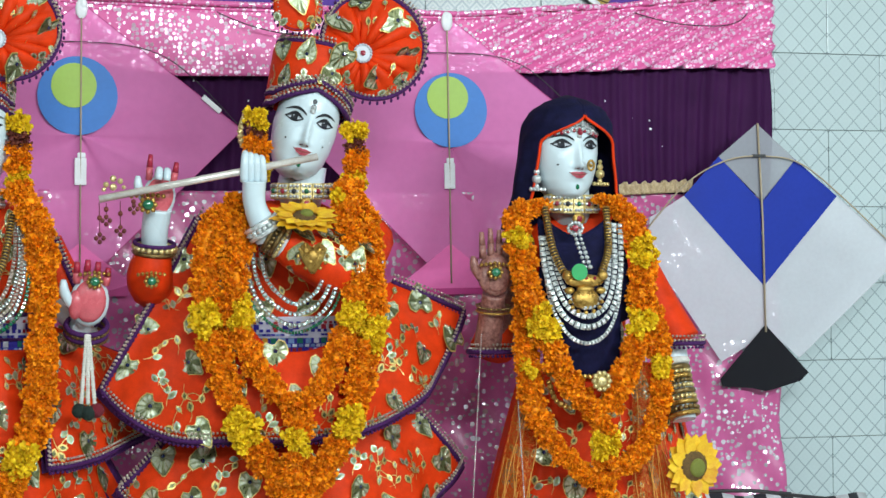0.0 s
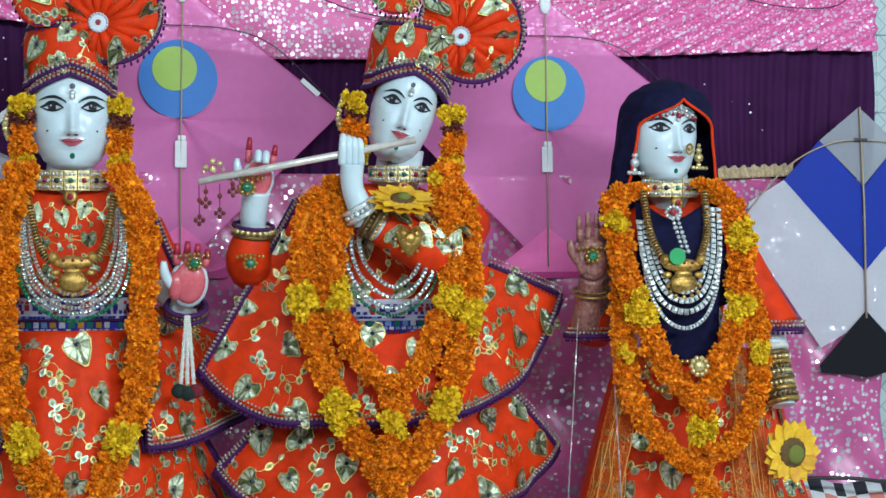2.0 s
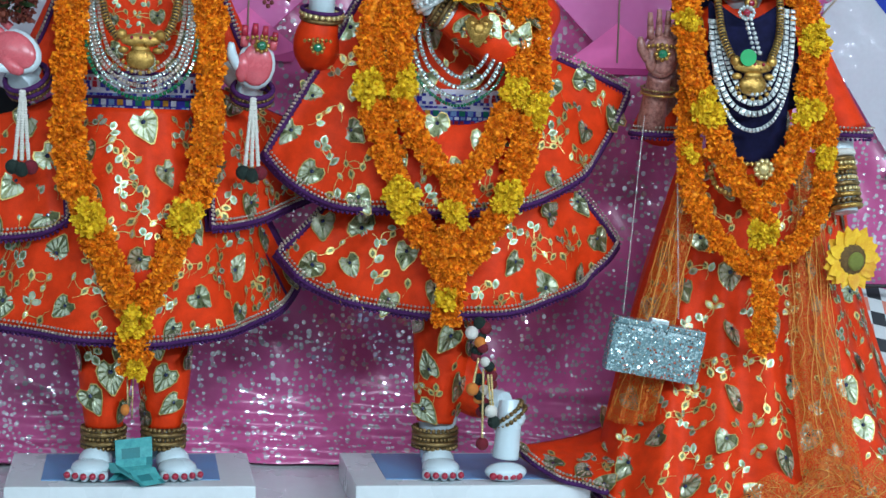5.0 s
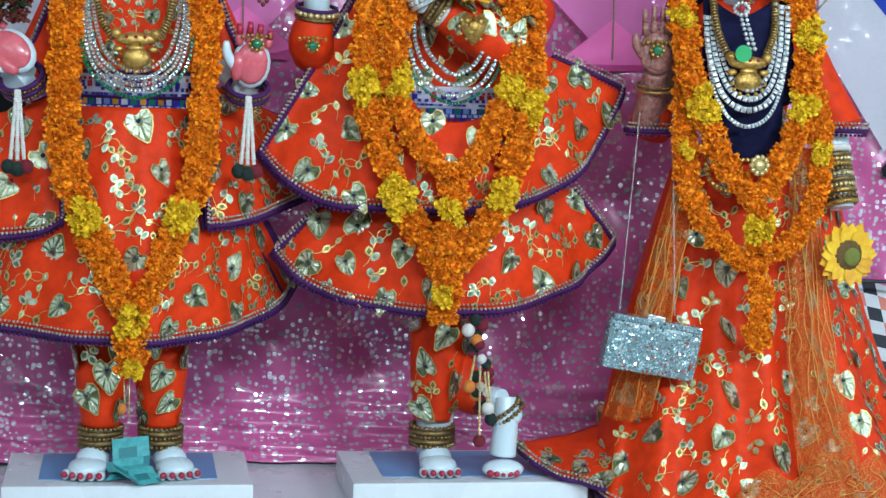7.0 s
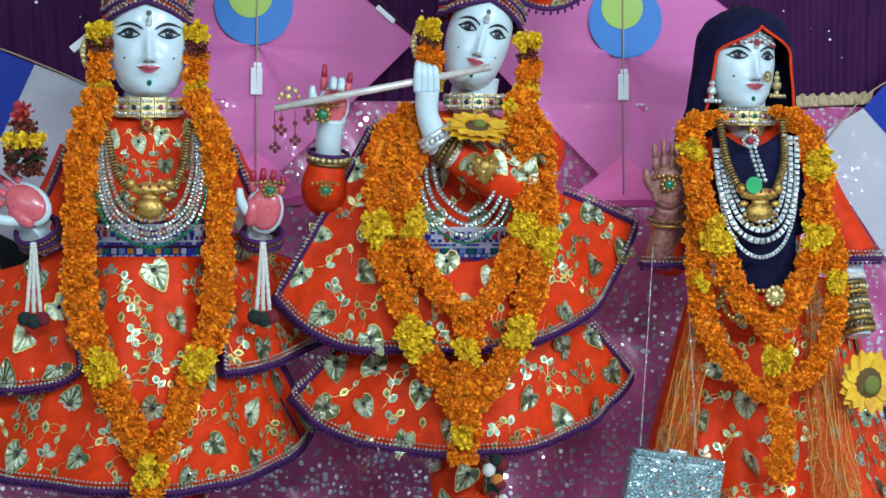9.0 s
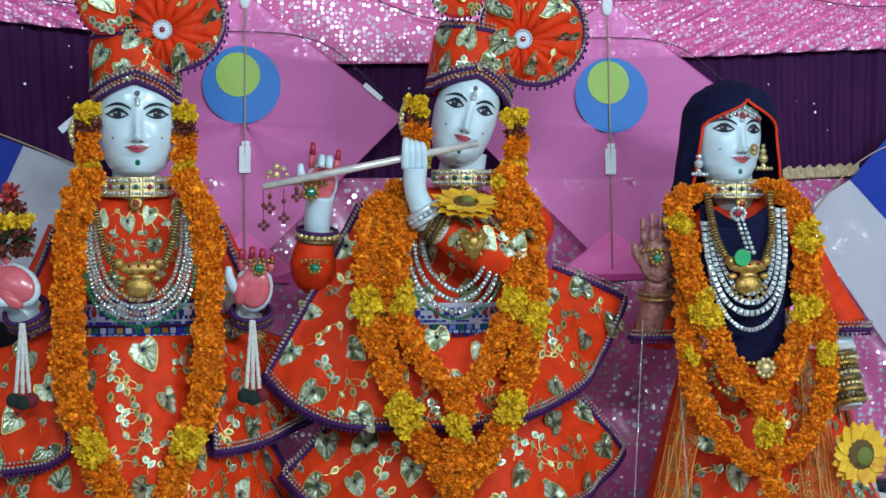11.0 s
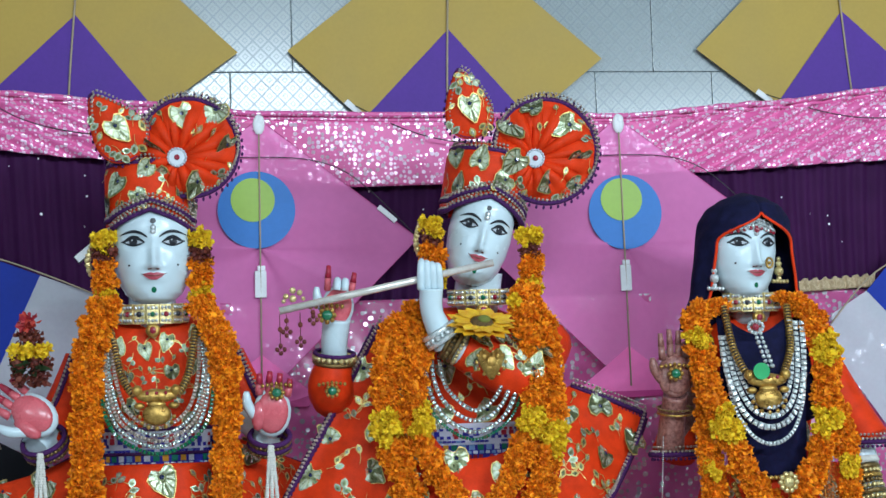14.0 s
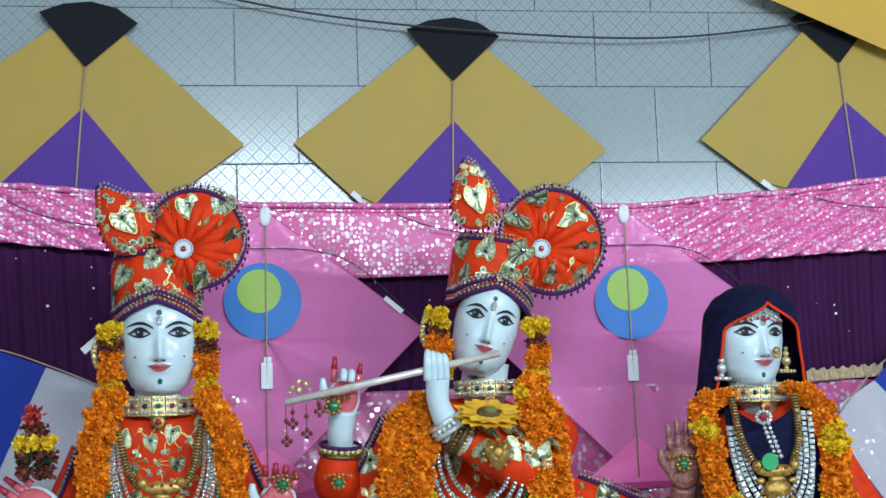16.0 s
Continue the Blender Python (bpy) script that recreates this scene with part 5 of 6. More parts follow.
# ---- turbans ----
def turban(m, s, label, lobe, fan):
    """A tall cap with a peaked brim, a leaf-shaped lobe and a pleated fan; m: its middle at brow height."""
    ob = thing("turban", label, "turban", "turbans")
    ob.matrix_basis = m

    def cap(u, v):
        a = (u - 0.5) * 2 * math.pi
        w = along([(0, 0.074), (0.15, 0.076), (0.8, 0.077), (0.9, 0.074), (1.0, 0.05)], v)
        z0 = -0.040 + 0.034 * max(0.0, 1 - abs(a) / 1.15) ** 0.9
        return Vector((w * math.sin(a), -w * 0.98 * math.cos(a), z0 + (0.082 - z0) * v))
    cloth("cap", cap, RED, ob, 80, 20)
    bm = bmesh.new()
    blob(bm, (0, 0, 0.075), (0.068, 0.066, 0.02), seg=20)
    part("crown", bm, RED, ob, smooth=True)
    scatter(ob, cap, int(m.translation.x * 100) + 40, zone=(0.30, 0.70, 0.24, 0.84), big=0.046, small=0.021, limit=15, grow=0.80)
    edging(ob, [cap(u / 60, 0.0) for u in range(8, 53)], fringe=False, r=0.0052, stone=0.0041)
    edging(ob, [cap(u / 60, 0.10) + Vector((0, -0.002, 0.006)) for u in range(8, 53)], fringe=False, r=0.0046, stone=0.0041)
    edging(ob, [cap(u / 60, 0.92) for u in range(8, 53)], fringe=False, r=0.005)
    # leaf-shaped lobe
    (bx, bz), (tx, tz), wide = lobe
    axis = Vector((tx - bx, 0, tz - bz))
    across = Vector((axis.z, 0, -axis.x)).normalized()

    def rim(a):
        k = 0.5 - 0.5 * math.cos(a)
        h = wide * math.sin(a) * (0.62 + 0.38 * math.cos(a)) * 1.15
        return Vector((bx, -0.064, bz)) + axis * k + across * h

    def pad(u, v):
        c = Vector((bx, -0.064, bz)) + axis * 0.42
        p = rim(u * 2 * math.pi)
        return c.lerp(p, v) + Vector((0, -0.014 * (1 - v * v), 0))
    bm = bmesh.new()
    sheet(bm, pad, 48, 8, wrap=True)
    lob = part("lobe", bm, RED, ob, smooth=True)
    lob.modifiers.new("thickness", "SOLIDIFY").thickness = 0.012
    leaf = new("foil_leaf", BIG_LEAF)
    leaf.parent = ob
    leaf.matrix_basis = Matrix.Translation(Vector((bx, -0.0945, bz)) + axis * 0.42) @ Matrix.Rotation(radians(90), 4, "X") @ Matrix.Rotation(-math.atan2(axis.x, axis.z), 4, "Z") @ Matrix.Scale(0.95, 4)
    edging(ob, [rim(i / 40 * 2 * math.pi) + Vector((0, -0.006, 0)) for i in range(41)], fringe=False, r=0.0055)
    scatter(ob, pad, int(bx * 1e4), zone=(0, 1, 0.62, 0.86), big=0.024, small=0.015, limit=14, largest=SMALL_LEAVES, lift=0.0135)
    spikes = bmesh.new()
    for i in range(34):
        p = rim((i + 0.5) / 34 * 2 * math.pi)
        d = (p - (Vector((bx, -0.064, bz)) + axis * 0.45)).normalized()
        blob(spikes, p + d * 0.008, (0.0024, 0.0024, 0.0036), seg=6)
    # round pleated fan
    fx, fz, fr = fan

    def plate(u, v):
        a = u * 2 * math.pi
        gather = Vector((fx - 0.020, 0, fz - 0.020))
        p = gather.lerp(Vector((fx + fr * math.cos(a), 0, fz + fr * math.sin(a))), 0.12 + 0.88 * v)
        pleat = math.sin(a * 13 + 1.8 * math.sin(a * 2 + 0.6)) + 0.5 * math.sin(a * 23 + 2 * math.sin(a * 3))
        p.y = -0.050 - 0.018 * math.sin(math.pi * min(1, v * 1.1)) + 0.0085 * pleat * (1 - v) ** 0.8 * min(1.0, v * 6)
        return p
    bm = bmesh.new()
    sheet(bm, plate, 120, 10, wrap=True)
    f = part("fan", bm, RED, ob, "pleated round fan", smooth=True)
    f.modifiers.new("thickness", "SOLIDIFY").thickness = 0.006
    scatter(ob, plate, int(fx * 1e4), zone=(0.0, 1.0, 0.42, 0.88), big=0.050, small=0.0165, limit=60, lift=0.008)
    edging(ob, [Vector((fx + fr * math.cos(i / 48 * 6.2832), -0.052, fz + fr * math.sin(i / 48 * 6.2832))) for i in range(49)], fringe=False, r=0.005)
    for i in range(48):
        a = i / 48 * 6.2832
        blob(spikes, Vector((fx + (fr + 0.008) * math.cos(a), -0.05, fz + (fr + 0.008) * math.sin(a))), (0.0026, 0.0026, 0.0036), seg=6)
    part("bead_fringe", spikes, TRIM, ob, "purple bead fringe", smooth=True)
    bm = bmesh.new()
    tube(bm, [(fx - 0.020, -0.060, fz - 0.020), (fx - 0.020, -0.076, fz - 0.020)], 0.0165, 20)
    for i in range(18):
        a = i / 18 * 6.2832
        blob(bm, (fx - 0.020 + 0.015 * math.cos(a), -0.077, fz - 0.020 + 0.015 * math.sin(a)), 0.0024, seg=6)
    ros = part("rosette", bm, EYE, ob, "white pearl rosette")
    bm = bmesh.new()
    blob(bm, (fx - 0.020, -0.078, fz - 0.020), (0.005, 0.003, 0.005), seg=10)
    part("rosette_stone", bm, RUBY, ros, "pink stone", smooth=True)
    return ob


turban(Matrix.Translation((0.001, 3.085, 1.846)), 1.0, "orange-red silk turban with leaf lobe and round pleated fan", ((-0.022, 0.085), (-0.092, 0.182), 0.050), (0.066, 0.100, 0.084))
turban(Matrix.Translation((0.5852, 3.075, 1.859)) @ Matrix.Rotation(0.19, 4, "Y") @ Matrix.Rotation(0.0, 4, "Z"), 1.0, "orange-red silk turban tilted over the flute player's head", ((-0.046, 0.092), (-0.088, 0.196), 0.044), (0.086, 0.092, 0.092))

# brow jewel and nose ring, earrings of the veiled figure
tiara = thing("brow_jewel", "silver and ruby brow jewel under the veil edge", "jewellery")
bm = bmesh.new()
for row, (z, n, w) in enumerate(((0.146, 17, 0.050), (0.153, 13, 0.040), (0.138, 9, 0.028))):
    for i in range(n):
        x = -w + 2 * w * i / (n - 1)
        blob(bm, HEAD_VEIL @ Vector((x, face_y(x, z - abs(x) * 0.35) - 0.003, z - abs(x) * 0.35)), 0.0042 if i % 2 else 0.0030, seg=6)
part("stone_setting", bm, SILVER, tiara, smooth=True, kind="stuff")
bm = bmesh.new()
for i in range(9):
    x = -0.044 + 0.088 * i / 8
    z = 0.134 - abs(x) * 0.2
    blob(bm, HEAD_VEIL @ Vector((x, face_y(x, z) - 0.003, z)), 0.0038, seg=6)
blob(bm, HEAD_VEIL @ Vector((0, face_y(0, 0.128) - 0.004, 0.128)), 0.0055, seg=8)
part("ruby_drops", bm, RUBY, tiara, "dark red drops", smooth=True)
ring = thing("nose_ring", "gold nose ring with a fan of small beads", "jewellery")
bm = bmesh.new()
for i in range(14):
    a = i / 14 * 6.2832
    blob(bm, HEAD_VEIL @ Vector((0.019 + 0.0065 * math.cos(a), -0.079, 0.065 + 0.009 * math.sin(a))), 0.0025, seg=6)
blob(bm, HEAD_VEIL @ Vector((0.019, -0.078, 0.065)), 0.0036, seg=8)
part("ring", bm, GOLD, ring, smooth=True)
for s, z in ((-1, 0.045), (1, 0.06)):
    ear = thing("earring", "gold and white stone drop earring", "earring", "earrings")
    bm = bmesh.new()
    for k, (dz, r) in enumerate(((0.018, 0.004), (0.008, 0.006), (-0.006, 0.009), (-0.020, 0.005))):
        blob(bm, HEAD_VEIL @ Vector((s * 0.068, -0.02, z + dz)), r, seg=8)
    for k in range(5):
        blob(bm, HEAD_VEIL @ Vector((s * 0.068 - 0.014 + k * 0.007, -0.024, z - 0.026)), 0.004, seg=6)
    part("drop", bm, SILVER if s < 0 else PALE_GOLD, ear, smooth=True)

# ---- flowers at the ears of the turbaned figures ----
for k, (x, zs) in enumerate(((-0.078, (1.80, 1.772, 1.74, 1.715, 1.69)), (0.085, (1.80, 1.772, 1.74, 1.715, 1.69)), (0.492, (1.815, 1.79, 1.765, 1.74, 1.715)), (0.668, (1.795, 1.77, 1.745, 1.72, 1.695)))):
    tuft = thing("ear_flowers", "string of yellow, rust and orange flowers beside a marble face", "flowers", "ear flowers")
    q = random.Random(300 + k)
    base = ((-0.0769, 3.055, 0.0218), (0.0838, 3.055, 0.0218), (0.4833, 3.045, 0.0266), (0.6561, 3.045, 0.0266))[k]
    for i in range(10):
        zz = 1.5 + (zs[0] + (zs[-1] - zs[0]) * i / 9 - 1.5) * base[1] / 3.1
        pool = (YELLOW_FLOWERS, YELLOW_FLOWERS, RUST_FLOWERS, RUST_FLOWERS, ORANGE_FLOWERS, ORANGE_FLOWERS, ORANGE_FLOWERS, ORANGE_FLOWERS, YELLOW_FLOWERS, YELLOW_FLOWERS)[i]
        for j in range(3):
            put_flower(tuft, Vector((base[0] + (j - 1) * 0.011 + q.uniform(-0.004, 0.004), base[1] - 0.01 + q.uniform(-0.006, 0.004), zz + q.uniform(-0.005, 0.005))), q.choice(pool), q, q.uniform(0.85, 1.1), "flower")
    if k in (0, 2):
        bm = bmesh.new()
        beads(bm, spline([Vector((base[0] - 0.018, base[1], zz + 0.10)), Vector((base[0] - 0.028, base[1] - 0.005, zz + 0.07)), Vector((base[0] - 0.022, base[1], zz + 0.045))], 10), 0.008, 0.0065)
        part("ear_ornament", bm, PALE_GOLD, tuft, "gold stone ear ornament")

tag = thing("paper_tag", "small white paper tag behind the standing statue's ear flowers", "tag", at=(-0.110, 3.085, 1.774))
tag.rotation_euler = (0, radians(-40), 0)
bm = bmesh.new()
box(bm, -0.019, 0.019, -0.001, 0.001, -0.0065, 0.0065, 0.0006)
slip = part("slip", bm, TAPE, tag)
bm = bmesh.new()
box(bm, -0.020, 0.012, -0.0022, -0.0012, -0.0085, -0.0062, 0.0003)
part("dark_edge", bm, WIRE, slip, "dark edge")

# ---- garlands ----
garland = thing("garland", "thick orange and yellow marigold garland round the standing statue", "garland", "marigold garlands")
Y1 = [(*(-0.0695, 2.95, 1.232), 0.026), (*(0.0818, 2.95, 1.236), 0.026), (*(0.0038, 2.93, 1.065), 0.025), (*(0.0029, 2.95, 0.9814), 0.015)]
strand(garland, [(-0.0733, 3.03, 1.681), (-0.1016, 3, 1.607), (-0.1077, 2.98, 1.452), (-0.1052, 2.965, 1.337), (-0.0715, 2.955, 1.233), (-0.0304, 2.945, 1.139), (0.0038, 2.94, 1.069), (0.0029, 2.96, 0.9796)], 0.0246, 0.0119, 1, Y1)
strand(garland, [(0.0801, 3.03, 1.681), (0.1142, 3, 1.607), (0.1211, 2.98, 1.452), (0.1129, 2.965, 1.328), (0.082, 2.955, 1.233), (0.0427, 2.945, 1.139), (0.0114, 2.94, 1.078)], 0.0230, 0.0119, 2, Y1)

garland = thing("garland", "doubled orange marigold garland round the flute player", "garland", "marigold garlands")
Y2 = [(*(0.3819, 2.96, 1.457), 0.026), (*(0.448, 2.955, 1.467), 0.028), (*(0.6244, 2.955, 1.467), 0.025), (*(0.6684, 2.96, 1.433), 0.026), (*(0.4403, 2.935, 1.28), 0.030), (*(0.6201, 2.935, 1.284), 0.028), (*(0.5257, 2.91, 1.251), 0.021), (*(0.5227, 2.93, 1.113), 0.016), (*(0.6152, 2.98, 1.668), 0.016)]
strand(garland, [(0.4627, 3.02, 1.661), (0.4003, 2.99, 1.616), (0.3851, 2.97, 1.5), (0.3991, 2.96, 1.405), (0.4187, 2.95, 1.338), (0.4446, 2.945, 1.277), (0.4876, 2.935, 1.206), (0.5246, 2.93, 1.15), (0.5235, 2.94, 1.073)], 0.0238, 0.0128, 3, Y2)
strand(garland, [(0.6381, 3.02, 1.695), (0.6626, 2.99, 1.616), (0.6678, 2.97, 1.5), (0.656, 2.96, 1.405), (0.627, 2.945, 1.3), (0.5823, 2.935, 1.216), (0.534, 2.93, 1.155)], 0.0238, 0.0128, 4, Y2)
garland = thing("garland", "second marigold garland inside the flute player's long one", "garland", "marigold garlands")
strand(garland, [(0.4533, 2.99, 1.625), (0.4323, 2.965, 1.548), (0.4366, 2.955, 1.452), (0.4647, 2.94, 1.381), (0.5001, 2.925, 1.335), (0.5303, 2.92, 1.312), (0.5266, 2.915, 1.246), (0.5266, 2.915, 1.185)], 0.0221, 0.0128, 5, Y2)
strand(garland, [(0.6242, 3, 1.684), (0.6332, 2.965, 1.596), (0.6291, 2.955, 1.481), (0.6022, 2.94, 1.396), (0.5661, 2.925, 1.344), (0.5331, 2.92, 1.312)], 0.0213, 0.0128, 6, Y2)

garland = thing("garland", "orange marigold garland with yellow knots round the veiled statue", "garland", "marigold garlands")
Y3 = [(*(0.9341, 2.97, 1.596), 0.021), (*(1.164, 2.97, 1.572), 0.023), (*(0.9706, 2.95, 1.448), 0.025), (*(1.147, 2.95, 1.448), 0.026), (*(1.062, 2.9, 1.233), 0.028), (*(0.944, 2.95, 1.371), 0.018), (*(1.189, 2.96, 1.371), 0.018)]
strand(garland, [(0.9888, 3.02, 1.656), (0.9368, 3, 1.631), (0.9427, 2.97, 1.529), (0.9704, 2.955, 1.443), (1.003, 2.94, 1.363), (1.038, 2.925, 1.307), (1.064, 2.915, 1.265), (1.065, 2.91, 1.209)], 0.0230, 0.0128, 7, Y3)
strand(garland, [(1.115, 3.02, 1.666), (1.147, 3, 1.635), (1.164, 2.97, 1.548), (1.151, 2.955, 1.443), (1.119, 2.94, 1.363), (1.083, 2.925, 1.302)], 0.0230, 0.0128, 8, Y3)
garland = thing("garland", "longer marigold garland hanging down the gown of the veiled statue", "garland", "marigold garlands")
strand(garland, [(0.95, 2.99, 1.519), (0.9453, 2.975, 1.404), (0.9532, 2.955, 1.3), (0.9894, 2.935, 1.225), (1.036, 2.92, 1.185), (1.067, 2.905, 1.161), (1.069, 2.895, 1.095), (1.066, 2.885, 1.028)], 0.0205, 0.0128, 9, Y3)
strand(garland, [(1.191, 2.99, 1.471), (1.197, 2.975, 1.375), (1.182, 2.955, 1.281), (1.136, 2.935, 1.216), (1.083, 2.92, 1.18)], 0.0205, 0.0128, 10, Y3)

# ---- necklaces ----
choker(*(0.002, 3.085, 1.667), 0.060, 0.034)
choker(*(0.5665, 3.07, 1.682), 0.056, 0.028, 0.0)
choker(*(1.062, 3.075, 1.663), 0.054, 0.034, 0.08)
necklace("gold coin necklace with a lotus pendant over red silk", [
    ([(-0.0682, 3.02, 1.636), (-0.0501, 2.985, 1.558), (-0.0287, 2.965, 1.524)], 0.0055, 0.0088, GOLD), ([(0.0731, 3.02, 1.636), (0.0578, 2.985, 1.558), (0.0383, 2.965, 1.524)], 0.0055, 0.0088, GOLD)], gold_pendant((0.0057, 2.955, 1.511), 1.15))
necklace("dense rows of gold, silver and green stone beads", [
    ([(-0.0682, 3.02, 1.631), (-0.0616, 2.985, 1.562), (-0.0401, 2.962, 1.499), (0.0076, 2.952, 1.473), (0.0545, 2.962, 1.499), (0.0751, 2.985, 1.562), (0.076, 3.02, 1.631)], 0.0078, 0.0042, BRAID_STONE),
    ([(-0.077, 3.02, 1.631), (-0.0741, 2.985, 1.555), (-0.0526, 2.964, 1.483), (0.0076, 2.954, 1.451), (0.0669, 2.964, 1.483), (0.0876, 2.985, 1.555), (0.0848, 3.02, 1.631)], 0.0075, 0.0040, BRAID_STONE),
    ([(-0.0799, 3.02, 1.631), (-0.079, 2.985, 1.552), (-0.0574, 2.965, 1.475), (0.0076, 2.955, 1.442), (0.0717, 2.965, 1.475), (0.0924, 2.985, 1.552), (0.0877, 3.02, 1.631)], 0.0085, 0.0045, STEEL_STONE),
    ([(-0.0731, 3.02, 1.631), (-0.0693, 2.985, 1.557), (-0.0478, 2.963, 1.49), (0.0076, 2.953, 1.461), (0.0621, 2.963, 1.49), (0.0828, 2.985, 1.557), (0.0818, 3.02, 1.631)], 0.0085, 0.0042, STEEL_STONE),
    ([(-0.0877, 3.02, 1.631), (-0.0867, 2.985, 1.542), (-0.0632, 2.967, 1.466), (0.0076, 2.957, 1.43), (0.0785, 2.967, 1.466), (0.1001, 2.985, 1.542), (0.0955, 3.02, 1.631)], 0.0085, 0.0045, GEM)])
necklace("rows of silver stone necklaces under the flute player's arm", [
    ([(0.4581, 2.99, 1.597), (0.4572, 2.965, 1.529), (0.4797, 2.945, 1.476), (0.5302, 2.935, 1.448), (0.5842, 2.945, 1.476), (0.614, 2.965, 1.538), (0.6221, 2.99, 1.597)], 0.009, 0.0052, STEEL_STONE),
    ([(0.4678, 2.99, 1.597), (0.4683, 2.963, 1.534), (0.4889, 2.943, 1.49), (0.5317, 2.933, 1.467), (0.5763, 2.943, 1.49), (0.6022, 2.963, 1.543), (0.6125, 2.99, 1.597)], 0.009, 0.0050, STEEL_STONE),
    ([(0.4794, 2.99, 1.597), (0.4824, 2.961, 1.538), (0.5, 2.941, 1.505), (0.5323, 2.931, 1.484), (0.5673, 2.941, 1.505), (0.5903, 2.961, 1.548), (0.5999, 2.99, 1.597)], 0.009, 0.0048, STEEL_STONE),
    ([(0.4504, 2.99, 1.597), (0.4498, 2.967, 1.524), (0.4734, 2.947, 1.467), (0.5287, 2.937, 1.436), (0.5913, 2.947, 1.467), (0.624, 2.967, 1.534), (0.6318, 2.99, 1.597)], 0.009, 0.0035, GEM)])
necklace("gold coin necklace with a large gold pendant on navy velvet", [
    ([(0.9919, 3, 1.65), (0.9947, 2.965, 1.577), (1.007, 2.94, 1.533)], 0.0055, 0.0088, GOLD), ([(1.108, 3, 1.65), (1.098, 2.965, 1.577), (1.076, 2.94, 1.533)], 0.0055, 0.0088, GOLD)], gold_pendant((1.041, 2.93, 1.505), 1.2))
necklace("rows of bright silver stones on navy velvet", [
    ([(0.9976, 2.985, 1.596), (0.9995, 2.951, 1.533), (1.016, 2.931, 1.489), (1.042, 2.921, 1.474), (1.072, 2.931, 1.489), (1.094, 2.951, 1.538), (1.106, 2.985, 1.625)], 0.0105, 0.0058, SILVER),
    ([(0.9802, 2.985, 1.596), (0.9799, 2.955, 1.529), (1.002, 2.935, 1.462), (1.044, 2.925, 1.439), (1.089, 2.935, 1.462), (1.117, 2.955, 1.529), (1.129, 2.985, 1.625)], 0.0105, 0.0068, SILVER),
    ([(0.9899, 2.985, 1.596), (0.9907, 2.953, 1.529), (1.01, 2.933, 1.476), (1.043, 2.923, 1.458), (1.081, 2.933, 1.476), (1.105, 2.953, 1.533), (1.117, 2.985, 1.625)], 0.0105, 0.0064, SILVER),
    ([(0.9824, 2.98, 1.558), (0.9859, 2.95, 1.481), (1.008, 2.93, 1.429), (1.041, 2.92, 1.411), (1.082, 2.93, 1.429), (1.111, 2.95, 1.481), (1.129, 2.98, 1.558)], 0.0095, 0.0045, SILVER)])
badge = thing("green_badge", "round flat green disc pinned among the necklaces", "badge", at=(1.027, 2.915, 1.535))
bm = bmesh.new()
tube(bm, [(0, 0.003, 0), (0, 0, 0)], 0.0145, 24)
part("disc", bm, JADE, badge)
collar = thing("collar_jewel", "strip of white stones with a red heart below the choker", "jewellery")
bm = bmesh.new()
for s in (-0.0045, 0.0045):
    beads(bm, spline([Vector((1.033, 2.955, 1.616)) + Vector((s, 0, 0)), Vector((1.036, 2.935, 1.581)) + Vector((s, 0, 0)), Vector((1.044, 2.92, 1.542)) + Vector((s, 0, 0))], 14), 0.009, 0.0045)
for i in range(12):
    a = i / 12 * 6.2832
    blob(bm, Vector((1.03, 2.945, 1.612)) + Vector((0.013 * math.cos(a), 0, 0.010 * math.sin(a))), 0.0035, seg=6)
part("stone_setting", bm, SILVER, collar, smooth=True, kind="stuff")
bm = bmesh.new()
blob(bm, (1.03, 2.944, 1.612), (0.007, 0.004, 0.006), seg=8)
part("heart_stone", bm, RUBY, collar, "dark red stone", smooth=True)
brooch = thing("brooch", "gold flower brooch on the veiled statue's waist", "brooch", at=(1.06, 2.9, 1.346))
bm = bmesh.new()
blob(bm, (0, 0, 0), (0.010, 0.006, 0.010), seg=10)
for i in range(10):
    a = i / 10 * 6.2832
    blob(bm, (0.014 * math.cos(a), 0.001, 0.014 * math.sin(a)), 0.005, seg=6)
part("petal_ring", bm, PALE_GOLD, brooch, smooth=True)
belt_chain = thing("waist_chain", "dark gold waist chain with stone drops", "jewellery")
bm = bmesh.new()
beads(bm, spline([(0.9818, 2.955, 1.357), (1.026, 2.945, 1.353), (1.081, 2.94, 1.353), (1.134, 2.955, 1.357)], 20), 0.008, 0.005)
beads(bm, spline([(0.9818, 2.955, 1.343), (0.9927, 2.945, 1.31), (1.024, 2.94, 1.296)], 14), 0.009, 0.006)
part("chain_run", bm, GOLD, belt_chain, kind="stuff")


# ---- bangles ----
def bangle(label, centre, axis, radius, rows, group="bangles"):
    ob = thing("bangle", label, "bangle", group, centre)
    turn = Vector((0, 0, 1)).rotation_difference(Vector(axis).normalized()).to_matrix()
    for k, (dz, r, material, kind) in enumerate(rows):
        bm = bmesh.new()
        ringpts = [turn @ Vector((radius * math.cos(i / 28 * 6.2832), radius * math.sin(i / 28 * 6.2832), dz)) for i in range(28)]
        if kind:
            beads(bm, ringpts + ringpts[:1], r * 1.7, r)
        else:
            tube(bm, ringpts, r, 6, closed=True)
        part("ring", bm, material, ob, smooth=True, kind="stuff" if kind else "")
    return ob


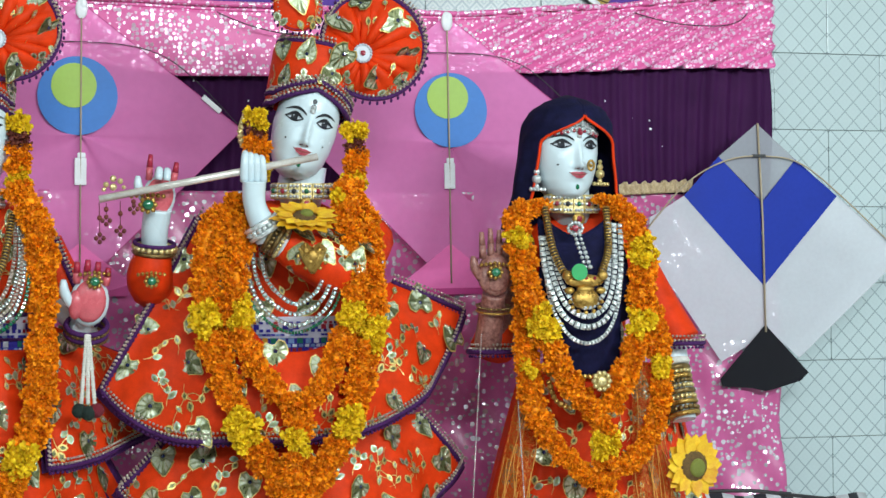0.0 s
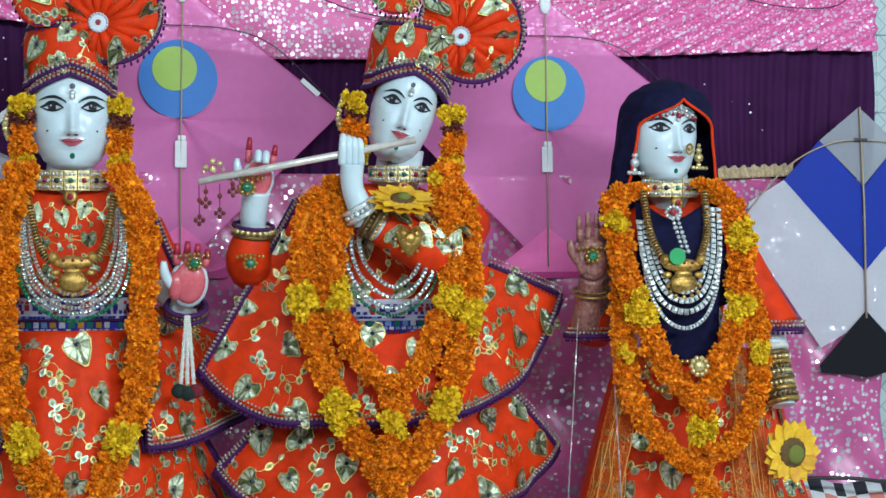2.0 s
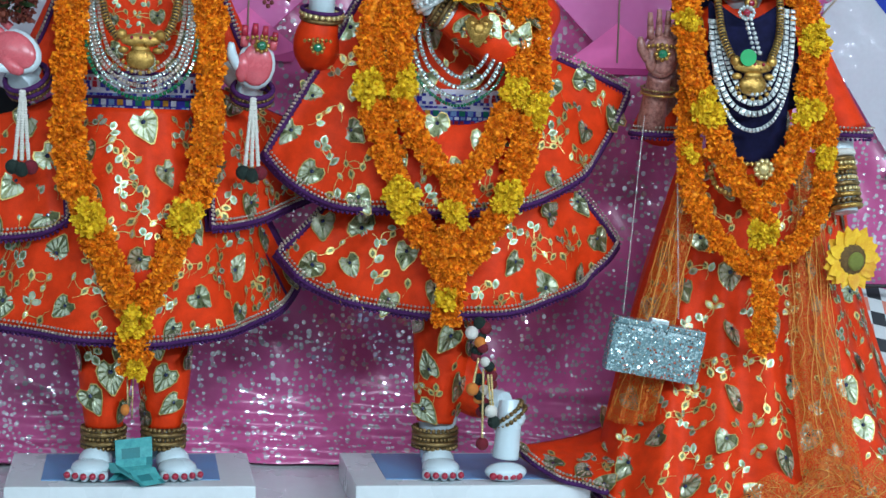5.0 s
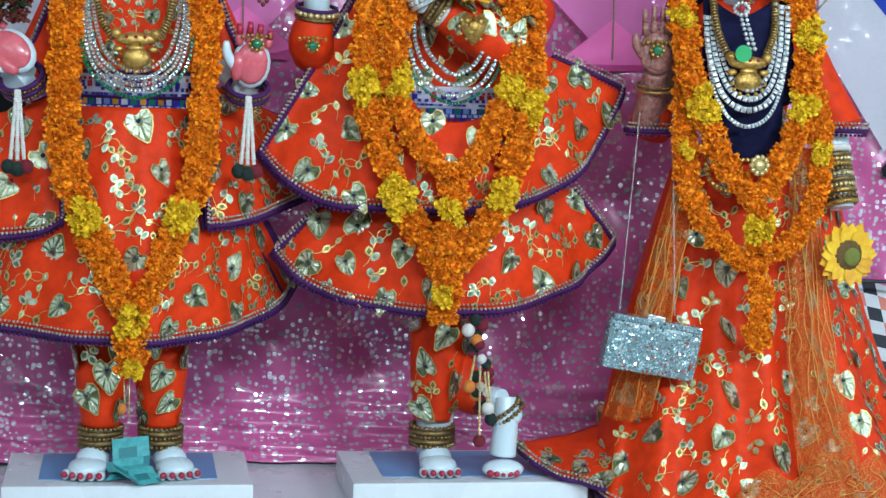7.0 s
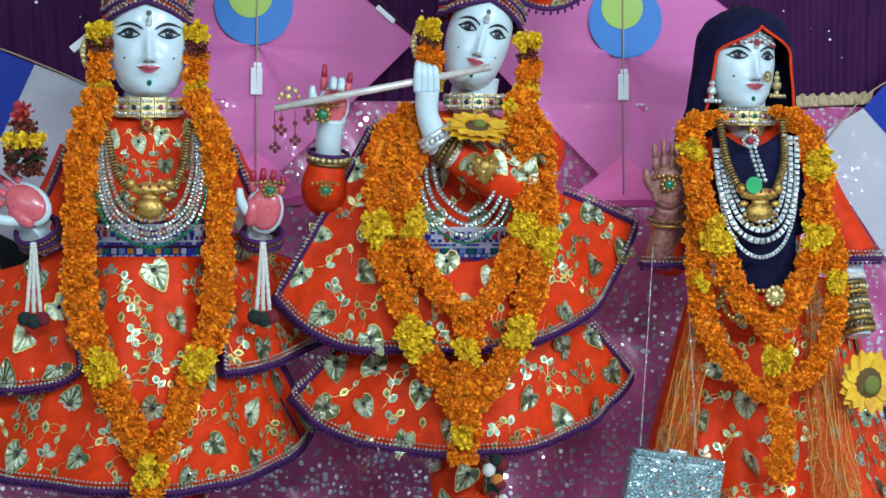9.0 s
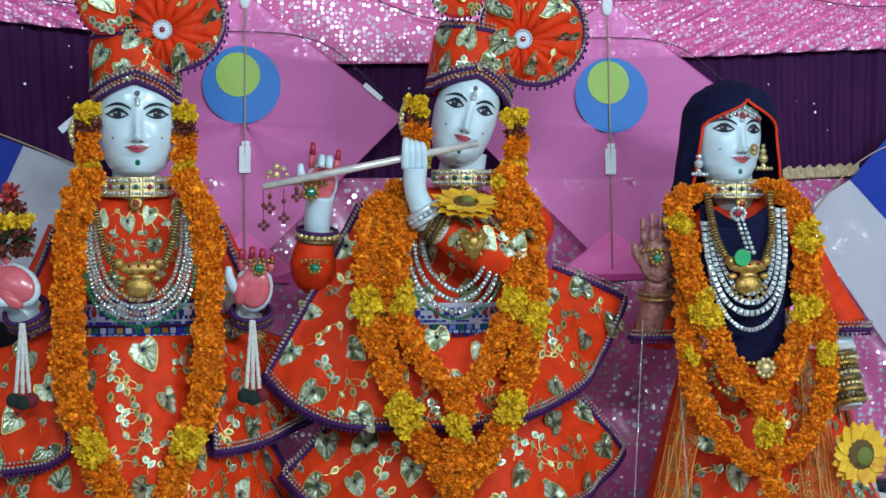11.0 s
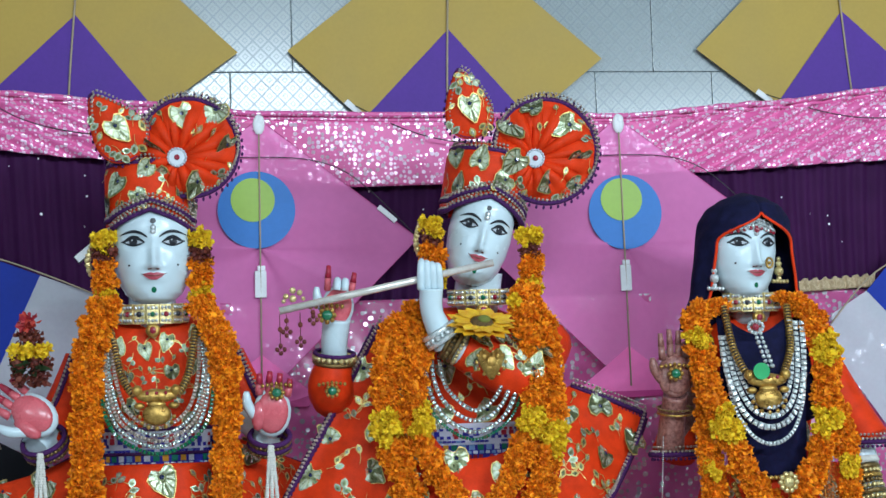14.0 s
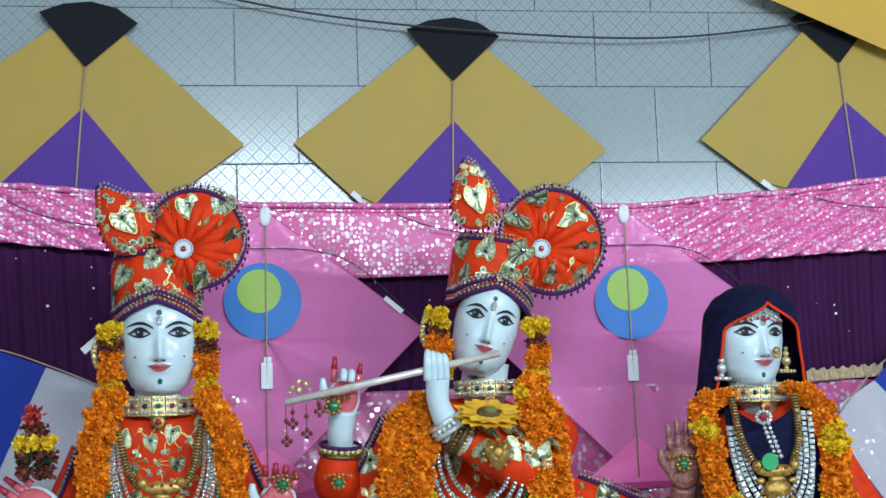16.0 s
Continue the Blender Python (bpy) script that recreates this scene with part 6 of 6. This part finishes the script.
STONE_ROWS = [(-0.014, 0.0042, OLD_GOLD, 1), (-0.007, 0.0045, TRIM, 0), (0.0, 0.0042, OLD_GOLD, 1), (0.007, 0.0045, TRIM, 0)]
bangle("gold and purple stone bangles on a marble wrist", (0.1926, 3.015, 1.446), (0, -0.5, 0.9), 0.034, STONE_ROWS)
bangle("gold and purple stone bangles on a marble wrist", (-0.177, 3.015, 1.453), (-0.3, -0.6, 0.8), 0.036, STONE_ROWS)
bangle("gold bead bangles below the raised flute hand", (0.3073, 3.034, 1.582), (0.05, -0.25, 1), 0.034, [(-0.008, 0.004, OLD_GOLD, 0), (0.0, 0.0062, PALE_GOLD, 1), (0.007, 0.0035, TRIM, 0)])
bangle("silver square-stone bracelet on the flute player's wrist", (0.4825, 2.962, 1.613), (-0.5, 0, 0.8), 0.029, [(-0.008, 0.005, SILVER, 0), (0, 0.006, SILVER, 1), (0.008, 0.005, SILVER, 0)])
bangle("stack of gold bangles on the flute player's forearm", (0.507, 2.966, 1.597), (-0.85, 0.1, 0.5), 0.031, [(-0.010, 0.0045, PALE_GOLD, 1), (-0.002, 0.004, OLD_GOLD, 0), (0.006, 0.005, OLD_GOLD, 1), (0.013, 0.004, OLD_GOLD, 0)])
bangle("gold bangles on the henna-painted wrist", (0.9051, 3.03, 1.478), (0, -0.2, 1), 0.030, [(-0.010, 0.0022, GOLD, 0), (-0.002, 0.0030, OLD_GOLD, 1)])
bangle("stack of gold and white bangles on the lowered arm", (1.262, 3.045, 1.322), (0.12, -0.3, -1), 0.026, [(-0.048, 0.007, WHITE_THREAD, 0), (-0.036, 0.005, OLD_GOLD, 0), (-0.028, 0.005, PALE_GOLD, 1), (-0.019, 0.005, GOLD, 0), (-0.010, 0.0045, OLD_GOLD, 1), (-0.001, 0.005, PALE_GOLD, 1), (0.009, 0.005, OLD_GOLD, 0), (0.019, 0.005, PALE_GOLD, 1), (0.029, 0.005, GOLD, 0), (0.040, 0.0055, OLD_GOLD, 1), (0.050, 0.005, GOLD, 0)])
for x, y, r in (((-0.0449, 3.09, 0.0048)[0], 3.085, 0.036), ((0.0578, 3.09, 0.0048)[0], 3.085, 0.036), (0.538, 3.085, 0.038)):
    bangle("antique gold anklet with rows of small bells", (x, y, 0.842), (0, 0, 1), r, [(-0.016, 0.005, OLD_GOLD, 1), (-0.008, 0.005, OLD_GOLD, 0), (0.0, 0.0045, OLD_GOLD, 1), (0.008, 0.005, OLD_GOLD, 0), (0.016, 0.005, OLD_GOLD, 1)], "anklets")
bangle("antique gold anklet on the crossed foot", (0.658, 3.03, 0.895), (-0.6, 0, 0.8), 0.032, [(-0.008, 0.005, OLD_GOLD, 1), (0.004, 0.005, OLD_GOLD, 1)], "anklets")
sleeve_foil = thing("sleeve_trim", "gold leaf foil patches on the bent red sleeve", "trim")
scatter(sleeve_foil, lambda u, v: Vector((0.650, 2.992, 1.548)).lerp(Vector((0.528, 2.969, 1.588)), v) + (0.0475 - 0.010 * v) * (Vector((0.30, 0, 0.95)) * math.sin((u - 0.5) * 2.6) + Vector((0, -1, 0)) * math.cos((u - 0.5) * 2.6)), 61, big=0.036, small=0.019, limit=18, grow=0.85)
arm = thing("armlet", "ornate gold heart armlet on red silk", "jewellery", at=(0.5586, 2.925, 1.562))
arm.scale = (0.95, 0.8, 0.95)
bm = bmesh.new()
plate = [(x * 0.046, y * 0.052) for x, y in HEART]
slab(bm, plate + [(-x, z) for x, z in plate[::-1]], -0.004, 0.008)
blob(bm, (0, -0.004, 0.004), (0.010, 0.005, 0.010), seg=10)
for k in (-1, 1):
    blob(bm, (k * 0.012, -0.004, 0.012), (0.006, 0.004, 0.006), seg=8)
for i in range(12):
    a = i / 12 * 6.2832
    blob(bm, (0.026 * math.cos(a), -0.001, 0.002 + 0.024 * math.sin(a)), 0.0036, seg=6)
part("heart", bm, GOLD, arm, smooth=True)


def hand_jewel(label, centre, s=1.0):
    ob = thing("hand_jewel", label, "jewellery", "hand jewels", centre)
    bm = bmesh.new()
    for i in range(8):
        a = i / 8 * 6.2832
        blob(bm, (0.011 * s * math.cos(a), 0, 0.010 * s * math.sin(a)), 0.0042 * s, seg=6)
    for k in range(-3, 4):
        blob(bm, (k * 0.008 * s, 0.004, 0.016 * s - abs(k) * 0.001), 0.0038 * s, seg=6)
    part("setting", bm, GOLD, ob, smooth=True, kind="stuff")
    bm = bmesh.new()
    blob(bm, (0, -0.003, 0), (0.009 * s, 0.005 * s, 0.008 * s), seg=10)
    part("stone", bm, GEM, ob, "green glass stone", smooth=True)


hand_jewel("gold ring band with a green stone on a raised palm", (0.2035, 2.975, 1.524), 0.95)
hand_jewel("gold set green stone on the flute hand", (0.2908, 2.975, 1.651), 1.1)
hand_jewel("gold armlet stone on the flute player's red sleeve", (0.2975, 2.985, 1.524), 0.9)
hand_jewel("gold flower jewel on the henna palm", (0.8925, 2.975, 1.536), 1.0)

# ---- flute with its hanging ornaments ----
FLUTE_METAL = surface("worn_silver_gilt", (0.90, 0.86, 0.80), 0.22, 0.5, scale=60, fine=400, col2=(0.66, 0.60, 0.54), bump=0.05)
flute = thing("flute", "slender silver-gilt flute with small hanging ornaments", "flute", at=(0, 0, 0))
bm = bmesh.new()
tube(bm, [(0.2097, 2.955, 1.659), (0.5738, 2.955, 1.733)], 0.0062, 14)
part("pipe", bm, FLUTE_METAL, flute, "silvery pipe", smooth=True)
bm = bmesh.new()
for q, r in (((0.2211, 2.955, 1.683), 0.008), ((0.2326, 2.955, 1.693), 0.009), ((0.244, 2.955, 1.689), 0.008), ((0.2326, 2.955, 1.679), 0.010), ((0.2497, 2.955, 1.679), 0.006), ((0.2173, 2.955, 1.675), 0.006)):
    blob(bm, q, (r * 0.62, 0.004, r * 0.62), seg=8)
part("crest", bm, PALE_GOLD, flute, "gold filigree crest", smooth=True, kind="stuff")
for a, b in (((0.2097, 2.955, 1.654), (0.2107, 2.955, 1.595)), ((0.244, 2.955, 1.656), (0.244, 2.955, 1.607)), ((0.2211, 2.955, 1.653), (0.2211, 2.955, 1.624)), ((0.265, 2.955, 1.66), (0.266, 2.955, 1.643))):
    bm = bmesh.new()
    tube(bm, [a, b], 0.0008, 5)
    d = Vector(b)
    for k in range(4):
        blob(bm, d + Vector((0.006 * math.cos(k * 1.57), 0, 0.006 * math.sin(k * 1.57))), 0.0042, seg=6)
    blob(bm, (Vector(a) + d) / 2 + Vector((0, 0, 0.004)), 0.0045, seg=6)
    part("hanging_drop", bm, RUST, flute, "dark bead drop", smooth=True)


# ---- sunflowers, tassels, bag, cash, bouquet ----
def sunflower(label, at, r, m, heart=0.50):
    ob = thing("sunflower", label, "flower", "sunflowers")
    ob.matrix_basis = Matrix.Translation(at) @ m
    q = random.Random(int(r * 1e5))
    for ring_i, n in enumerate((17, 15)):
        for i in range(n):
            a = (i + 0.5 * ring_i) / n * 6.2832 + q.uniform(-0.08, 0.08)
            ln = r * q.uniform(0.88, 1.06) * (1 - 0.1 * ring_i)
            w = r * 0.20
            y = 0.004 - 0.006 * ring_i
            bm = bmesh.new()
            d, s = Vector((math.cos(a), 0, math.sin(a))), Vector((-math.sin(a), 0, math.cos(a)))
            lift = q.uniform(-0.004, 0.008)
            rows = []
            for k, (f, ww) in enumerate(((0.42, 0.6), (0.6, 1.0), (0.8, 0.85), (1.0, 0.08))):
                c = d * ln * f + Vector((0, y - lift * (f - 0.4), 0))
                rows.append([bm.verts.new(c - s * w * ww), bm.verts.new(c + Vector((0, 0.0015, 0))), bm.verts.new(c + s * w * ww)])
            for k in range(3):
                for j in range(2):
                    bm.faces.new((rows[k][j], rows[k][j + 1], rows[k + 1][j + 1], rows[k + 1][j]))
            part("petal", bm, PETAL, ob, smooth=True)
    bm = bmesh.new()
    blob(bm, (0, 0.004, 0), (r * heart, 0.012, r * heart), seg=24)
    part("heart", bm, SEED, ob, "brown seed heart", smooth=True)
    bm = bmesh.new()
    blob(bm, (0.003, -0.006, -0.003), (r * heart * 0.55, 0.006, r * heart * 0.55), seg=18)
    part("eye", bm, SEED_GREEN, ob, "green eye", smooth=True)


sunflower("fresh yellow sunflower with a brown and green heart", (1.251, 2.95, 1.189), 0.061, Matrix.Rotation(0.2, 4, "Z"))
sunflower("yellow sunflower tucked under the flute player's chin", (0.5463, 2.93, 1.632), 0.060, Matrix.Rotation(-1.12, 4, "X"), 0.34)


def tassel(x, z, y, label):
    ob = thing("tassel", label, "tassel", "wrist tassels", (x, y, z))
    for k in (-1, 0, 1):
        bm = bmesh.new()
        beads(bm, [Vector((k * 0.002, 0, 0)), Vector((k * 0.006, -0.002 * (k == 0), -0.05)), Vector((k * 0.011, 0, -0.112))], 0.0042, 0.0040)
        part("white_cord", bm, WHITE_THREAD, ob, kind="stuff")
    for k, material in ((-1, BLACK_WOOL), (1, RED_WOOL), (0, BLACK_WOOL)):
        bm = bmesh.new()
        blob(bm, (k * 0.014, -0.004 * (k == 0), -0.122 - 0.004 * (k == 0)), 0.0125, seg=12)
        part("pompon", bm, material, ob, "dark wool pompon", smooth=True)


tassel(*(lambda q: (q[0], q[2], q[1]))((-0.1817, 2.965, 1.435)), "white beaded wrist tassel with dark wool pompons")
tassel(*(lambda q: (q[0], q[2], q[1]))((0.1913, 2.965, 1.435)), "white beaded wrist tassel with dark wool pompons")

string = thing("pompon_string", "hanging string of black, white, orange and red wool pompons", "tassel")
q = random.Random(5)
for i in range(22):
    k = i / 21
    p = Vector((0.5863, 2.97, 1.064)).lerp(Vector((0.6163, 2.985, 0.8886)), k) + Vector((q.uniform(-0.014, 0.014), q.uniform(-0.008, 0.008), 0))
    bm = bmesh.new()
    blob(bm, p, q.uniform(0.009, 0.012), seg=10)
    part("pompon", bm, (BLACK_WOOL, RED_WOOL, WHITE_THREAD, BLACK_WOOL, ORANGE_WOOL, RED_WOOL)[i % 6], string, smooth=True)
for a, b, material in (((0.5862, 2.955, 1.004), (0.5777, 2.955, 0.9519), ORANGE_WOOL), ((0.5958, 2.955, 0.9853), (0.5996, 2.96, 0.8555), RED_WOOL), ((0.6043, 2.955, 0.9757), (0.613, 2.96, 0.9128), WHITE_THREAD), ((0.6101, 2.955, 0.9757), (0.6187, 2.96, 0.8937), BLACK_WOOL)):
    bm = bmesh.new()
    beads(bm, [Vector(a), Vector(b)], 0.004, 0.0026)
    part("gold_cord", bm, PALE_GOLD, string, "gold bead cord", kind="stuff")
    bm = bmesh.new()
    blob(bm, b, 0.0115, seg=10)
    part("pompon", bm, material, string, smooth=True)
hang_tail = thing("garland_tassel", "small brown and orange tassel below the garland end", "tassel")
bm = bmesh.new()
tube(bm, [(-0.0057, 2.97, 0.9635), (-0.0038, 2.975, 0.9098)], 0.0016, 6)
tube(bm, [(0.0038, 2.97, 0.9635), (0.0029, 2.975, 0.8954)], 0.0012, 6)
part("cord", bm, PALE_GOLD, hang_tail, smooth=True)
bm = bmesh.new()
blob(bm, (-0.0086, 2.97, 0.9108), (0.008, 0.007, 0.010), seg=10)
part("bead", bm, ORANGE_WOOL, hang_tail, smooth=True)

# glittering handbag on its chain
bag = thing("handbag", "silver glitter evening bag hanging on a thin chain", "handbag", at=(0.8894, 2.93, 1.025))
bag.rotation_euler = (0, radians(9.5), 0)
bm = bmesh.new()
box(bm, -0.084, 0.084, -0.016, 0.016, -0.046, 0.043, 0.010)
bmesh.ops.subdivide_edges(bm, edges=bm.edges[:], cuts=3, use_grid_fill=True)
for v in bm.verts:
    v.co.y *= 1 + 0.35 * (1 - (v.co.x / 0.09) ** 2) * (1 - (v.co.z / 0.05) ** 2)
part("body", bm, GLITTER, bag, smooth=True)
bm = bmesh.new()
box(bm, -0.080, 0.080, -0.020, 0.020, 0.040, 0.050, 0.003)
fr = part("frame", bm, GLITTER, bag, "silver clasp frame")
bm = bmesh.new()
box(bm, -0.018, 0.014, -0.010, 0.010, 0.048, 0.057, 0.003)
part("clasp", bm, SILVER, fr, "silver clasp")
chain = thing("bag_chain", "thin silver chain from the raised wrist to the bag", "chain")
for a, b in (((0.8729, 3, 1.427), (0.8332, 2.935, 1.088)), ((0.9279, 2.99, 1.452), (0.9294, 2.925, 1.081))):
    bm = bmesh.new()
    beads(bm, [Vector(a), Vector(b)], 0.0036, 0.0015)
    part("chain_run", bm, SILVER, chain, kind="stuff")

# folded banknotes on the plinth
cash = thing("banknotes", "folded teal banknotes lying between the marble feet", "banknote")


def note(pts, wide, name="note"):
    bm = bmesh.new()
    n = len(pts)
    rows = [[bm.verts.new(Vector(p) + Vector(wide) * (k / 6 - 0.5)) for k in range(7)] for p in pts]
    for i in range(n - 1):
        for k in range(6):
            bm.faces.new((rows[i][k], rows[i][k + 1], rows[i + 1][k + 1], rows[i + 1][k])).material_index = 1 if (k in (1, 2, 3) and i % 3 == 1) or (k == 5 and i == 2) else 0
    ob = part(name, bm, [NOTE, NOTE_DARK], cash)
    ob.modifiers.new("thickness", "SOLIDIFY").thickness = 0.0006


note([(0.006, 3.045, 0.846), (0.007, 3.035, 0.832), (0.008, 3.03, 0.815), (0.008, 3.02, 0.803), (0.006, 3.0, 0.797), (-0.004, 2.985, 0.789)], (0.062, 0.004, 0.006))
note([(-0.035, 3.02, 0.800), (-0.02, 3.0, 0.806), (0.0, 2.985, 0.797), (0.012, 2.98, 0.791), (0.02, 2.978, 0.786)], (0.012, -0.055, -0.004))
note([(0.022, 3.0, 0.803), (0.027, 2.99, 0.796), (0.034, 2.975, 0.789), (0.04, 2.965, 0.784)], (0.042, 0.012, 0.004))

# bouquet in the other raised palm
bouquet = thing("bouquet", "small bouquet of rose, yellow marigold and dark leaves", "flowers")
q = random.Random(9)
for z, rr, pool, n in ((1.655, 0.0, ROSE_FLOWERS, 1), (1.632, 0.010, RUST_FLOWERS, 4), (1.608, 0.022, YELLOW_FLOWERS, 7), (1.588, 0.024, RUST_FLOWERS, 5), (1.562, 0.020, RUST_FLOWERS, 5)):
    for i in range(n):
        a = i / max(1, n) * 6.2832
        base = Vector((-0.1977, 2.99, 1.597))
        put_flower(bouquet, Vector((base.x + rr * math.cos(a) * 1.1, base.y + rr * 0.6 * math.sin(a), 1.5 + (z - 1.5) * 0.9645)), pool[0], q, 1.12, "flower")
for i in range(26):
    a = q.uniform(0, 6.28)
    base = Vector((-0.1977, 2.99, 1.575))
    d = Vector((math.cos(a), -abs(math.sin(a)) * 0.6, q.uniform(-0.2, 0.5))).normalized()
    bm = bmesh.new()
    s = d.orthogonal().normalized() * 0.006
    ln = q.uniform(0.025, 0.042)
    v = [bm.verts.new(base + c) for c in (d * 0.006, d * ln * 0.6 + s, d * ln + Vector((0, 0, -0.004)), d * ln * 0.6 - s)]
    bm.faces.new(v)
    part("leaf", bm, LEAF, bouquet)

# gold lace edge of the backdrop, checked cushion behind the gown
LACE = surface("cream_gold_lace", (0.70, 0.55, 0.36), 0.6, 0.2, scale=200, fine=700, col2=(0.40, 0.28, 0.14), bump=0.9)
lace = thing("gold_lace", "crumpled pale gold lace edge of the pink backdrop", "trim")
bm = bmesh.new()
sheet(bm, lambda u, v: Vector((1.20 + 0.24 * u, 3.385 - 0.003 * math.sin(u * 83) - 0.003 * math.sin(u * 141 + v * 3), 1.692 + 0.024 * v + 0.003 * math.sin(u * 70) * v + 0.012 * u)), 80, 6)
part("lace", bm, LACE, lace, smooth=True).modifiers.new("thickness", "SOLIDIFY").thickness = 0.002

cushion = thing("checked_cloth", "black, white and coral checked cloth heaped behind the gown", "cloth")
CHECKS = [surface("black_check", (0.02, 0.022, 0.03), 0.7), surface("white_check", (0.62, 0.64, 0.66), 0.7), surface("coral_check", (0.62, 0.20, 0.14), 0.7)]
bm = bmesh.new()
rows = sheet(bm, lambda u, v: Vector((1.38 + 0.40 * u, 3.30 - 0.10 * math.sin(math.pi * min(1, v * 0.9 + 0.1)) + 0.01 * math.sin(u * 20), 0.735 + 0.365 * v - 0.02 * u * v + 0.006 * math.sin(u * 15))), 16, 15)
for i, f in enumerate(bm.faces):
    a, b = i // 15, i % 15
    f.material_index = (0 if a % 2 == 0 else 2) if (a + b) % 2 == 0 else 1
part("cloth_fold", bm, CHECKS, cushion, smooth=True).modifiers.new("thickness", "SOLIDIFY").thickness = 0.004
bm = bmesh.new()
tube(bm, spline([(1.36, 3.26, 1.105), (1.48, 3.22, 1.108), (1.58, 3.22, 1.095), (1.70, 3.24, 1.078)], 20), 0.004, 6)
part("dark_cord", bm, WIRE, cushion, "dark cord along the edge", smooth=True)

# the veiled figure's plinth
plinth(0.835, 1.47)

# ---- wall tiles, one by one ----
def tile_mesh(name, w, h, material):
    bm = bmesh.new()
    box(bm, -w / 2, w / 2, -0.004, 0.004, -h / 2, h / 2, 0.0012)
    me = bpy.data.meshes.new(name)
    bm.to_mesh(me)
    bm.free()
    me.materials.append(material)
    return me


TW, TH = 0.2482, 0.1600
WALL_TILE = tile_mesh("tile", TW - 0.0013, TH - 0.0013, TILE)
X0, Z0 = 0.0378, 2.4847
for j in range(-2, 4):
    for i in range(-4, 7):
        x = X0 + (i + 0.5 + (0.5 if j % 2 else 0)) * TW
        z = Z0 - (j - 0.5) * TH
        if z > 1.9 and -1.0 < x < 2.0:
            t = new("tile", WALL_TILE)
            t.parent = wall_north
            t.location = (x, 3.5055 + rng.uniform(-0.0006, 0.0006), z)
SIDE_TILE = tile_mesh("tile", 0.252 - 0.0012, 0.1655 - 0.0012, TILE_WIDE)
for j in range(-2, 9):
    for i in range(4):
        t = new("tile", SIDE_TILE)
        t.parent = wall_north
        t.location = (1.55 + 0.252 * (i + (0.5 if j % 2 else 0)), 3.495 + rng.uniform(-0.0006, 0.0006), 1.846 - (j - 0.5) * 0.1655)
